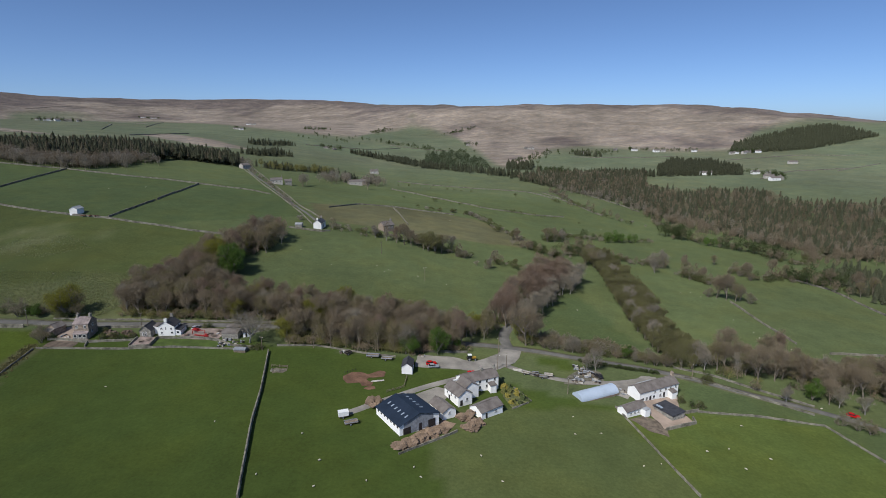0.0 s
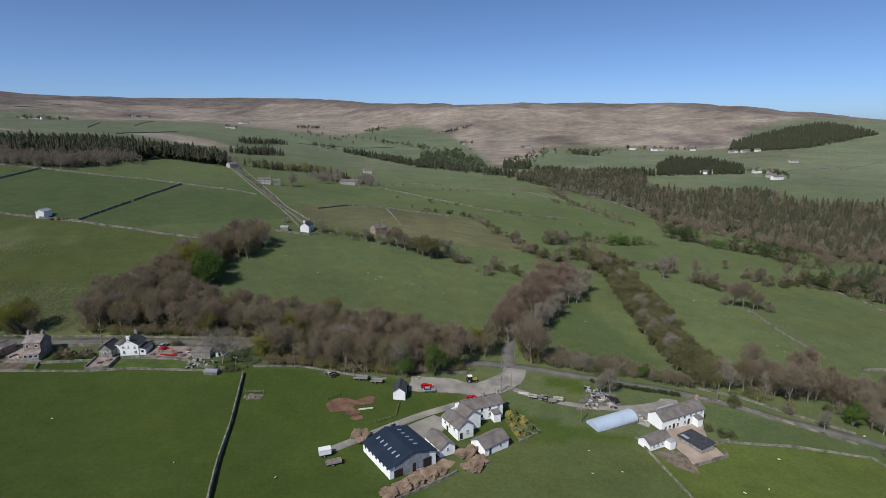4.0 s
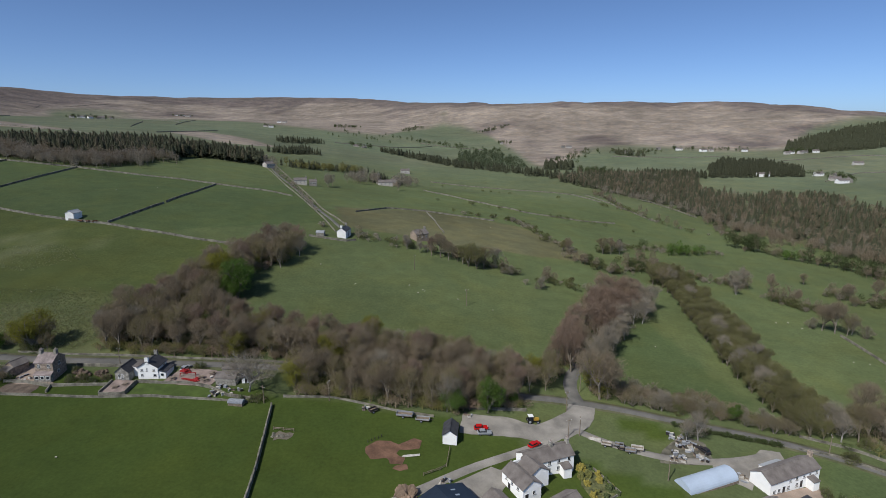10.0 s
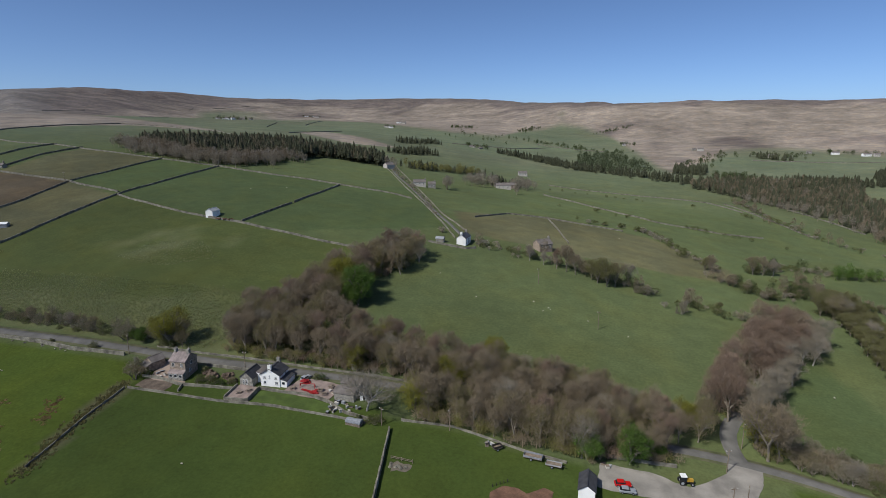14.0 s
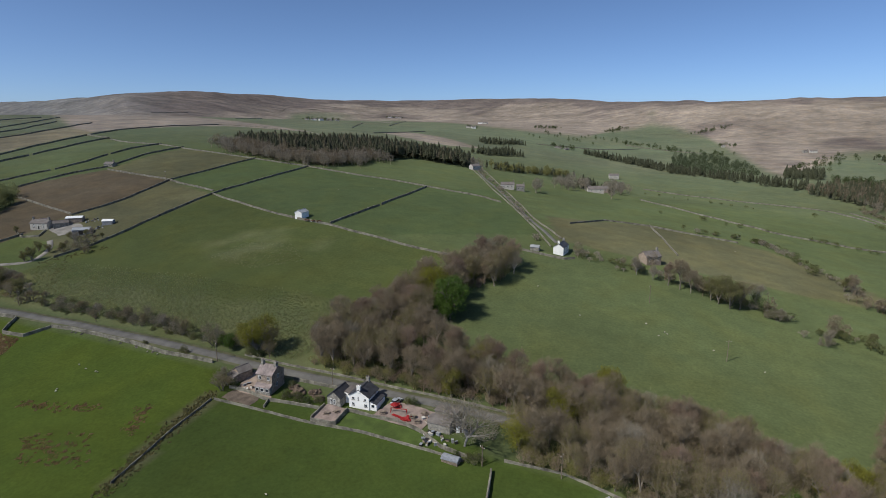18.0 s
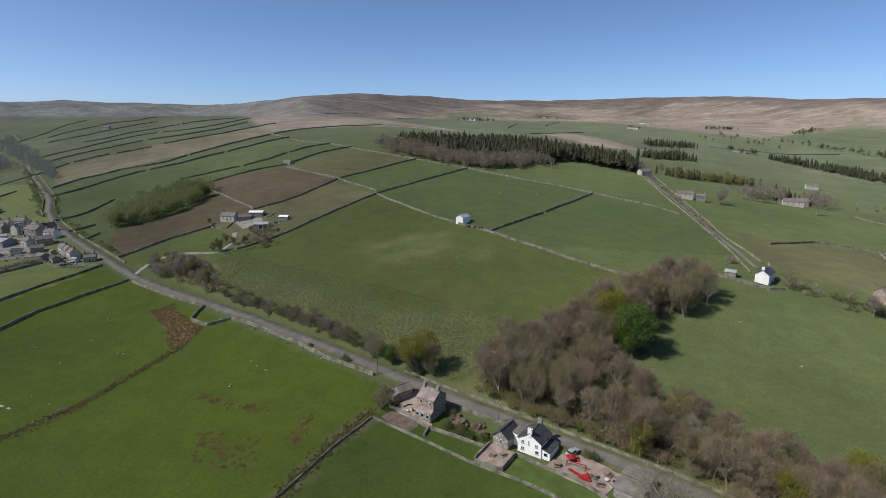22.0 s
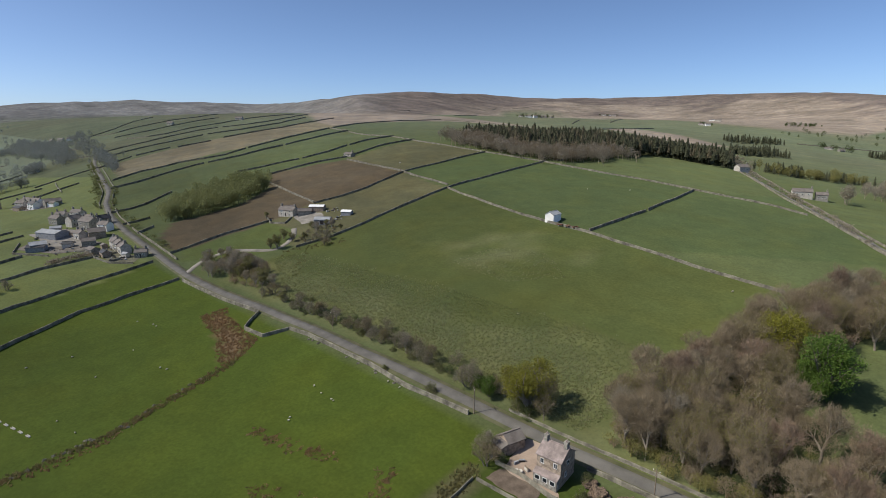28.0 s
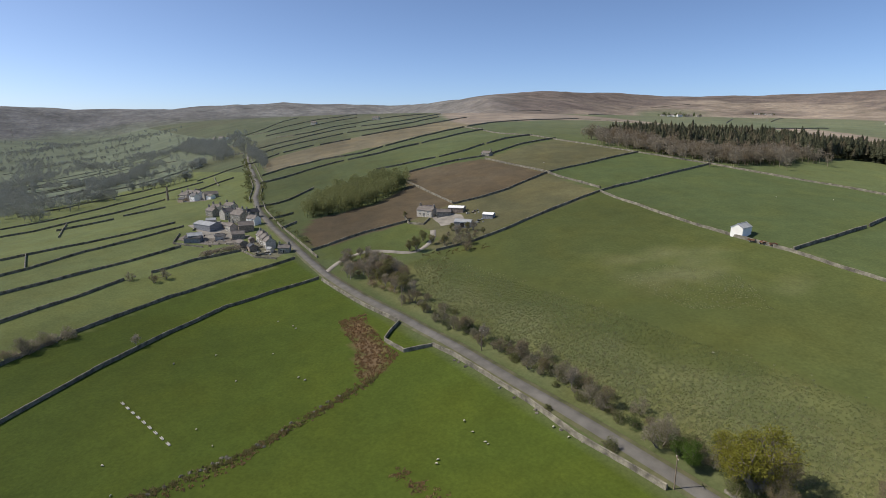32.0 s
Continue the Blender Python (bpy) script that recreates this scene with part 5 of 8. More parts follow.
# ---- trees ----
BARK = material("grey_brown_bark", (0.22, 0.19, 0.15), rough=0.95, spread=0.3, scale=1, fine=6, bump=0.3)
BARK_PALE = material("pale_grey_bark", (0.3, 0.28, 0.25), rough=0.95, spread=0.3, scale=1, fine=6, bump=0.3)
TWIG = leaf_material("bare_brown_twigs", (0.275, 0.222, 0.15), 0.35)
TWIG_RED = leaf_material("bare_reddish_twigs", (0.275, 0.20, 0.145), 0.35)
TWIG_GREY = leaf_material("bare_grey_twigs", (0.31, 0.27, 0.205), 0.35)
BUD = leaf_material("budding_olive_leaves", (0.25, 0.235, 0.085), 0.45)
SPRING = leaf_material("fresh_green_leaves", (0.11, 0.18, 0.035), 0.4)
YELLOW = leaf_material("yellow_green_leaves", (0.24, 0.232, 0.04), 0.45)
DEEP = leaf_material("deep_green_leaves", (0.085, 0.11, 0.04), 0.35)
NEEDLE = leaf_material("dark_conifer_needles", (0.092, 0.098, 0.056), 0.25)
NEEDLE_BROWN = leaf_material("brown_larch_twigs", (0.15, 0.132, 0.082), 0.3)
SHAW = leaf_material("olive_young_tree_leaves", (0.205, 0.2, 0.085), 0.45)
GORSE = leaf_material("olive_scrub_leaves", (0.155, 0.165, 0.066), 0.4)


def mesh_of(name, verts, faces, mat, smooth=False):
    """A mesh from arrays of places and of triangles or quads."""
    verts, faces = np.asarray(verts, np.float32), np.asarray(faces, np.int32)
    mesh = bpy.data.meshes.new(name)
    mesh.vertices.add(len(verts))
    mesh.vertices.foreach_set("co", verts.ravel())
    mesh.loops.add(faces.size)
    mesh.loops.foreach_set("vertex_index", faces.ravel())
    mesh.polygons.add(len(faces))
    mesh.polygons.foreach_set("loop_start", np.arange(0, faces.size, faces.shape[1]))
    mesh.update(calc_edges=True)
    if smooth:
        mesh.polygons.foreach_set("use_smooth", np.ones(len(faces), bool))
    mesh.materials.append(mat)
    return mesh


def limb(V, F, a, b, ra, rb, n):
    """A tapered tube from a to b."""
    d = b - a
    d = d / (np.linalg.norm(d) + 1e-9)
    u = np.cross(d, [0.3, 0.9, 0.2])
    u /= np.linalg.norm(u)
    w = np.cross(d, u)
    i0 = len(V)
    for p, r in ((a, ra), (b, rb)):
        for k in range(n):
            t = 2 * math.pi * k / n
            V.append(p + r * (math.cos(t) * u + math.sin(t) * w))
    for k in range(n):
        F.append((i0 + k, i0 + (k + 1) % n, i0 + n + (k + 1) % n, i0 + n + k))


def skeleton_of(rng, tall, spread, fork, depth=4):
    """Trunk and limbs, and the tips and inner places from which twigs and leaves grow."""
    V, F, tips = [], [], []

    def grow(p, d, length, r, level):
        bends = 2 if level < 2 else 1
        for _ in range(bends):
            d = d + rng.normal(0, 0.13, 3)
            d[2] += 0.05
            d /= np.linalg.norm(d)
            q = p + d * length / bends
            limb(V, F, p, q, r, r * 0.78, 6 if level == 0 else (4 if level < 3 else 3))
            p, r = q, r * 0.78
            if level >= 2:
                tips.append((p, d, 0.75))
        if level >= depth:
            tips.append((p, d, 1.0))
            return
        n = rng.randint(3, 5) if level < 2 else rng.randint(2, 4)
        a0 = rng.uniform(0, 6.28)
        for k in range(n):
            a = a0 + k * 6.283 / n + rng.uniform(-0.5, 0.5)
            out = np.array([math.cos(a), math.sin(a), 0]) * spread
            e = d * (0.75 if k else 1.0) + out * rng.uniform(0.65, 1.1)
            e[2] = max(e[2], 0.06)
            e /= np.linalg.norm(e)
            grow(p, e, length * rng.uniform(0.62, 0.82), r * 0.66, level + 1)
    grow(np.array([0, 0, -0.6]), np.array([0, 0, 1.0]), tall * fork, tall * 0.028, 0)
    return V, F, tips


def scatter(rng, tips, each, kind, size, reach):
    """Twigs (long slivers) or leaves (small blades in clumps) round the tips."""
    P = np.array([t[0] for t in tips])
    D = np.array([t[1] for t in tips])
    n = len(P) * each
    idx = np.repeat(np.arange(len(P)), each)
    if kind == "twig":
        base = P[idx] + rng.normal(0, reach * 0.6, (n, 3))
        d = D[idx] * 0.8 + rng.normal(0, 0.6, (n, 3))
        d[:, 2] += 0.45
        d /= np.linalg.norm(d, axis=1, keepdims=True)
        L = rng.uniform(0.5, 1.3, n) * size
        side = np.cross(d, rng.normal(0, 1, (n, 3)))
        side /= np.linalg.norm(side, axis=1, keepdims=True) + 1e-9
        w = (0.03 * size * rng.uniform(0.7, 1.5, n))[:, None]
        V = np.stack([base - side * w, base + side * w, base + d * L[:, None]], 1)
    else:
        c = P[idx] + rng.normal(0, reach, (n, 3)) * np.array([1, 1, 0.75])
        a, b = rng.normal(0, 1, (n, 3)), rng.normal(0, 1, (n, 3))
        a /= np.linalg.norm(a, axis=1, keepdims=True)
        b = np.cross(a, b)
        b /= np.linalg.norm(b, axis=1, keepdims=True) + 1e-9
        s = (size * rng.uniform(0.5, 1.2, n))[:, None]
        V = np.stack([c - a * s, c + b * s * 0.7, c + a * s], 1)
    V[:, :, 2] = np.maximum(V[:, :, 2], 0.15)
    return V.reshape(-1, 3), np.arange(3 * n).reshape(-1, 3)


def lobes(rng, tall, wide, low, count):
    """Places inside an uneven crown of overlapping lobes, from its skirt to its top."""
    n = 24
    c = rng.normal(0, 1, (n, 3))
    c /= np.linalg.norm(c, axis=1, keepdims=True)
    c *= rng.uniform(0.3, 0.72, (n, 1))
    d = rng.normal(0, 1, (count, 3))
    d /= np.linalg.norm(d, axis=1, keepdims=True)
    p = c[rng.randint(0, n, count)] + d * rng.uniform(0.1, 0.4, (count, 1))
    p = p * np.array([wide, wide, tall * (1 - low) / 2]) + np.array([0, 0, tall * (1 + low) / 2])
    out = d + np.array([0, 0, 0.5])
    return [(a, b / np.linalg.norm(b), 1.0) for a, b in zip(p, out)]


def tree_kind(seed, tall, wide, fork, bark, layers, label, name="tree", low=0.1, n=300):
    """A tree with its trunk and crown, built once at the origin and then copied."""
    rng = np.random.RandomState(seed)
    V, F, tips = skeleton_of(rng, tall, 0.8, fork)
    V = np.array(V)
    k = np.array([1, 1, tall / V[:, 2].max()])
    k[:2] = wide / np.percentile(np.hypot(V[:, 0], V[:, 1]), 96)
    V *= k
    for i in range(0, 24, 6):
        c = V[i:i + 6].mean(0)
        V[i:i + 6, :2] = c[:2] + (V[i:i + 6, :2] - c[:2]) / k[0]
    tips = [(p * k, d, w) for p, d, w in tips]
    if len(tips) > n:
        tips = [tips[i] for i in rng.choice(len(tips), n, replace=False)]
    tips += lobes(rng, tall * 0.95, wide * 1.05, low, n // 2)
    t = new(name)
    tagged(t, label, "bush" if name == "bush" else "tree", {"bush": "bushes of the dale", "young_tree": "young trees of the shaw"}.get(name, "trees of the dale"))
    o = new("trunk", mesh_of("trunk", V, F, bark))
    o.parent = t
    for each, kind, size, reach, mat in layers:
        v, f = scatter(rng, tips, each, kind, size, reach)
        o = new("crown", mesh_of("crown", v, f, mat))
        o.parent = t
    t.location = (0, 0, -400)
    return t


KINDS = {
    "bare": [tree_kind(11 + i, 14, 4.2 + 0.3 * i, 0.10 + 0.015 * i, BARK, [(15, "twig", 1.15, 0.8, TWIG)], "leafless brown-twigged woodland tree", "bare_tree", 0.16, 210) for i in range(4)],
    "rust": [tree_kind(21 + i, 15, 3.9 + 0.3 * i, 0.11, BARK, [(13, "twig", 1.15, 0.8, TWIG_RED)], "tall leafless reddish-brown avenue tree", "avenue_tree", n=210) for i in range(2)],
    "grey": [tree_kind(31 + i, 13, 4.0, 0.12, BARK_PALE, [(13, "twig", 1.1, 0.8, TWIG_GREY)], "leafless pale grey tree with fine twigs", "grey_tree", n=210) for i in range(3)],
    "bud": [tree_kind(41 + i, 13, 4.4, 0.09, BARK, [(10, "twig", 1.1, 0.8, TWIG), (12, "leaf", 0.18, 0.8, BUD)], "tree with opening olive leaves", "budding_tree", n=210) for i in range(3)],
    "oak": [tree_kind(151, 12.5, 9.0, 0.13, BARK_PALE, [(9, "twig", 1.3, 1.0, TWIG_GREY)], "spreading leafless grey oak over the garden", "bare_oak", 0.3, 260)],
    "green": [tree_kind(51 + i, 13, 5.0, 0.06, BARK, [(26, "leaf", 0.32, 0.7, SPRING)], "tree in fresh green leaf", low=0.03) for i in range(2)],
    "yellow": [tree_kind(61 + i, 12, 5.2, 0.06, BARK, [(22, "leaf", 0.28, 0.7, YELLOW)], "tree in yellow-green leaf", low=0.03) for i in range(2)],
    "olive": [tree_kind(71 + i, 10, 3.3, 0.08, BARK, [(18, "leaf", 0.22, 0.5, SHAW), (1, "twig", 1.0, 0.5, TWIG)], "dense olive-brown young tree", "young_tree", 0.02, 200) for i in range(3)],
    "thorn": [tree_kind(81 + i, 4.6, 2.6, 0.1, BARK, [(9, "twig", 0.7, 0.3, TWIG_GREY if i < 2 else TWIG), (6, "leaf", 0.13, 0.3, GORSE)], "low twiggy thorn bush", "bush", 0.0, 110) for i in range(3)],
    "shrub": [tree_kind(91 + i, 3.0, 1.9, 0.1, BARK, [(12, "leaf", 0.15, 0.25, DEEP if i else GORSE)], "dense green roadside bush", "bush", 0.0, 110) for i in range(2)],
}
TREE_RNG = np.random.RandomState(5)


def plant(kind, x, y, scale=1.0, label=""):
    src = KINDS[kind][TREE_RNG.randint(len(KINDS[kind]))]
    s = scale * TREE_RNG.uniform(0.9, 1.1)
    m = pose(x, y, ground_at(x, y), TREE_RNG.uniform(-4, 4), TREE_RNG.uniform(-4, 4), TREE_RNG.uniform(0, 360)) @ Matrix.Diagonal((s * TREE_RNG.uniform(0.9, 1.12), s * TREE_RNG.uniform(0.9, 1.12), s, 1))
    t = copy_thing(src, m)
    t.matrix_basis = m
    if label:
        t["label"] = label
    return t


ROAD_P = np.array(ROAD)


def near_road(x, y, gap):
    a, b = ROAD_P[:-1], ROAD_P[1:]
    p = np.array([x, y])
    t = np.clip(((p - a) * (b - a)).sum(1) / ((b - a) ** 2).sum(1), 0, 1)
    return np.min(np.hypot(*(p - a - t[:, None] * (b - a)).T)) < gap


def wood(corners, count, kinds, weights, lo, hi, gap=4.2, apart=3.0, clear=()):
    """Trees at uneven spacing between the corners of a wood."""
    c = np.array(corners, float)
    placed = []
    tries = 0
    while len(placed) < count and tries < count * 40:
        tries += 1
        x, y = TREE_RNG.uniform(c[:, 0].min(), c[:, 0].max()), TREE_RNG.uniform(c[:, 1].min(), c[:, 1].max())
        if not inside(np.array([x]), np.array([y]), corners)[0] or near_road(x, y, gap):
            continue
        if any((x - q[0]) ** 2 + (y - q[1]) ** 2 < q[2] ** 2 for q in clear):
            continue
        if any((x - q[0]) ** 2 + (y - q[1]) ** 2 < apart ** 2 for q in placed):
            continue
        placed.append((x, y))
        plant(str(TREE_RNG.choice(kinds, p=weights)), x, y, TREE_RNG.uniform(lo, hi))


# wood along the lane and up the gill
wood([(-141, 226), (-146, 236), (-138, 262), (-133, 286), (-126, 308), (-116, 332), (-101, 340), (-97, 322), (-103, 304), (-112, 284), (-114, 262), (-108, 249), (-84, 244), (-84, 226)], 112, ["bare", "bud", "grey", "yellow", "rust"], [0.39, 0.43, 0.06, 0.02, 0.10], 0.72, 1.05, apart=3.2, clear=((-106, 298, 6.5), (-106, 261, 6.0)))
wood([(-84, 226), (-68, 224), (-64, 207), (-15, 204), (6, 211), (14, 222), (6, 231), (-17, 238), (-45, 240), (-66, 240), (-84, 243)], 112, ["bare", "bud", "grey", "yellow", "rust"], [0.42, 0.37, 0.08, 0.02, 0.11], 0.62, 0.95, gap=3.4, apart=3.3)
wood([(22, 236), (28, 233), (45, 264), (69, 302), (76, 334), (66, 334), (44, 288), (28, 256)], 46, ["rust", "bare"], [0.85, 0.15], 0.8, 1.02, apart=2.9)
wood([(30, 240), (36, 238), (53, 264), (78, 300), (84, 322), (74, 328), (68, 302), (46, 268)], 24, ["grey", "bare"], [0.85, 0.15], 0.75, 0.98, apart=3.2)
wood([(112, 207), (120, 222), (150, 218), (190, 214), (222, 186), (206, 168), (182, 190), (150, 197)], 30, ["bare", "bud", "grey", "olive"], [0.45, 0.3, 0.1, 0.15], 0.75, 1.05, apart=4.5)
wood([(112, 207), (120, 222), (150, 218), (190, 214), (222, 186), (206, 168), (182, 190), (150, 197)], 34, ["thorn", "shrub"], [0.75, 0.25], 0.8, 1.3, apart=3.0)
wood([(42, 220.5), (44, 232), (70, 229), (98, 215), (96, 211.5), (66, 219)], 60, ["thorn", "shrub"], [0.8, 0.2], 0.7, 1.15, apart=2.0)
wood([(-370, 228), (-366, 240), (-345, 244), (-333, 240), (-320, 236), (-310, 226), (-330, 222), (-355, 221)], 40, ["grey", "bud", "thorn", "olive"], [0.3, 0.1, 0.4, 0.2], 0.4, 0.65, apart=2.6)
plant("olive", -326, 233, 0.95, "large dark evergreen tree in the thicket")
plant("olive", -345, 258, 0.75, "dark dense evergreen beside the farm track")
plant("olive", -349, 256.5, 0.6)
wood([(-362, 280), (-338, 296), (-326, 285), (-344, 262), (-352, 272)], 20, ["grey", "thorn", "olive"], [0.3, 0.5, 0.2], 0.35, 0.6, apart=3.0)
SINGLE_TREES = [
    ("green", -109, 272, 1.2),
    ("green", -111.5, 269, 0.8),
    ("yellow", -119, 280, 1.35),
    ("bud", -116, 287, 1.2),
    ("yellow", -163.5, 225.5, 1.05),
    ("yellow", -168.0, 226, 0.8),
    ("bud", -160, 228, 0.7),
    ("green", -14, 204, 0.75),
    ("green", -2, 206, 0.8),
    ("yellow", -56, 226, 1.0),
    ("yellow", -44, 241, 1.05),
    ("yellow", -84, 236, 1.0),
    ("yellow", -91.5, 226.5, 0.85),
    ("bud", 18, 224, 0.85),
    ("yellow", 14, 229, 0.8),
    ("bud", 20, 230, 0.9),
    ("yellow", 8, 224, 0.7),
    ("green", 5, 212, 0.55),
    ("bare", 36, 223, 1.15),
    ("bare", 39, 224, 1.0),
    ("yellow", 34, 228, 0.9),
    ("bare", -90, 226, 1.05),
    ("oak", -78.5, 206.5, 0.95),
    ("bare", -70, 226, 0.95),
    ("grey", 56, 220, 0.55),
]
SINGLE_TREES += [
    ("thorn", 48, 226, 1.2),
    ("thorn", 60, 222, 1.0),
    ("grey", 62, 204, 0.7),
    ("grey", 58, 203, 0.6),
    ("thorn", 66, 223, 0.9),
    ("bare", 119, 214, 0.95),
    ("grey", 123, 211, 0.75),
    ("bare", 131, 211, 0.95),
    ("bare", 137, 207, 0.9),
    ("bud", 141, 209, 0.85),
    ("bare", 147, 205, 0.95),
    ("bud", 152, 208, 0.8),
    ("bare", 158, 203, 0.95),
    ("bare", 164, 200, 0.9),
    ("bud", 170, 206, 0.95),
    ("bare", 178, 204, 1.0),
    ("grey", 150, 188, 0.6),
    ("grey", 157, 184, 0.6),
    ("green", -176, 223.4, 0.42),
    ("green", -179.5, 224, 0.34),
    ("bud", -200, 226, 0.4),
    ("grey", -212, 226.4, 0.45),
    ("bud", -222, 226, 0.38),
    ("bare", -232, 227, 0.4),
    ("grey", -250, 227, 0.4),
    ("bud", -262, 227, 0.35),
]
SINGLE_TREES += [
    ("shrub", -163, 223.4, 1.2),
    ("shrub", -166.5, 223.6, 1.1),
    ("bud", -159, 224.6, 0.5),
    ("shrub", 105.5, 201.8, 1.3),
    ("shrub", 107, 202.4, 1.0),
    ("grey", 130.6, 189.2, 0.6),
    ("green", 142.6, 192.6, 0.6),
    ("bare", 148, 190.4, 0.7),
    ("green", 78.9, 218.2, 0.42),
    ("thorn", 143, 176, 1.0),
    ("thorn", 146, 173, 1.1),
    ("thorn", 149, 170, 1.1),
    ("thorn", 124, 198, 0.9),
    ("grey", 151, 376, 0.8),
    ("grey", 158, 378, 0.9),
    ("bare", 171, 373, 0.75),
    ("bare", 174, 353, 0.6),
    ("bud", 204, 397, 0.6),
    ("bare", 212, 368, 0.7),
    ("bare", 235, 376, 0.75),
    ("bud", 240, 368, 0.8),
    ("bud", 252, 362, 0.8),
    ("bare", 264, 356, 0.9),
    ("bare", 272, 345, 0.9),
]
SINGLE_TREES += [
    ("bud", 280, 340, 0.95),
    ("bud", 268, 334, 0.8),
    ("bare", 288, 332, 0.9),
    ("bare", -26, 353, 0.95),
    ("bare", -21, 351, 0.85),
    ("rust", -31, 355, 0.7),
    ("olive", -10, 345, 1.25),
    ("olive", -5, 343, 1.35),
    ("bud", -1, 345, 1.0),
    ("olive", -13, 348, 1.0),
    ("grey", 6, 351, 0.95),
    ("thorn", 10, 344, 1.2),
    ("thorn", 14, 342, 1.1),
    ("thorn", 28, 327, 1.3),
    ("grey", 29, 328, 0.5),
    ("olive", 46, 340, 0.5),
    ("grey", -46, 361, 0.6),
    ("grey", -38, 358, 0.6),
    ("olive", 99, 365, 1.1),
    ("bud", 103, 361, 0.9),
    ("grey", 146, 362, 0.75),
    ("bare", 168, 309, 1.05),
    ("bud", 173, 307, 0.95),
    ("bare", 164, 312, 0.85),
    ("grey", 177, 310, 0.7),
    ("thorn", 180, 305, 1.3),
    ("thorn", 160, 313, 1.3),
    ("thorn", 210, 358, 1.3),
    ("bare", 58, 414, 0.75),
]
SINGLE_TREES += [
    ("olive", 54, 417, 0.8),
    ("bud", 84, 428, 0.85),
    ("bare", 90, 431, 0.85),
    ("grey", 97, 434, 0.8),
    ("bare", 125, 225, 0.95),
    ("bare", 143, 226, 1.0),
    ("rust", 150, 226, 0.95),
    ("grey", -347, 228, 0.5),
    ("grey", -340, 230, 0.55),
    ("bare", -332, 231, 0.55),
    ("grey", -325, 234, 0.6),
    ("bare", -318, 236, 0.55),
    ("olive", -313, 231, 0.8),
    ("olive", -308, 229, 0.75),
    ("grey", -302, 231, 0.5),
    ("bare", -336, 238, 0.5),
    ("thorn", -350, 236, 1.0),
    ("thorn", -296, 228, 1.1),
    ("olive", -285, 225, 0.45),
    ("olive", -354, 267, 0.6),
    ("olive", -347, 268, 0.55),
]
SINGLE_TREES += [
    ("olive", -341, 272, 0.5),
    ("thorn", -334, 275, 1.2),
    ("thorn", -328, 277, 1.2),
    ("thorn", -322, 272, 1.0),
    ("olive", -398, 281, 0.5),
    ("grey", -331, 134, 0.4),
    ("thorn", -350, 114, 1.1),
    ("thorn", -342, 101, 1.2),
    ("thorn", -347, 107, 1.1),
    ("thorn", -338, 97, 1.0),
    ("thorn", -411, 138, 0.9),
    ("thorn", -405, 152, 1.0),
    ("thorn", -402, 148, 0.9),
]
for kind, x, y, s in SINGLE_TREES:
    plant(kind, x, y, s, {("green", -109): "large tree in bright green leaf at the wood's edge", ("yellow", -163.5): "broad yellow-green tree beside the lane"}.get((kind, x), ""))
# shaw of young trees between two pastures
for i, (x, y) in enumerate(resample([(105, 213), (101, 244), (104, 280), (109, 330), (112, 392)], 3.6)):
    for off in (-9.0, -4.2, 1.0, 5.4) if i % 3 else (-6.4, -1.6, 3.6):
        plant("olive" if TREE_RNG.uniform() < 0.93 else "grey", x + 2 + off + TREE_RNG.uniform(-1, 1), y + TREE_RNG.uniform(-1.2, 1.2), TREE_RNG.uniform(0.6, 0.95))
# bushes along the lane's upper side, garden and hedges
for x0, x1, y0, n, kinds in ((-283, -245, 224.5, 22, ["thorn", "shrub"]), (-245, -200, 225, 30, ["thorn", "shrub", "thorn"]), (-200, -172, 225, 14, ["shrub", "thorn"]), (-300, -283, 224, 6, ["thorn"])):
    for k in range(n):
        plant(kinds[k % len(kinds)], x0 + (x1 - x0) * (k + TREE_RNG.uniform(0, 0.8)) / n, y0 + TREE_RNG.uniform(-1.2, 2.2) + 6 * TREE_RNG.uniform() ** 3, TREE_RNG.uniform(0.4, 1.1))
for x, y, s in ((-190, 215.8, 1.0), (-183, 224, 1.6), (-160, 204, 1.2), (-162, 207, 1.3), (-158, 206, 1.0), (-138, 207.5, 0.9), (-134, 208, 1.1), (-130, 207, 0.9), (-127, 209, 0.8), (-140, 213, 0.8), (-99, 218, 0.8), (-101, 218, 0.8), (-75.5, 202, 0.8), (-73, 202, 0.9), (-79, 202, 0.6),
                (88, 184, 0.9), (91, 182, 0.9), (94, 181, 1.0), (-210, 216, 0.5), (70, 221, 0.7)):
    plant("shrub" if s < 1.15 else "thorn", x, y, s)
KIND_ROOTS = [t for k in KINDS.values() for t in k]
for t in KIND_ROOTS:
    for o in (*t.children_recursive, t):
        bpy.data.objects.remove(o)


# ---- far woods and hedges ----


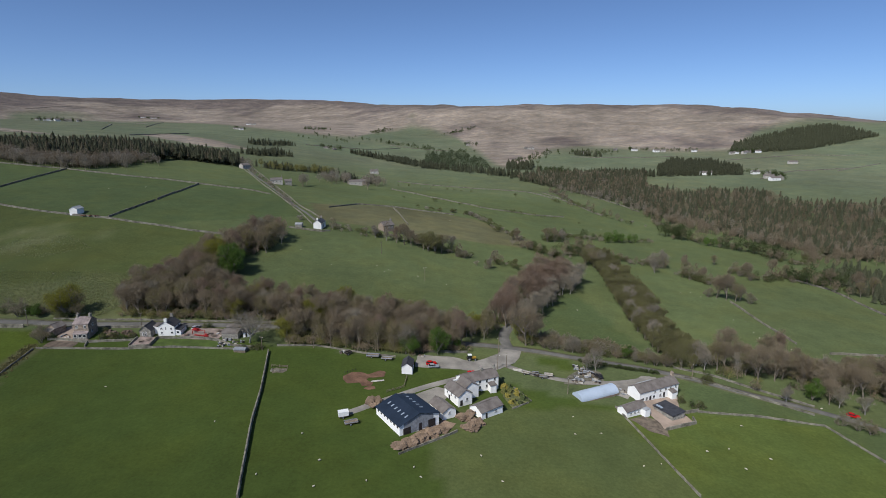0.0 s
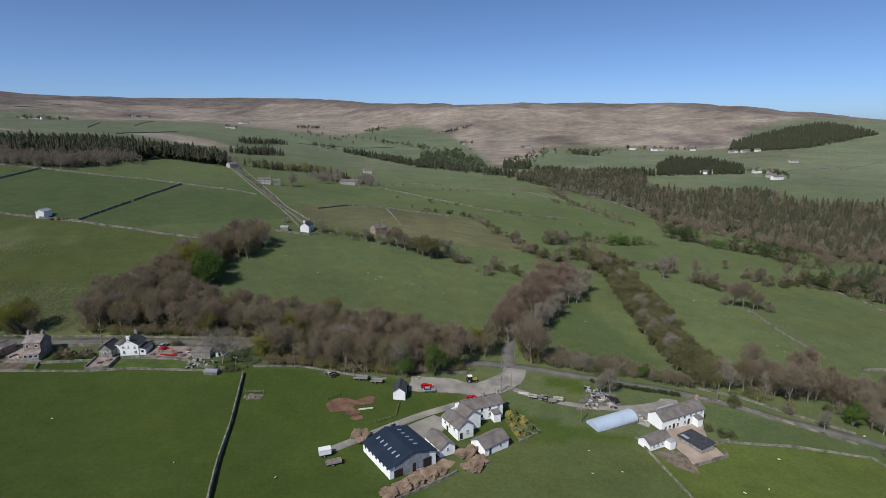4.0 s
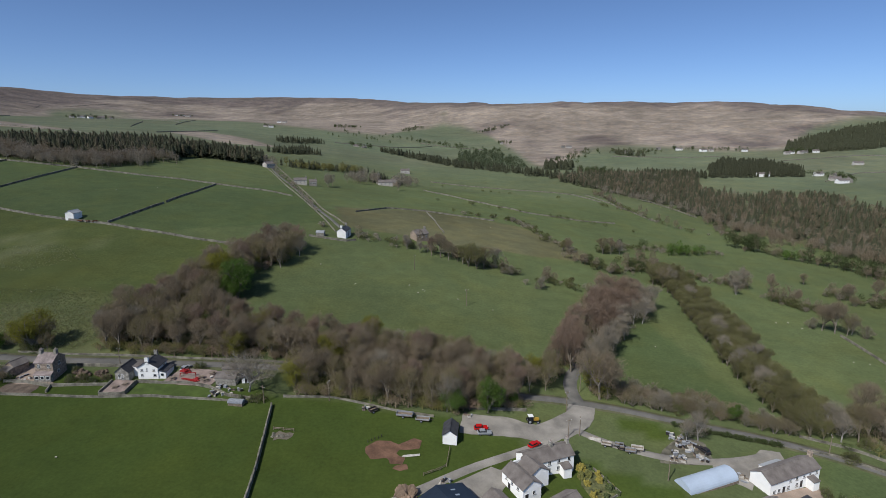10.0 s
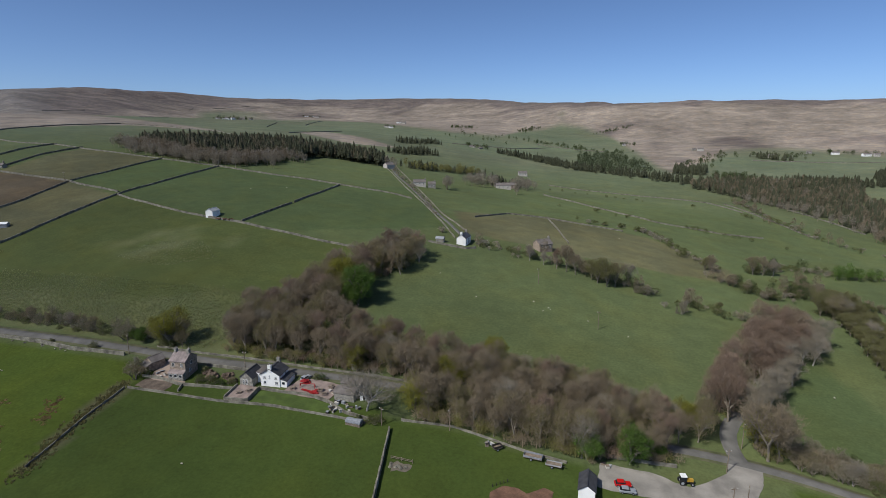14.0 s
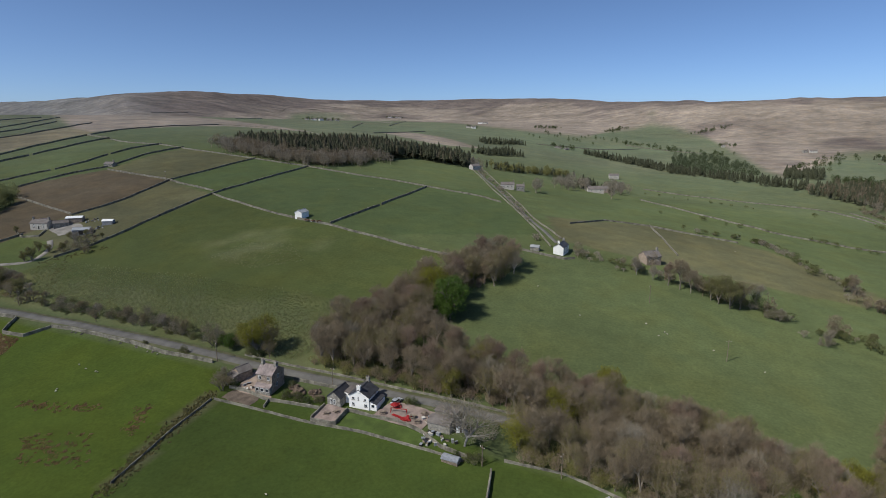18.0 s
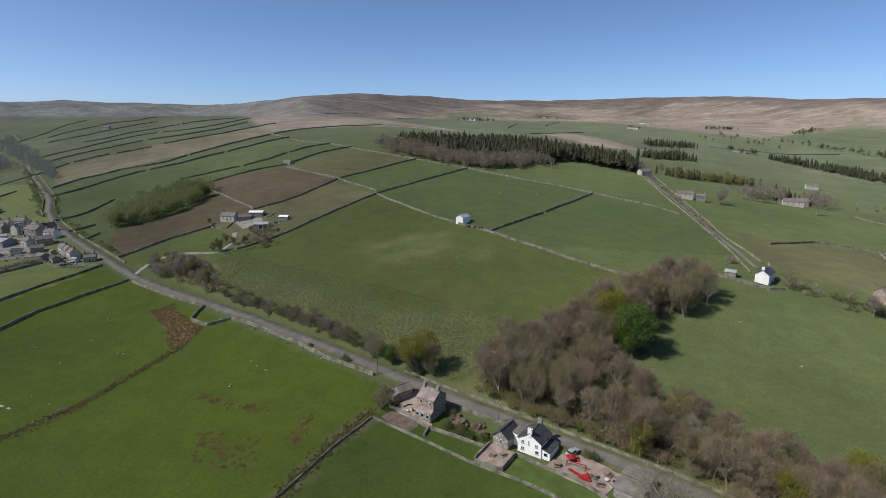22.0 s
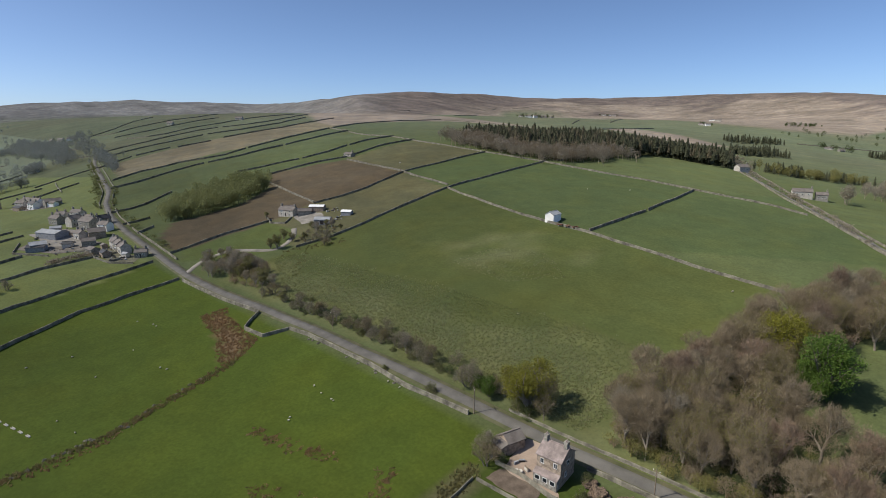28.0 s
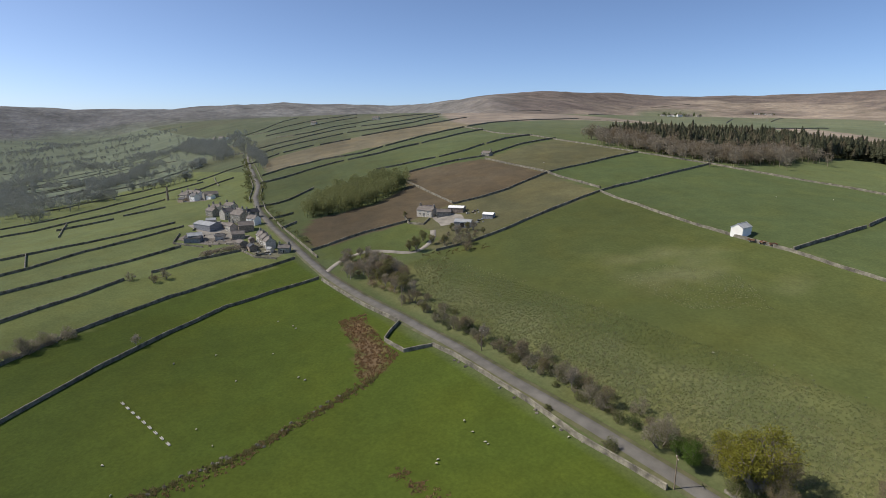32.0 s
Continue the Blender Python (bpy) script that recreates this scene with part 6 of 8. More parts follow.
def conifer_shape(rng, tall, width, rings, arms, bare=0.1):
    V, F = [], []
    for i in range(rings):
        z = tall * (bare + (0.97 - bare) * i / rings)
        r = width * (1 - i / rings) ** 0.6 + 0.12
        for k in range(arms):
            a = 6.283 * (k + rng.uniform(-0.3, 0.3)) / arms + i * 0.7
            rr = r * rng.uniform(0.75, 1.15)
            d, s = np.array([math.cos(a), math.sin(a), 0]), np.array([-math.sin(a), math.cos(a), 0])
            b = len(V)
            V += [np.array([0, 0, z + tall * (1 - bare) / rings * 1.6]), d * rr + s * rr * 0.5 + [0, 0, z - 0.2], d * rr - s * rr * 0.5 + [0, 0, z - 0.2]]
            F.append((b, b + 1, b + 2))
    b = len(V)
    V += [np.array(p) for p in ((0.18, 0, -0.5), (-0.1, 0.16, -0.5), (-0.1, -0.16, -0.5), (0, 0, tall))]
    F += [(b, b + 1, b + 3), (b + 1, b + 2, b + 3), (b + 2, b, b + 3)]
    return np.array(V), np.array(F)


def broad_shape(rng, tall, width, n, size):
    """A round-headed tree far off: a stem, limbs and loose clumps."""
    c = rng.normal(0, 1, (n, 3))
    c /= np.linalg.norm(c, axis=1, keepdims=True)
    c *= rng.uniform(0.45, 1.0, (n, 1)) * np.array([width, width, tall * 0.38])
    c[:, 2] += tall * 0.6
    a, b = rng.normal(0, 1, (n, 3)), rng.normal(0, 1, (n, 3))
    a /= np.linalg.norm(a, axis=1, keepdims=True)
    b = np.cross(a, b)
    b /= np.linalg.norm(b, axis=1, keepdims=True)
    s = size * rng.uniform(0.6, 1.3, (n, 1))
    V = np.stack([c - a * s, c + b * s * 0.6, c + a * s], 1).reshape(-1, 3)
    F = np.arange(3 * n).reshape(-1, 3)
    stem = np.array([(0.25, 0, -0.5), (-0.14, 0.22, -0.5), (-0.14, -0.22, -0.5), (0, 0, tall * 0.75)])
    k = len(V)
    return np.concatenate([V, stem]), np.concatenate([F, [(k, k + 1, k + 3), (k + 1, k + 2, k + 3), (k + 2, k, k + 3)]])


SHAPE_RNG = np.random.RandomState(77)
PINES = [conifer_shape(SHAPE_RNG, 10.5 + 1.1 * k, 2.5, 9, 6) for k in range(4)]
STEM_PINES = [conifer_shape(SHAPE_RNG, 12.5 + 1.2 * k, 2.4, 7, 6, 0.42) for k in range(4)]
HEADS = [broad_shape(SHAPE_RNG, 9.5 + k, 3.8, 230, 0.62) for k in range(4)]
LOWS = [broad_shape(SHAPE_RNG, 3.6, 2.4, 90, 0.5) for _ in range(3)]


def joined(name, shapes, places, lo, hi, mat, label, category):
    """Many far trees as one body of growth."""
    rng = np.random.RandomState(len(places))
    p = np.array(places, float)
    z = heights(p[:, 0], p[:, 1])
    Vs, Fs, k = [], [], 0
    for (x, y), zz in zip(p, z):
        v, f = shapes[rng.randint(len(shapes))]
        a, s = rng.uniform(0, 6.283), rng.uniform(lo, hi)
        c, q = math.cos(a) * s, math.sin(a) * s
        w = np.stack([v[:, 0] * c - v[:, 1] * q + x, v[:, 0] * q + v[:, 1] * c + y, v[:, 2] * s * rng.uniform(0.85, 1.15) + zz], 1)
        Vs.append(w)
        Fs.append(f + k)
        k += len(v)
    return tagged(new(name, mesh_of(name, np.concatenate(Vs), np.concatenate(Fs), mat)), label, category, kind="stuff")


def spots(corners, count, seed):
    rng = np.random.RandomState(seed)
    c = np.array(corners, float)
    out = np.zeros((0, 2))
    while len(out) < count:
        q = np.stack([rng.uniform(c[:, 0].min(), c[:, 0].max(), count), rng.uniform(c[:, 1].min(), c[:, 1].max(), count)], 1)
        out = np.concatenate([out, q[inside(q[:, 0], q[:, 1], corners)]])
    return out[:count]


def along(points, count, width, seed):
    rng = np.random.RandomState(seed)
    p = resample(points, 2.0)
    return p[rng.randint(0, len(p), count)] + rng.normal(0, width / 2.5, (count, 2))


PLANT = [(-486, 556), (-414, 532), (-372, 528), (-350, 528), (-342, 560), (-334, 610), (-336, 642), (-310, 666), (-279, 660), (-252, 666), (-250, 690), (-290, 745), (-430, 745), (-490, 620)]
FRONT = [(-322, 600), (-333, 640), (-310, 664), (-279, 659), (-250, 665)]
joined("conifer_plantation", PINES, spots(PLANT, 800, 1), 0.8, 1.25, NEEDLE, "dark conifer plantation on the hill", "plantation")
joined("conifer_plantation", STEM_PINES, np.concatenate([spots(PLANT, 560, 101), along(FRONT, 130, 9, 102)]), 0.8, 1.2, NEEDLE, "tall dark pines with bare lower stems", "plantation")
joined("larch_edge", STEM_PINES, np.concatenate([spots(PLANT, 480, 3), along(FRONT, 60, 10, 103)]), 0.75, 1.15, NEEDLE_BROWN, "brown larches among the plantation", "plantation")
joined("bare_edge", HEADS, spots([(-486, 534), (-414, 508), (-336, 500), (-321, 509), (-324, 600), (-340, 600), (-348, 532), (-372, 532), (-414, 536), (-482, 560)], 170, 105), 0.75, 1.25, TWIG, "brown bare trees along the plantation's edge", "woodland")
joined("bare_edge", HEADS, np.concatenate([along([(-486, 545), (-470, 530), (-414, 509), (-372, 503), (-330, 503), (-320, 530), (-322, 590)], 230, 20, 4), spots([(-486, 534), (-414, 507), (-336, 499), (-321, 508), (-324, 600), (-340, 600), (-348, 530), (-372, 530), (-414, 534), (-482, 558)], 130, 104)]), 0.7, 1.2, TWIG_GREY, "bare trees along the plantation's edge", "woodland")
PL2 = [(-487, 247), (-459, 244), (-453, 261), (-450, 287), (-466, 321), (-490, 336), (-512, 322), (-520, 289)]
joined("young_plantation", HEADS, np.concatenate([spots(PL2, 210, 5), along([(-460, 247), (-454, 262), (-452, 287), (-468, 320)], 50, 4, 205)]), 0.75, 1.1, leaf_material("young_grey_green_leaves", (0.235, 0.25, 0.11), 0.5), "young grey-green plantation between fields", "plantation")
RW = [(124, 890), (184, 800), (222, 733), (244, 656), (250, 603), (278, 590), (300, 482), (330, 440), (430, 440), (640, 570), (600, 690), (457, 702), (459, 795), (408, 805), (346, 784), (317, 836), (348, 955), (373, 1000), (278, 990), (191, 978), (128, 926)]
joined("valley_wood", PINES, spots(RW, 1900, 6), 0.7, 1.1, NEEDLE, "dark wood in the side valley", "woodland")
joined("valley_larches", STEM_PINES, spots(RW, 900, 7), 0.6, 1.0, NEEDLE_BROWN, "brown larches in the side valley", "woodland")
joined("valley_bare_wood", HEADS, np.concatenate([spots(RW, 760, 8), along([(240, 640), (255, 590), (285, 500), (310, 450), (420, 430)], 130, 26, 9)]), 0.7, 1.15, TWIG, "bare trees in the side valley", "woodland")
joined("valley_grey_wood", HEADS, np.concatenate([spots(RW, 260, 201), along([(160, 840), (225, 725), (246, 640), (262, 590), (300, 480), (420, 425)], 120, 18, 202)]), 0.6, 1.0, TWIG_GREY, "pale bare trees along the wood's edge", "woodland")
joined("far_wood", PINES, np.concatenate([spots([(399, 970), (537, 981), (572, 1058), (565, 1157), (494, 1191), (410, 1060)], 900, 107), along([(278, 990), (348, 975), (399, 985)], 160, 20, 203)]), 0.7, 1.05, NEEDLE, "dark wood across the side valley", "woodland")
joined("moor_plantation", PINES, spots([(700, 1345), (784, 1495), (940, 1611), (1073, 1683), (1200, 1725), (1180, 1500), (906, 1365), (743, 1335)], 2100, 12), 0.8, 1.2, NEEDLE, "dark plantation on the far moor edge", "plantation")
joined("dale_strip_wood", PINES, along([(-205, 1268), (-106, 1186), (-24, 1078), (45, 1012), (94, 977), (124, 930)], 420, 26, 108), 0.7, 1.1, NEEDLE, "dark strip of trees in the dale", "woodland")
joined("dale_green_wood", HEADS, spots([(-35, 1092), (-41, 1350), (29, 1420), (90, 1183), (92, 1038), (26, 1024)], 330, 111), 0.8, 1.2, leaf_material("dull_green_spring_leaves", (0.12, 0.145, 0.075), 0.35), "dull green young wood in the dale bottom", "woodland")
joined("dale_clumps", PINES, np.concatenate([spots([(121, 1045), (165, 1035), (185, 1110), (130, 1120)], 130, 109), along([(-395, 1160), (-348, 1250)], 70, 26, 110), along([(-316, 905), (-289, 985)], 110, 20, 112), along([(326, 1362), (340, 1330), (375, 1300)], 50, 24, 113)]), 0.7, 1.15, NEEDLE, "dark clumps of conifers across the dale", "woodland")
joined("far_copse", HEADS, np.concatenate([along([(193, 1030), (215, 960)], 60, 30, 13), along([(-490, 1990), (-430, 2080)], 40, 30, 14), along([(-256, 2030), (-227, 2330)], 50, 30, 15), along([(5, 2060), (111, 2160)], 40, 26, 16), along([(330, 1380), (370, 1340), (420, 1400)], 30, 30, 17), along([(100, 1640), (60, 1660)], 12, 14, 18), along([(-300, 1320), (-240, 1300)], 16, 12, 114),
                                along([(-1140, 1550), (-1050, 1590)], 26, 22, 115), along([(-1560, 2880), (-1470, 2890)], 20, 22, 116), along([(640, 1390), (480, 1450)], 30, 16, 117), along([(690, 1330), (780, 1350)], 30, 14, 118), along([(-640, 1710), (-600, 1690)], 10, 12, 119), along([(560, 1000), (580, 930)], 22, 16, 125),
                                along([(-200, 1700), (-100, 1620), (60, 1400)], 70, 40, 126), along([(160, 1140), (280, 1420)], 40, 40, 127), spots([(-420, 1480), (-200, 1480), (-180, 1750), (-420, 1800)], 26, 128)]), 0.7, 1.15, DEEP, "far trees along the dale", "woodland")
joined("lane_shelterbelt", HEADS, along([(-228, 712), (-207, 770), (-172, 826)], 90, 18, 129), 0.6, 1.0, BUD, "olive and brown shelterbelt behind the hill lane", "woodland")
joined("lane_shelterbelt", PINES, along([(-232, 705), (-207, 770), (-165, 826)], 60, 14, 130), 0.55, 0.85, NEEDLE, "dark shelterbelt behind the hill lane", "woodland")
joined("bare_copse", HEADS, np.concatenate([spots([(-145, 640), (-120, 645), (-116, 690), (-128, 740), (-150, 700)], 26, 19), spots([(-102, 690), (-84, 690), (-78, 760), (-104, 770)], 22, 120), along([(-87, 619), (-86, 624)], 2, 3, 121), along([(-152, 590), (-148, 570)], 4, 6, 20)]), 0.9, 1.3, TWIG_GREY, "bare grey trees round a far house", "woodland")
joined("dark_copse", PINES, along([(-128, 690), (-118, 730), (-96, 720)], 22, 10, 122), 0.7, 1.1, NEEDLE, "dark conifers round a far house", "woodland")
joined("lane_end_copse", HEADS, along([(-236, 664), (-256, 690), (-262, 720)], 14, 12, 22), 0.7, 1.0, TWIG_GREY, "bare trees at the lane's top", "woodland")
# undergrowth of the near woods
BRAMBLES = [broad_shape(SHAPE_RNG, 3.0, 2.0, 330, 0.2) for _ in range(4)]
GILL = [(-141, 225.5), (-146, 236), (-138, 262), (-126, 306), (-104, 332), (-99, 322), (-104, 306), (-114, 284), (-114, 258), (-84, 243), (-84, 225)]
LANE_WOOD = [(-84, 225.5), (-66, 223.5), (-62, 206), (-15, 203.5), (10, 213), (6, 231), (-45, 239), (-84, 242)]


def off_road(q, gap):
    return np.array([p for p in q if not near_road(p[0], p[1], gap)])


for mat, seed, n, lab in ((TWIG, 301, 170, "brown twiggy undergrowth of the wood"), (BUD, 302, 150, "olive budding undergrowth of the wood"), (DEEP, 303, 46, "dark evergreen undergrowth of the wood"), (TWIG_RED, 304, 40, "reddish twiggy undergrowth of the wood")):
    q = np.concatenate([spots(GILL, n, seed), spots(LANE_WOOD, n, seed + 10), along([(-140, 227), (-110, 227), (-84, 227.5)], n // 5, 3, seed + 20), along([(-62, 207), (-40, 206), (-15, 205), (8, 212)], n // 5, 3, seed + 30),
                        along([(22, 236), (44, 274), (70, 320)], n // 6, 6, seed + 40), along([(34, 226), (60, 224), (92, 217)], n // 6, 4, seed + 50), along([(112, 212), (150, 208), (200, 195)], n // 6, 10, seed + 60), spots([(-370, 228), (-366, 240), (-345, 244), (-320, 238), (-310, 227), (-330, 223)], n // 7, seed + 70)])
    joined("undergrowth", BRAMBLES, off_road(q, 4.6), 0.6, 1.35, mat, lab, "undergrowth")
joined("lane_verge_scrub", LOWS, np.concatenate([along([(-560, 243), (-600, 253), (-640, 267)], 20, 3, 311), along([(-660, 260), (-760, 282), (-900, 312)], 60, 6, 312), along([(-560, 233), (-640, 252), (-740, 276)], 40, 4, 313), along([(-400, 226), (-470, 229), (-545, 240)], 16, 3, 314)]), 0.5, 1.0, GORSE, "olive scrub along the lane's verges", "hedge")
# hedges and bushes across the pastures
HEDGES = [
    [(-76, 371), (-38, 367), (-8, 354), (20, 342), (54, 334)],
    [(-25, 498), (27, 500), (54, 428), (69, 420)],
    [(80, 428), (114, 461), (182, 473)],
    [(159, 798), (156, 661), (181, 582), (209, 551)],
    [(237, 608), (223, 500), (241, 469), (271, 443), (265, 417)],
    [(98, 411), (115, 395), (143, 383), (158, 376)],
    [(163, 358), (172, 344), (187, 338)],
    [(206, 377), (216, 360), (256, 367), (261, 338)],
    [(275, 409), (320, 450), (382, 488)],
    [(60, 395), (82, 380), (96, 392), (115, 423)],
]
HEDGES += [
    [(-75, 772), (-44, 760), (60, 690), (130, 668), (150, 640)],
    [(-45, 560), (40, 560), (123, 543), (154, 522)],
]
joined("hedgerow", LOWS, np.concatenate([along(h, 44, 6, 30 + i) for i, h in enumerate(HEDGES[:10])] + [along(h, 16, 5, 45 + i) for i, h in enumerate(HEDGES[10:])]), 0.6, 1.3, GORSE, "straggling hedges and thorn bushes between pastures", "hedge")
joined("bare_hedgerow", LOWS, np.concatenate([along(h, 34, 8, 50 + i) for i, h in enumerate(HEDGES[:10])] + [along([(-96, 372), (-122, 436), (-175, 548), (-240, 668)], 50, 3, 60)]), 0.5, 1.2, TWIG_GREY, "bare straggling hedges between pastures", "hedge")
joined("hedge_trees", HEADS, np.concatenate([along(HEDGES[0], 16, 6, 92), along(HEDGES[3], 22, 12, 93), along(HEDGES[4], 50, 14, 94), along(HEDGES[5], 14, 8, 95), along(HEDGES[6], 8, 6, 96), along(HEDGES[7], 22, 10, 97), along(HEDGES[8], 60, 36, 98), along(HEDGES[9], 20, 10, 99)]), 0.45, 0.85, TWIG, "brown bare trees along the hedges", "woodland")
joined("hedge_trees", HEADS, np.concatenate([along([(-22, 362), (-10, 354), (2, 349)], 9, 5, 100), along(HEDGES[2], 20, 6, 101), along(HEDGES[4], 26, 10, 102), along(HEDGES[9], 12, 10, 103), along(HEDGES[7], 10, 8, 104), along([(-5, 352), (20, 342)], 3, 3, 105)]), 0.45, 0.75, DEEP, "dark green trees along the hedges", "woodland")
joined("hedge_trees", HEADS, np.concatenate([along([(212, 514), (218, 500), (226, 486)], 16, 8, 321), along([(243, 459), (262, 440), (280, 420)], 14, 8, 322), along([(236, 358), (258, 360), (280, 352)], 12, 8, 323)]), 0.9, 1.3, DEEP, "dark rounded trees at the valley wood's edge", "woodland")
joined("hedge_trees", HEADS, np.concatenate([along([(231, 470), (236, 466)], 4, 4, 324), along([(124, 446), (150, 458), (171, 466)], 12, 4, 325)]), 0.6, 0.9, SPRING, "fresh green trees along a field hedge", "woodland")
joined("field_edge_conifers", PINES, spots([(272, 322), (258, 345), (262, 366), (300, 395), (345, 380), (350, 320)], 130, 106), 0.6, 0.95, NEEDLE, "green conifers at the pasture's edge", "woodland")
joined("farm_hedge", LOWS, along([(57, 211), (66, 209.5), (75, 207.6), (87, 205.8)], 120, 0.8, 62), 0.36, 0.46, DEEP, "clipped hedge beside the lane", "hedge")
# the wide valley
rng_v = np.random.RandomState(9)
VAL = [(-640, -60), (-640, 30), (-860, 140), (-1000, 240), (-1330, 380), (-2600, 420), (-3900, 400), (-4200, -900), (-1600, -500)]
q = spots(VAL, 900, 70)
q = q[rng_v.uniform(0, 1, len(q)) < np.clip(900 / np.hypot(q[:, 0] + 300, q[:, 1]), 0.15, 1) + 0.3]
# twig colour lightened and greyed to carry the valley's haze
HAZED_TWIG = leaf_material("haze_paled_twigs", (0.25, 0.268, 0.245), 0.35)
VALLEY_HEDGES = [[(-1150, 20), (-1165, 80), (-1075, 140), (-966, 248)], [(-1300, 10), (-1460, 50), (-1700, 150)], [(-1115, 249), (-1400, 200), (-1640, 140), (-2100, 110)], [(-965, 306), (-1180, 344), (-1500, 360)], [(-1630, 141), (-1500, 300), (-1700, 380)], [(-880, 330), (-1000, 340), (-1150, 372), (-1330, 404), (-1500, 440)], [(-2280, -75), (-2330, 10), (-2500, 200), (-2600, 330)], [(-2700, -110), (-3100, 55), (-3180, 280)], [(-900, 130), (-1050, 180), (-1300, 230)], [(-1900, -150), (-1950, 60), (-2050, 300)], [(-760, 110), (-900, 60), (-1150, 30)]]
joined("valley_trees", HEADS, np.concatenate([q] + [along(h, 110, 24, 71 + i) for i, h in enumerate(VALLEY_HEDGES)] + [along([(-740, 296), (-1000, 352)], 60, 8, 73), along([(-843, 50), (-709, 89)], 44, 14, 131), along([(-832, 112), (-783, 150)], 40, 12, 132), along([(-1165, 130), (-899, 153)], 60, 26, 133), along([(-846, 171), (-827, 205)], 26, 12, 134), along([(-833, 212), (-832, 231)], 14, 10, 135), along([(-960, 262), (-1030, 280)], 40, 16, 136)]), 0.7, 1.3, HAZED_TWIG, "scattered bare trees across the valley floor, tinted with haze", "woodland")
joined("valley_copses", HEADS, np.concatenate([spots([(-965, 300), (-1242, 312), (-1513, 314), (-1795, 384), (-1338, 384)], 420, 112), along([(-1763, 240), (-1474, 297)], 90, 40, 137), along([(-3545, -67), (-3167, 141)], 160, 90, 138), along([(-1300, 10), (-1460, 50), (-2300, 0)], 240, 60, 74), along([(-1700, -200), (-2600, -100), (-3400, 100)], 260, 120, 75), along([(-820, 30), (-1000, 60)], 30, 20, 76), along([(-2731, -112), (-3117, 55), (-3182, 279), (-2500, 412)], 260, 90, 77)]), 0.8, 1.3, HAZED_TWIG, "bare copses on the valley floor, tinted with haze", "woodland")
joined("hamlet_hedge", LOWS, np.concatenate([along([(-431, 174), (-432, 183), (-432, 192)], 26, 2.4, 120), along([(-338, 97), (-350, 112)], 16, 3, 121)]), 0.6, 1.1, TWIG_GREY, "bare hedge bushes below the hamlet", "hedge")
for pts in ([(-293.3, 99.2), (-272, 79.6), (-250, 60)], [(-335.7, 95.6), (-318, 77), (-300, 58)], [(-378.1, 92.1), (-362, 74), (-346, 56)], [(-416.7, 88.9), (-404, 68), (-392, 50)], [(-452.6, 85.8), (-442, 66), (-432, 48)]):
    field_wall(pts)
for k in range(5, 14):
    x0 = -560 - 62 * k
    j = rng_v.uniform(-25, 25, 4)
    field_wall([(x0 + j[0], -40 + j[1]), (x0 - 55 + j[2], 70), (x0 - 150 - 14 * k, 190 + 8 * k + j[3])] if k % 3 else [(x0, 20 + j[0]), (x0 - 260, 40), (x0 - 420, 90 + j[1])], 1.2, 0.5, step=6.0)

# ---- vehicles, beasts and clutter ----


def wheel(parent, x, y, r, w):
    bm = bmesh.new()
    bmesh.ops.create_cone(bm, cap_ends=True, segments=14, radius1=r, radius2=r, depth=w, matrix=pose(x, y, r, 90, 0, 0))
    t = part("wheel", bm, RUBBER, parent)
    bm = bmesh.new()
    bmesh.ops.create_cone(bm, cap_ends=True, segments=10, radius1=r * 0.55, radius2=r * 0.55, depth=w + 0.03, matrix=pose(x, y, r, 90, 0, 0))
    part("rim", bm, CAR_SILVER, t)


def car(x, y, angle, paint, label, tall=1.45, long=4.1):
    c = root("car", x, y, angle, label, "car", "parked cars", ground_at(x, y) + 0.14)
    a, b = -long / 2, long / 2
    body = prism([(a, 0.35), (b, 0.35), (b, 0.72), (b - 0.25, 0.86), (b - 1.1, 0.92), (a + 0.5, 0.95), (a, 0.85)], -0.84, 0.84, "y")
    bmesh.ops.bevel(body, geom=list(body.edges), offset=0.06, segments=1, affect="EDGES")
    part("body", body, paint, c)
    part("cabin_glass", prism([(b - 1.35, 0.9), (b - 1.85, tall - 0.08), (a + 0.75, tall - 0.08), (a + 0.25, 0.93)], -0.7, 0.7, "y"), GLASS, c)
    part("roof", prism([(b - 1.8, tall - 0.1), (b - 2.0, tall), (a + 0.8, tall), (a + 0.6, tall - 0.1)], -0.72, 0.72, "y"), paint, c)
    for u in (a + 0.75, b - 0.8):
        for v in (-0.76, 0.76):
            wheel(c, u, v, 0.31, 0.2)
    for v in (-0.6, 0.6):
        part("headlight", boxes((b - 0.06, b + 0.01, v - 0.16, v + 0.16, 0.6, 0.74)), PAINT_WHITE, c)
    return c


car(-4.6, 196.6, 8, CAR_RED, "red hatchback on the gravel forecourt")
car(-3.6, 194.4, 5, CAR_SILVER, "silver estate car on the gravel forecourt")
car(10.6, 191.2, 42, CAR_RED, "red car parked behind the farmhouse")
car(61.2, 198.4, 118, PAINT_DARK, "black car beside the scrap heap")
car(150.7, 181.5, -30, CAR_RED, "red car parked beside the lane")
car(-104.4, 217.0, 80, CAR_SILVER, "silver car beside the white cottage")
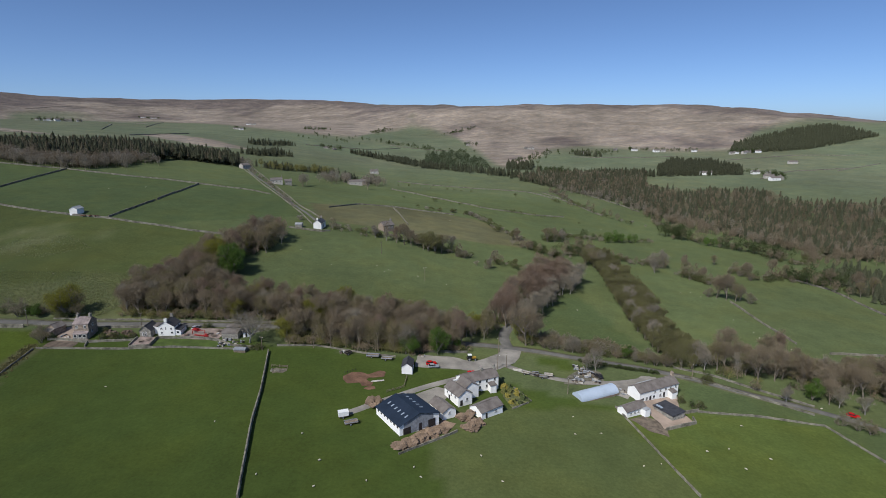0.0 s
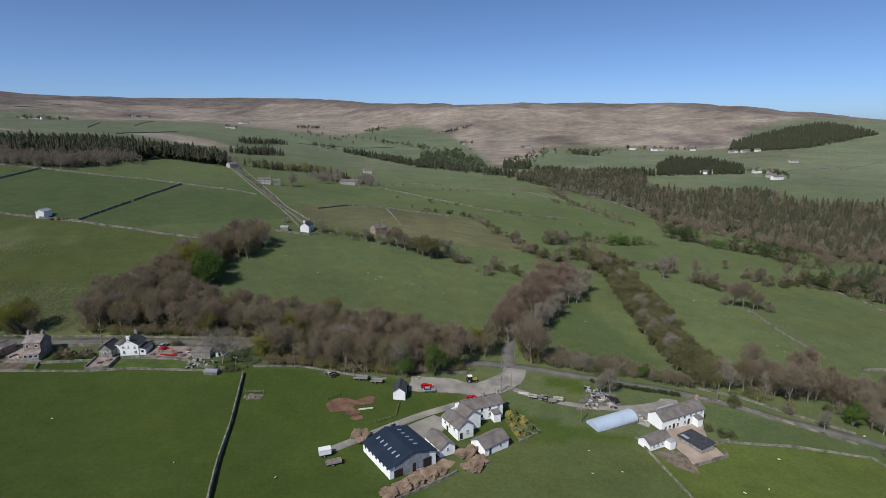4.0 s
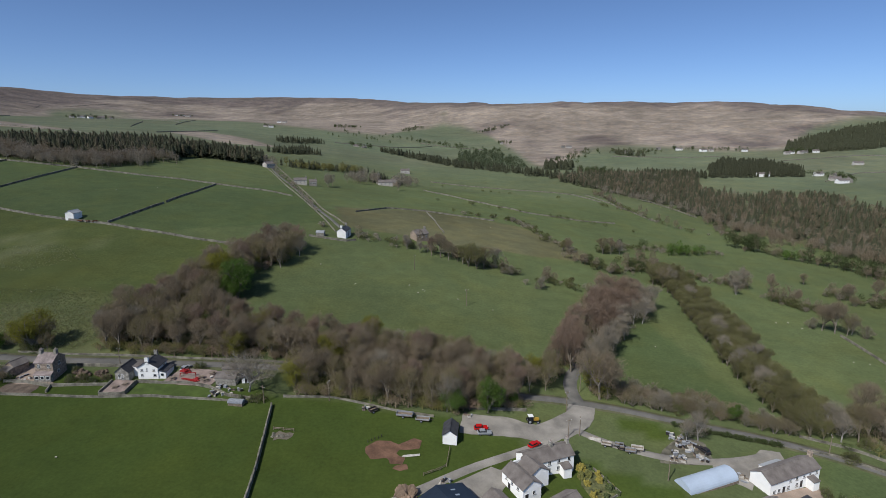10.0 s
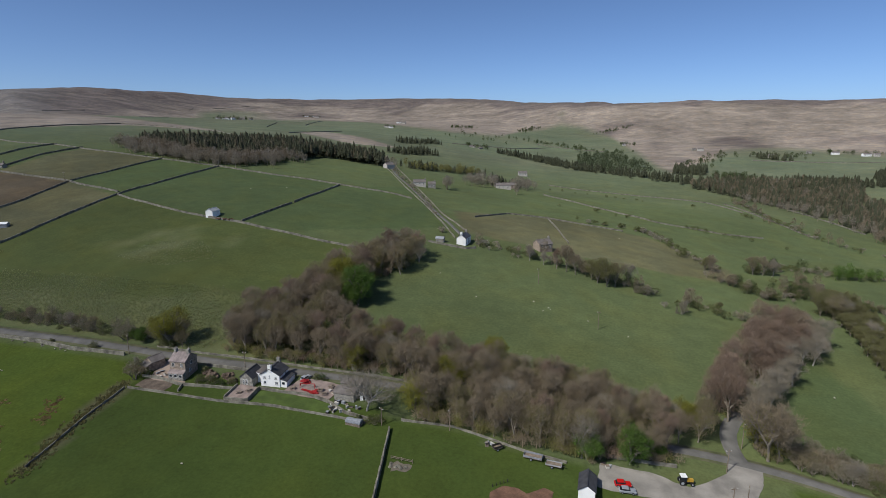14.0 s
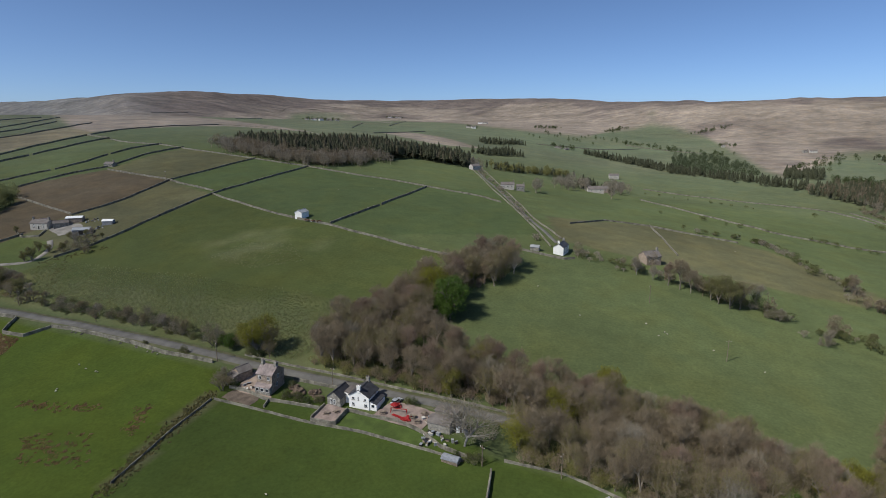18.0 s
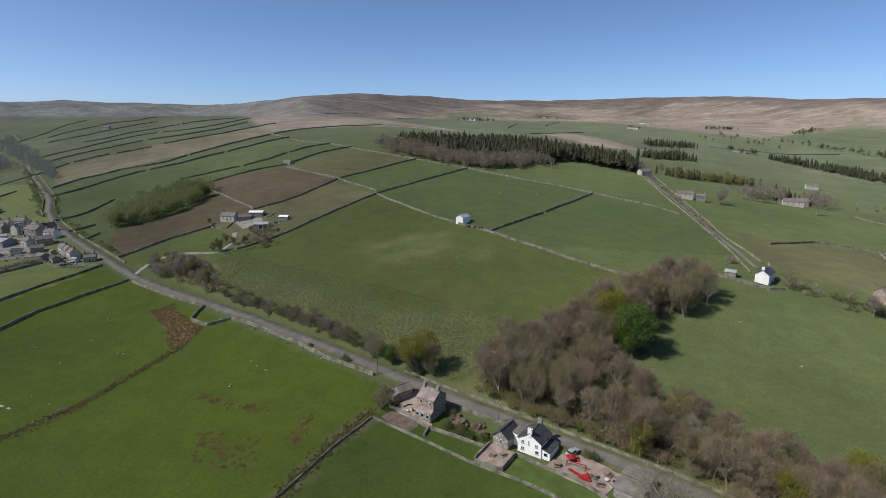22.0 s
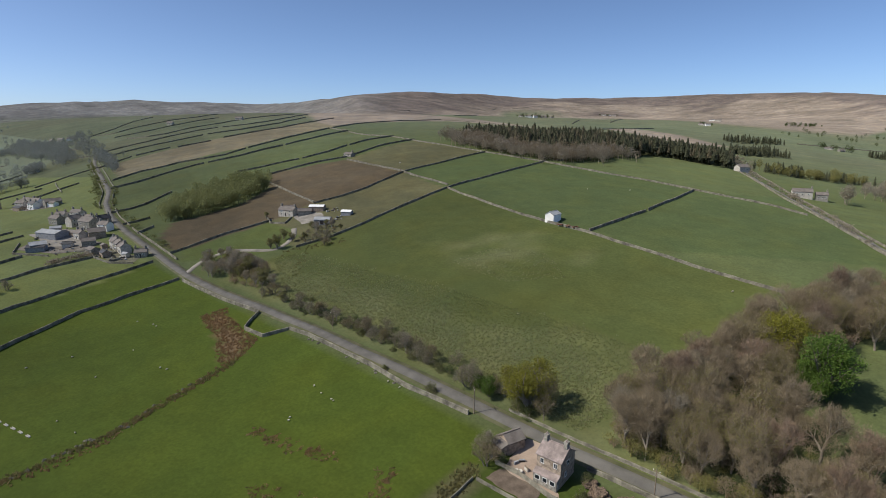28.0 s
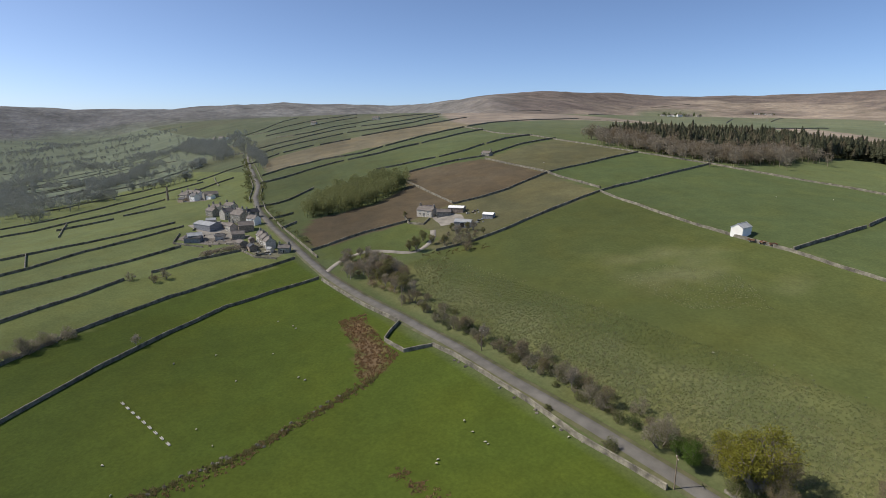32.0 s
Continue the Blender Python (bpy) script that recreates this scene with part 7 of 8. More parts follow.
# tractor
t = root("tractor", 11.2, 203.4, 10, "yellow and white tractor on the grass edge", "tractor")
TRACTOR_PAINT = material("yellow_tractor_paint", (0.45, 0.28, 0.04), rough=0.5, spread=0.1, scale=1, fine=3, bump=0)
part("bonnet", boxes((0.2, 2.0, -0.4, 0.4, 0.8, 1.5)), TRACTOR_PAINT, t)
part("chassis", boxes((-1.2, 2.0, -0.3, 0.3, 0.5, 0.8)), PAINT_DARK, t)
part("cab", boxes((-1.2, 0.15, -0.7, 0.7, 1.0, 2.3)), GLASS, t)
part("cab_roof", boxes((-1.3, 0.25, -0.8, 0.8, 2.3, 2.5)), PAINT_WHITE, t)
for u, r in ((-0.9, 0.75), (1.6, 0.45)):
    for v in (-0.85, 0.85):
        wheel(t, u, v, r, 0.4)


def trailer(x, y, angle, long, wide, high, mat, label, name="trailer"):
    t = root(name, x, y, angle, label, "trailer", "farm trailers")
    part("bed", boxes((-long / 2, long / 2, -wide / 2, wide / 2, 0.6, 0.75)), WOOD, t)
    part("side", boxes((-long / 2, long / 2, -wide / 2, -wide / 2 + 0.06, 0.75, 0.75 + high)), mat, t)
    part("side", boxes((-long / 2, long / 2, wide / 2 - 0.06, wide / 2, 0.75, 0.75 + high)), mat, t)
    part("end", boxes((-long / 2, -long / 2 + 0.06, -wide / 2 + 0.06, wide / 2 - 0.06, 0.75, 0.75 + high)), mat, t)
    part("end", boxes((long / 2 - 0.06, long / 2, -wide / 2 + 0.06, wide / 2 - 0.06, 0.75, 0.75 + high)), mat, t)
    part("drawbar", boxes((long / 2, long / 2 + 1.2, -0.06, 0.06, 0.55, 0.67)), PAINT_DARK, t)
    for v in (-wide / 2 - 0.12, wide / 2 + 0.12):
        wheel(t, -0.3, v, 0.38, 0.2)
    return t


t = trailer(-31.6, 156.6, 20, 3.2, 1.9, 1.4, PAINT_WHITE, "white livestock trailer on the grass")
part("roof", boxes((-1.65, 1.65, -1.0, 1.0, 2.152, 2.22)), PAINT_WHITE, t)
trailer(-28.6, 153.0, 20, 4.2, 2.0, 0.3, BOARD_GREY, "flat grey farm trailer on the grass")
trailer(-27.6, 199.6, -6, 5.0, 2.2, 0.5, BOARD_GREY, "grey flat trailer beside the wall")
trailer(-22.0, 198.2, -6, 4.2, 2.0, 0.3, SHEET_GREY, "grey low trailer beside the wall")
trailer(-37.5, 200.4, 40, 2.6, 1.6, 0.6, PAINT_DARK, "dark small trailer beside the wall")
trailer(41.0, 195.6, -12, 3.4, 1.7, 0.5, PALE_STONE, "old pale trailer by the track")
trailer(38.6, 194.2, -8, 3.0, 1.6, 0.35, BOARD_GREY, "old grey hay trailer by the track")
trailer(36.4, 195.2, 70, 2.2, 1.5, 0.5, PAINT_DARK, "dark rusted implement trailer by the track")
trailer(32.2, 196.2, -16, 2.8, 1.6, 0.4, PALE_STONE, "pale broken trailer on the verge")
b = root("old_boat", 29.6, 198.8, -14, "upturned cream dinghy on the grass verge", "boat")
part("hull", prism([(-0.85, 0.0), (0.85, 0.0), (0.7, 0.42), (0.3, 0.66), (-0.3, 0.66), (-0.7, 0.42)], -2.0, 1.6), PALE_STONE, b)
part("keel", boxes((-2.0, 1.6, -0.05, 0.05, 0.66, 0.76)), WOOD, b)
trailer(36.0, 196.4, -10, 2.4, 1.6, 0.4, BOARD_GREY, "small grey trailer on the verge")
for x, y, a in ((-228.6, 342.2, 10), (-224.5, 342.6, -30), (-221, 343, 50)):
    trailer(x, y, a, 2.6, 1.7, 0.5, material("rusty_iron", (0.16, 0.07, 0.04), rough=0.9, spread=0.4, scale=2, fine=8, bump=0.3), "rusty farm implement beside the field barn", "farm_implement")


def heap(x, y, r, h, mat, label, name="heap", seed=1):
    rng = np.random.RandomState(seed)
    bm = bmesh.new()
    bmesh.ops.create_icosphere(bm, subdivisions=4, radius=1)
    for v in bm.verts:
        n = noise.noise(v.co * 1.7 + Vector((seed * 3.1, 0, 0))) * 0.5 + noise.noise(v.co * 5) * 0.22
        v.co = Vector((v.co.x * r * (1 + n), v.co.y * r * 0.85 * (1 + n), max(-0.5, v.co.z * h * (1 + n * 1.4)) + rng.uniform(-0.04, 0.04)))
    o = part(name, bm, mat, None)
    o.matrix_world = pose(x, y, ground_at(x, y), 0, 0, rng.uniform(0, 360))
    return tagged(o, label, "heap", "heaps of the farm")


for i, (x, y, r, h_) in enumerate(((-23.2, 166.0, 3.2, 1.9), (-12.6, 141.8, 2.8, 1.1), (-9.4, 144.6, 3.0, 1.4), (-6.2, 147.2, 2.6, 1.2), (-3.2, 150.0, 2.9, 1.4), (-0.4, 152.4, 2.2, 1.0), (7.7, 161.0, 3.0, 1.9), (9.0, 155.6, 3.2, 1.8), (11.0, 158.6, 2.2, 1.2))):
    heap(x, y, r, h_, EARTH, "brown manure heap beside the farm buildings", "manure_mound", i + 1)
field_wall([(-12.6, 137.8), (-6, 143.4), (2.2, 150.4), (4.4, 152.6)], 0.8, 0.4, "low stone wall before the manure heaps")
slab("bare_patch", [(-36.4, 183.6), (-34, 186.6), (-30, 187), (-27.6, 186), (-24, 189.2), (-21.6, 188.4), (-21.6, 185.2), (-25, 184.2), (-27.4, 183.4), (-28, 181.8), (-25.2, 180.4), (-25.8, 177.4), (-29, 177.4), (-30.2, 179.4), (-34.2, 178.6), (-36, 180.8)], RED_EARTH, "ragged patch of bare red-brown earth in the pasture", "bare ground", 0.06, 0.5)
slab("bare_patch", [(-27.6, 176.6), (-24.6, 178), (-24, 175.8), (-26, 174.8), (-28, 175.4)], RED_EARTH, "small patch of bare red-brown earth in the pasture", "bare ground", 0.06, 0.5)
h = root("plank_stack", -23.8, 181.6, 12, "pale weathered planks lying in the pasture", "planks")
for k in range(3):
    part("plank", boxes((-2.4 + 0.1 * k, 2.4 + 0.06 * k, -0.45 + 0.31 * k, -0.16 + 0.31 * k, 0.06, 0.16)), PALE_STONE, h)
rail_stakes = root("stake_row", -34.6, 187, 40, "row of dark leaning stakes beside the bare earth", "stakes")
for k in range(5):
    part("stake", boxes((-2.2 + k * 1.1, -2.06 + k * 1.1, -0.07, 0.07, -0.2, 0.9 - 0.1 * (k % 2))), PAINT_DARK, rail_stakes)
slab("garden_bed", [(22.4, 183), (25.4, 184.2), (30.8, 176), (24, 169.8), (21, 176.6)], material("planted_garden_bed", (0.115, 0.12, 0.05), spread=0.45, scale=0.7, fine=3, bump=0.6, dist=0.2), "planted brown and green farmhouse garden", "garden", 0.07, 1.0)
SHRUBS = [material("clipped_shrub_leaves", (0.15, 0.15, 0.045), rough=1, spread=0.5, scale=3, fine=9, bump=1.0, dist=0.2), material("yellow_shrub_leaves", (0.26, 0.22, 0.05), rough=1, spread=0.4, scale=3, fine=9, bump=1.0, dist=0.2), material("dark_shrub_leaves", (0.075, 0.095, 0.035), rough=1, spread=0.5, scale=3, fine=9, bump=1.0, dist=0.2)]
for k, (x, y, s_) in enumerate(((24, 181.4, 0.62), (26.5, 179.5, 0.5), (28.5, 176.6, 0.6), (25, 174.6, 0.45), (23, 177.6, 0.5), (27, 173.6, 0.45), (29.4, 177.8, 0.4), (22.4, 183.4, 0.7), (24.4, 184.6, 0.5), (21.8, 180.2, 0.6), (26.8, 182.2, 0.42), (30.2, 175.2, 0.36), (25.4, 171.6, 0.4), (23.6, 173.2, 0.5), (28.4, 180.4, 0.35))):
    heap(x, y, 2.0 * s_, 2.6 * s_, SHRUBS[k % 3], ("rounded olive garden shrub by the farmhouse", "yellow-flowering garden shrub by the farmhouse", "dark evergreen garden shrub by the farmhouse")[k % 3], "shrub", int(x * 7) + k)
slab("scrap_verge", [(46, 190.6), (56, 191.4), (62.6, 194), (63.4, 203), (58, 206.4), (52.4, 201), (48, 196)], material("oily_trodden_verge", (0.125, 0.115, 0.085), spread=0.45, scale=0.5, fine=3, bump=0.5, dist=0.12), "trodden grey-brown verge under the scrap", "verge", 0.06, 1.0)
slab("bare_patch", [(-63.6, 186), (-62, 188.2), (-60.4, 187.2), (-58.2, 187.8), (-57.6, 185.6), (-59, 184.2), (-60.6, 184.8), (-62.4, 183.6)], material("trampled_grey_mud", (0.14, 0.12, 0.09), spread=0.3, scale=0.4, fine=3, bump=0.4), "trampled muddy patch round a trough", "bare ground", 0.06, 1.2)


def rail_fence(points, label, step=2.4, tall=1.1):
    f = new("fence")
    p = resample(points, step)
    f.matrix_world = pose(p[0][0], p[0][1], ground_at(*p[0]))
    tagged(f, label, "fence", "farm fences")
    inv = f.matrix_world.inverted()
    q = [inv @ Vector((x, y, ground_at(x, y))) for x, y in p]
    for v in q:
        part("post", boxes((v.x - 0.07, v.x + 0.07, v.y - 0.07, v.y + 0.07, v.z - 0.4, v.z + tall)), WOOD, f)
    for a, b in zip(q, q[1:]):
        for z in (0.45, 0.85):
            d = (b - a)
            n = Vector((-d.y, d.x, 0)).normalized() * 0.03
            bm = bmesh.new()
            vs = [bm.verts.new(c + o + Vector((0, 0, z + k))) for c in (a, b) for o in (n, -n) for k in (-0.07, 0.07)]
            bmesh.ops.convex_hull(bm, input=vs)
            part("rail", bm, WOOD, f)


heap(-98.0, 211.2, 1.9, 0.6, PAINT_RED, "crumpled red sheet lying on the terrace", "red_sheet", 31)
heap(-103.0, 215.4, 1.3, 0.9, PAINT_RED, "red play things beside the cottage", "play_things", 32)
for i, (x, y, r, h_) in enumerate(((-136, 211, 2.4, 1.2), (-131, 212.5, 2.0, 1.1), (-139, 212.6, 1.6, 1.0), (-128, 210.6, 1.8, 0.9))):
    heap(x, y, r, h_, material("cut_brown_brush", (0.15, 0.11, 0.08), rough=1, spread=0.5, scale=2, fine=7, bump=1.0, dist=0.2), "heap of cut brown brushwood in the garden", "brushwood", i + 40)
h = root("covered_stack", -79.5, 199.6, -4, "stack under a grey curved cover beside the wall", "stack")
part("stack", boxes((-2.3, 2.3, -1.1, 1.1, -0.3, 0.9)), WOOD, h)
part("cover", prism([(-1.3, 0.9), (1.3, 0.9), (1.15, 1.3), (0.6, 1.6), (0, 1.7), (-0.6, 1.6), (-1.15, 1.3)], -2.4, 2.4), BOARD_GREY, h, "grey curved cover")
rail_fence([(-19.6, 174), (-14, 178), (-13.4, 186)], "timber rail fence beside the pasture")
rail_fence([(-64, 188.4), (-58, 188.2)], "timber rails beside a muddy trough")


def pole(x, y, tall, label="weathered timber telegraph pole", arm=True):
    p = root("telegraph_pole", x, y, TREE_RNG.uniform(0, 180), label, "pole", "telegraph poles")
    bm = bmesh.new()
    bmesh.ops.create_cone(bm, cap_ends=True, segments=8, radius1=0.15, radius2=0.1, depth=tall + 1, matrix=Matrix.Translation((0, 0, tall / 2 - 0.5)))
    part("shaft", bm, WOOD, p)
    if arm:
        part("crossarm", boxes((-0.8, 0.8, -0.06, 0.06, tall - 0.7, tall - 0.55)), WOOD, p)
        for u in (-0.7, 0.7):
            part("insulator", boxes((u - 0.05, u + 0.05, -0.05, 0.05, tall - 0.55, tall - 0.35)), PAINT_WHITE, p)


for x, y, t in ((-174.4, 215.8, 7.5), (-127.3, 217.0, 7), (-38, 326.6, 8), (-10, 287.8, 8), (23.2, 212.8, 7), (25, 199.6, 6.5), (45.7, 183.1, 7), (-71.5, 201.0, 6), (-52.0, 204.6, 7), (21.4, 198.3, 6), (30, 226, 8), (-246, 222.4, 7), (-397.3, 391, 8), (101, 204, 7), (-297, 222.6, 7)):
    pole(x, y, t)
# feed troughs in a line
for i in range(9):
    f = i / 8
    x, y = -288 + 29 * f, 127 + 8 * f
    t = root("feed_trough", x, y, 15, "pale grey feed trough in the sheep pasture", "trough", "feed troughs")
    for k in (-0.22, 0.22):
        part("side", boxes((-0.85, 0.85, k - 0.03, k + 0.03, 0.12, 0.42)), PALE_STONE, t)
    part("bottom", boxes((-0.85, 0.85, -0.2, 0.2, 0.1, 0.16)), SHEET_GREY, t)
    for k in (-0.8, 0.8):
        part("leg", boxes((k - 0.05, k + 0.05, -0.25, 0.25, -0.1, 0.12)), WOOD, t)

# sheep
s0 = new("sheep")
tagged(s0, "cream-fleeced sheep grazing in the pasture", "sheep", "grazing sheep")
bm = bmesh.new()
bmesh.ops.create_icosphere(bm, subdivisions=2, radius=1)
for v in bm.verts:
    n = 1 + noise.noise(v.co * 3) * 0.12
    v.co = Vector((v.co.x * 0.58 * n, v.co.y * 0.3 * n, 0.62 + v.co.z * 0.3 * n))
part("fleece", bm, FLEECE, s0)
bm = bmesh.new()
bmesh.ops.create_icosphere(bm, subdivisions=1, radius=1, matrix=pose(0.68, 0, 0.55, 0, 35, 0) @ Matrix.Diagonal((0.2, 0.1, 0.12, 1)))
part("head", bm, FLEECE, s0)
for u in (-0.35, 0.35):
    for v in (-0.14, 0.14):
        part("leg", boxes((u - 0.04, u + 0.04, v - 0.04, v + 0.04, -0.05, 0.4)), PAINT_DARK, s0)
SHEEP = [(-323, 182), (-314, 185), (-311, 185), (-308, 156), (-309, 143), (-296, 172), (-284, 157), (-273, 173), (-262, 142), (-252, 144), (-258, 121), (-216, 197), (-210, 197), (-213, 185), (-245, 122), (-199, 212), (-204, 212), (-196, 264), (-116, 172), (-70, 151), (-42, 146)]
SHEEP += [(-34, 133), (-49, 126), (-33, 122), (-20, 125), (-8, 132), (-6, 128), (11, 140), (16, 129), (42, 156), (51, 158), (59, 142), (65, 144), (44, 167), (83, 153), (91, 155), (103, 170), (102, 151), (91, 145), (142, 186), (151, 318), (154, 311), (155, 275), (161, 274), (157, 259)]
SHEEP += [(156, 252), (144, 316), (165, 241), (-63, 297), (-33, 295), (-30, 298), (-14, 293), (-64, 252), (-11, 248), (-221, 198), (-212, 184), (6, 458), (-145, 322), (-38, 303), (-31, 299), (2, 287), (152, 516), (137, 505), (95, 430), (-85, 317), (-211, 197), (-270, 174), (-258, 420), (-240, 440), (60, 300), (70, 270)]
for x, y in SHEEP:
    m = pose(x, y, ground_at(x, y), 0, 0, TREE_RNG.uniform(0, 360)) @ Matrix.Scale(TREE_RNG.uniform(0.5, 0.72), 4)
    copy_thing(s0, m).matrix_basis = m
for o in (*s0.children_recursive, s0):
    bpy.data.objects.remove(o)

# ---- gardens by the lane ----
for pts, tall, lab in (([(-159, 205.4), (-152, 205.6), (-143.5, 204.2), (-134, 205.6), (-125, 206.4)], 1.0, "stone garden wall before the stone house"), ([(-142.5, 204.4), (-141.5, 201)], 0.9, "short stone garden wall"),
                       ([(-124.2, 208), (-124.2, 200.2), (-116, 200.8), (-116.2, 208)], 1.3, "stone retaining wall of the terrace"), ([(-116.4, 208.4), (-108.4, 208), (-99, 208.8), (-92, 207.4), (-84, 203.5), (-76, 202.4)], 1.0, "stone garden wall before the cottage terrace"),
                       ([(-168, 222.4), (-140, 223), (-110, 223.8), (-84, 224.6), (-60, 224.4)], 0.7, "stone wall on the upper side of the lane"), ([(-142, 216.2), (-128, 216.8), (-120, 217)], 1.1, "stone wall between garden and lane"), ([(-16, 206.5), (0, 208), (10, 209.4)], 1.0, "stone wall behind the forecourt"),
                       ([(23.6, 169.2), (31.2, 175.8), (26, 184.8)], 0.5, "stone wall round the farmhouse garden")):
    field_wall(pts, tall, 0.5, lab)
# red play frame
f = root("climbing_frame", -101.5, 212.8, 10, "red painted metal garden frame on the terrace", "play frame")
for u in (-2.4, 2.4):
    for v in (-0.9, 0.9):
        bm = bmesh.new()
        bmesh.ops.create_cone(bm, cap_ends=True, segments=8, radius1=0.09, radius2=0.09, depth=1.6, matrix=pose(u, v * 0.4, 0.7, 18 * (1 if v > 0 else -1), 0, 0))
        part("post", bm, PAINT_RED, f)
part("crossbar", boxes((-2.5, 2.5, -0.09, 0.09, 1.38, 1.54)), PAINT_RED, f)
f = root("red_bench", -100.0, 210.6, -12, "long low red painted bench on the terrace", "bench")
part("seat", boxes((-2.8, 2.8, -0.4, 0.4, 0.42, 0.56)), PAINT_RED, f)
for u in (-2.4, 0, 2.4):
    part("leg", boxes((u - 0.1, u + 0.1, -0.3, 0.3, -0.1, 0.42)), PAINT_RED, f)
f = root("red_parasol", -103.8, 214.6, 0, "low red garden parasol beside the cottage", "parasol")
bm = bmesh.new()
bmesh.ops.create_cone(bm, cap_ends=True, segments=10, radius1=1.3, radius2=0.05, depth=0.7, matrix=Matrix.Translation((0, 0, 1.5)))
part("canopy", bm, PAINT_RED, f)
bm = bmesh.new()
bmesh.ops.create_cone(bm, cap_ends=True, segments=8, radius1=0.05, radius2=0.05, depth=1.6, matrix=Matrix.Translation((0, 0, 0.7)))
part("pole", bm, PAINT_WHITE, f)


def picnic_table(x, y, angle):
    t = root("picnic_table", x, y, angle, "weathered timber picnic table on the paving", "table", "picnic tables", ground_at(x, y) + 0.3)
    part("tabletop", boxes((-0.9, 0.9, -0.38, 0.38, 0.7, 0.76)), WOOD, t)
    for v in (-0.75, 0.75):
        part("bench", boxes((-0.9, 0.9, v - 0.14, v + 0.14, 0.42, 0.47)), WOOD, t)
    for u in (-0.65, 0.65):
        part("trestle", boxes((u - 0.04, u + 0.04, -0.8, 0.8, 0.34, 0.41), (u - 0.04, u + 0.04, -0.3, -0.2, -0.2, 0.7), (u - 0.04, u + 0.04, 0.2, 0.3, -0.2, 0.7)), WOOD, t)


for x, y, a in ((-121, 204.4, 10), (-118.6, 206, 60), (-96.5, 212, 0), (-94.4, 210.4, 30), (-94, 214.6, 80), (-105.6, 210.4, 20)):
    picnic_table(x, y, a)
CRATE_MATS = [PALE_STONE, BOARD_GREY, WOOD, SHEET_GREY, PAINT_DARK]
k = 0
for x, y, n, r in ((-88, 206.4, 9, 3.2), (-82, 206, 6, 2.2), (57, 200, 22, 3.4), (52, 194, 20, 2.6), (55, 204, 12, 2.4), (59, 194.6, 10, 2.0), (-470, 190, 16, 9.0), (-456, 186, 14, 8.0), (-430, 201, 14, 9.0), (-415, 204, 10, 6.0), (-480, 206, 10, 7.0), (-650, 206, 16, 12.0), (-92, 212.6, 8, 2.2), (-88, 203.4, 8, 2.4), (67, 187, 8, 2.2), (-154, 207.6, 6, 2.0), (-160, 208, 6, 2.2), (-40, 200.8, 4, 1.6), (-352, 300, 8, 4.0), (-368, 309, 8, 4.0), (-14, 172, 5, 2.0), (-8, 203.4, 3, 2.0), (-500, 196, 12, 12.0), (-450, 195, 8, 6.0)):
    rng = np.random.RandomState(int(n * 100 + r * 10))
    for _ in range(n):
        a, d = rng.uniform(0, 6.283), r * math.sqrt(rng.uniform(0, 1))
        px, py = x + math.cos(a) * d, y + math.sin(a) * d
        w, l, h_ = rng.uniform(0.3, 0.9), rng.uniform(0.5, 1.5), rng.uniform(0.3, 1.0)
        c = root("crate", px, py, rng.uniform(0, 180), "weathered crate among yard clutter", "crate", "yard clutter")
        part("box", boxes((-l / 2, l / 2, -w / 2, w / 2, -0.15, h_)), CRATE_MATS[k % 5], c)
        part("lid", boxes((-l / 2 - 0.03, l / 2 + 0.03, -w / 2 - 0.03, w / 2 + 0.03, h_ + 0.002, h_ + 0.06)), CRATE_MATS[(k + 2) % 5], c)
        k += 1


# ---- rough grass, rushes and bracken ----


def tufts(name, places, size, tall, mat, label, blades=7, seed=3):
    """Tufts of blades standing on the ground."""
    rng = np.random.RandomState(seed)
    p = np.repeat(np.array(places, float), blades, 0)
    n = len(p)
    p = p + rng.normal(0, size * 0.5, (n, 2))
    z = heights(p[:, 0], p[:, 1]) + (noise_at(p[:, 0], p[:, 1], 23, 1) - 0.5) * 0.7
    a = rng.uniform(0, 6.283, n)
    w = size * rng.uniform(0.3, 0.7, n)
    lean = rng.normal(0, 0.35, (n, 2)) * tall
    h_ = tall * rng.uniform(0.5, 1.2, n)
    V = np.stack([np.stack([p[:, 0] - np.cos(a) * w, p[:, 1] - np.sin(a) * w, z - 0.05], 1), np.stack([p[:, 0] + np.cos(a) * w, p[:, 1] + np.sin(a) * w, z - 0.05], 1), np.stack([p[:, 0] + lean[:, 0], p[:, 1] + lean[:, 1], z + h_], 1)], 1)
    return tagged(new(name, mesh_of(name, V.reshape(-1, 3), np.arange(3 * n).reshape(-1, 3), mat)), label, "grass", kind="stuff")


STRAW = leaf_material("pale_dry_grass", (0.33, 0.335, 0.185), 0.45)
ROUGH = leaf_material("rank_green_grass", (0.3, 0.335, 0.15), 0.55)
BRACKEN = leaf_material("dead_brown_bracken", (0.33, 0.215, 0.115), 0.4)
SEDGE = leaf_material("brown_green_rushes", (0.22, 0.20, 0.085), 0.4)
rng_t = np.random.RandomState(21)
q = spots([(-335, 250), (-283, 226), (-150, 226), (-142, 250), (-150, 272), (-330, 262)], 11000, 80)
q = q[rng_t.uniform(0, 1, len(q)) < np.clip((272 - q[:, 1]) / 36, 0.05, 1) * (noise_at(q[:, 0], q[:, 1], 14, 4) > 0.25)]
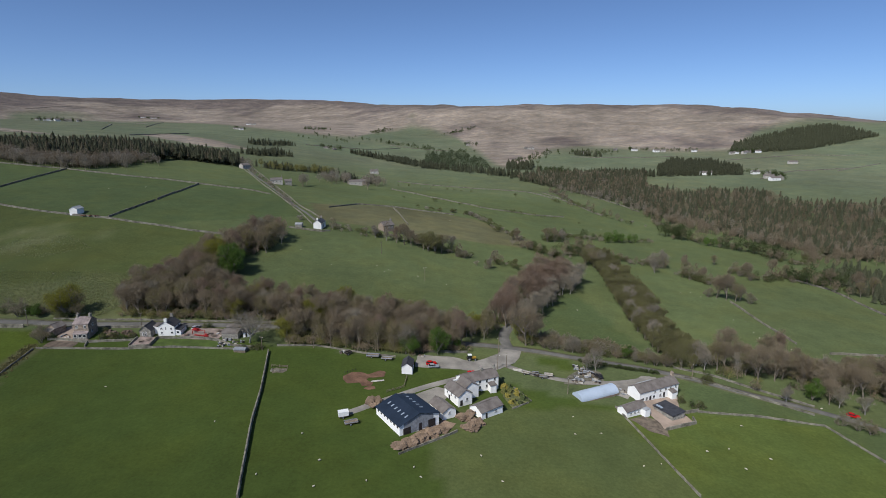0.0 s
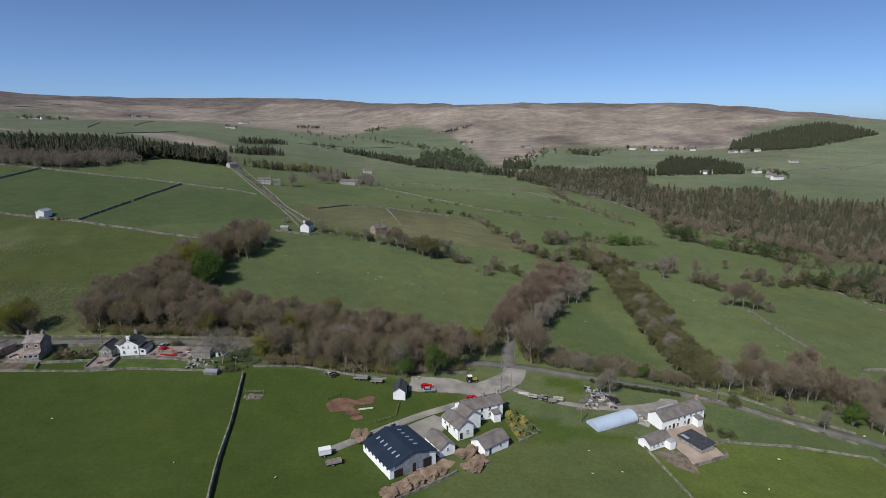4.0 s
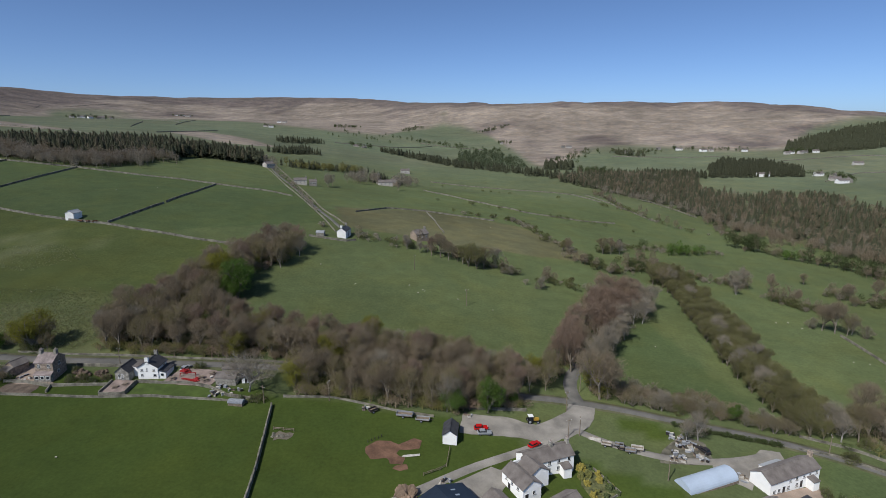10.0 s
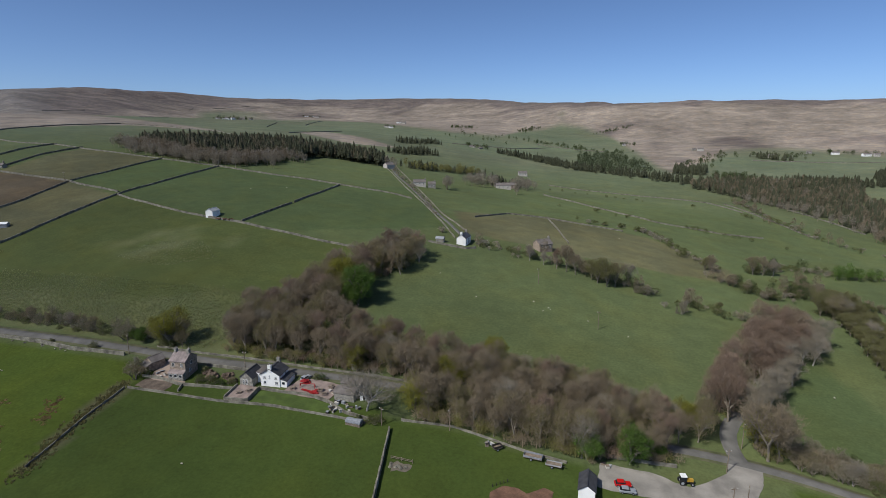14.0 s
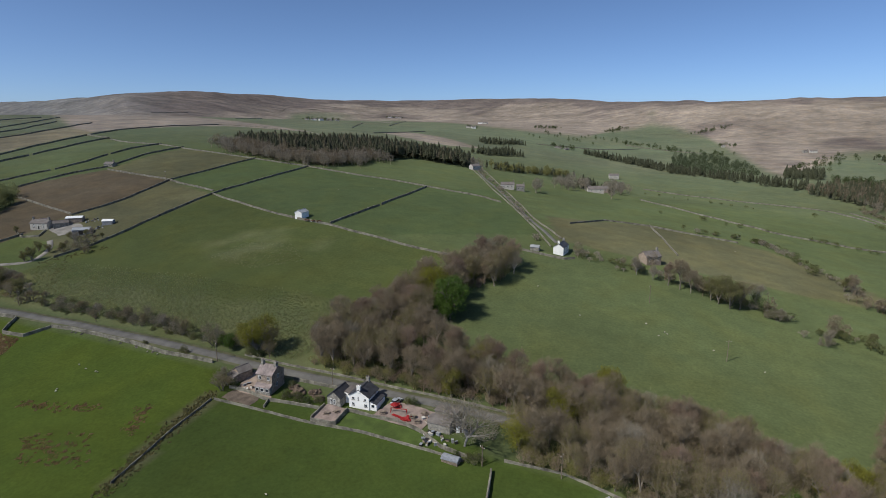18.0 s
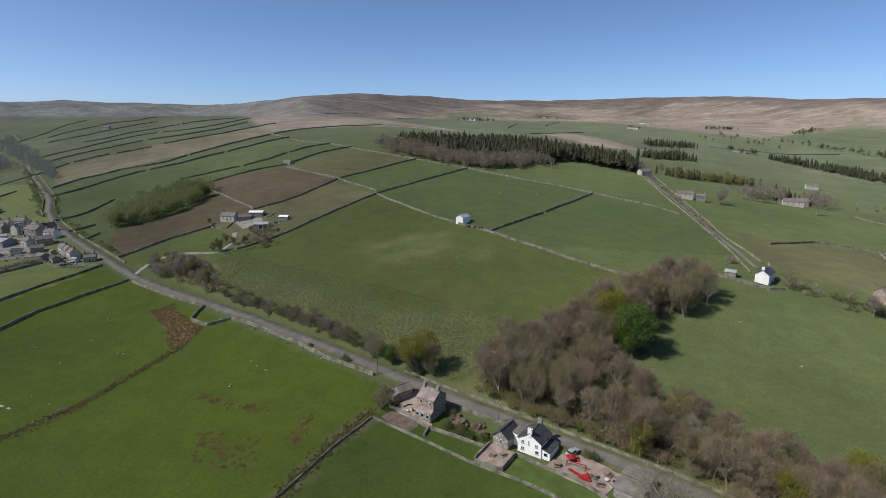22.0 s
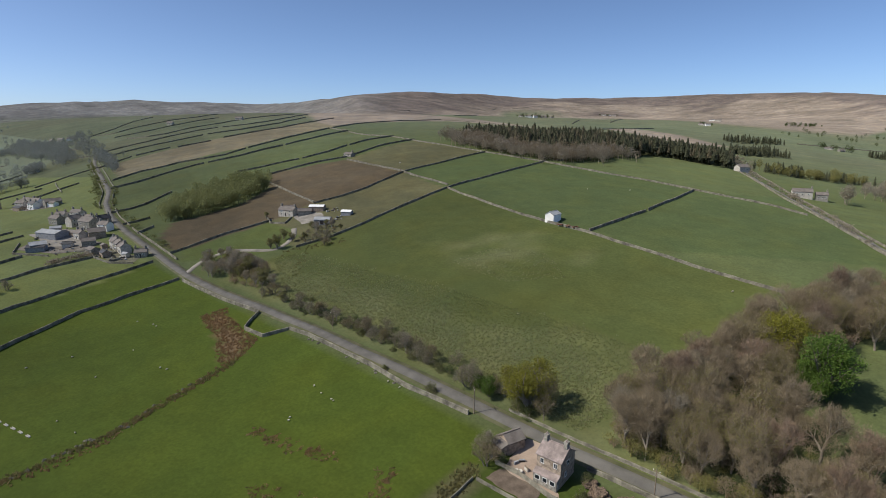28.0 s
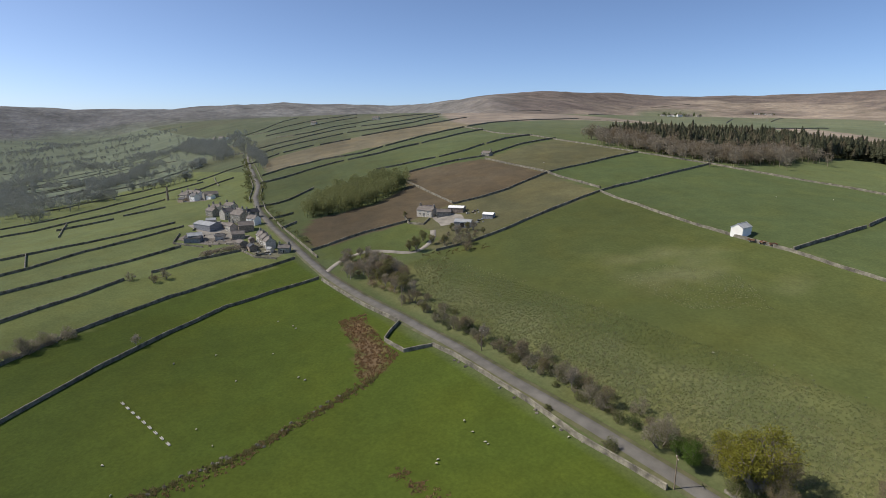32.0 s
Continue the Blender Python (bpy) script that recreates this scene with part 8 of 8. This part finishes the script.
tufts("tussock_grass", q, 0.3, 0.3, STRAW, "pale dry tussocks on the slope above the lane", 7)
q = spots([(-335, 250), (-283, 226), (-150, 226), (-140, 250), (-146, 270), (-330, 258)], 20000, 180)
tufts("rank_grass", q, 0.32, 0.2, ROUGH, "rank green grass between the tussocks", 5, 14)
q = spots([(-246, 284), (-215, 280), (-196, 296), (-214, 310), (-240, 304)], 900, 81)
tufts("tussock_grass", q, 0.3, 0.22, STRAW, "pale dry tussocks on the open slope", 4, 4)
q = np.concatenate([spots([(-306, 200), (-303, 210), (-292, 206), (-283, 205), (-272, 203), (-263, 203), (-258, 194), (-254, 186), (-265, 188), (-275, 193), (-282, 196), (-290, 196)], 1000, 82), along([(-256, 188), (-251, 172), (-247, 158), (-242, 150), (-239, 138), (-240, 125), (-239, 100)], 260, 2.6, 83)])
tufts("dead_bracken", q, 0.4, 0.5, BRACKEN, "dead brown bracken and rushes in a wet gully", 6, 5)
q = np.concatenate([spots([(-199, 166), (-178, 174), (-167, 163), (-186, 156)], 90, 84), along([(-192, 182), (-214, 176)], 60, 3, 85), along([(-170, 178), (-176, 188)], 40, 3, 86)])
tufts("dead_bracken", q, 0.8, 0.28, BRACKEN, "brown rush clumps in the pasture", 10, 6)
q = np.concatenate([along([(-256, 190), (-251, 172), (-247, 158), (-243, 143), (-241, 125), (-239, 100)], 520, 2.0, 87), along([(-162, 200), (-160, 184), (-157, 170), (-154, 158)], 420, 3.6, 88), along([(-318, 280), (-338, 258)], 60, 4, 89), along([(-330, 268), (-290, 226)], 40, 4, 90)])
tufts("rushes", q, 0.5, 0.55, SEDGE, "rough rushes along a ditch", 6, 7)
for i, (x, y) in enumerate(np.concatenate([along([(-255, 180), (-246, 152), (-241, 128)], 22, 2.0, 91), along([(-190, 213.2), (-250, 213.4)], 10, 0.8, 92), along([(-63, 186), (-58, 186)], 9, 1.6, 93)])):
    heap(float(x), float(y), 0.5, 0.35, STONE, "pale fieldstone in the rough grass", "boulder", i + 50)
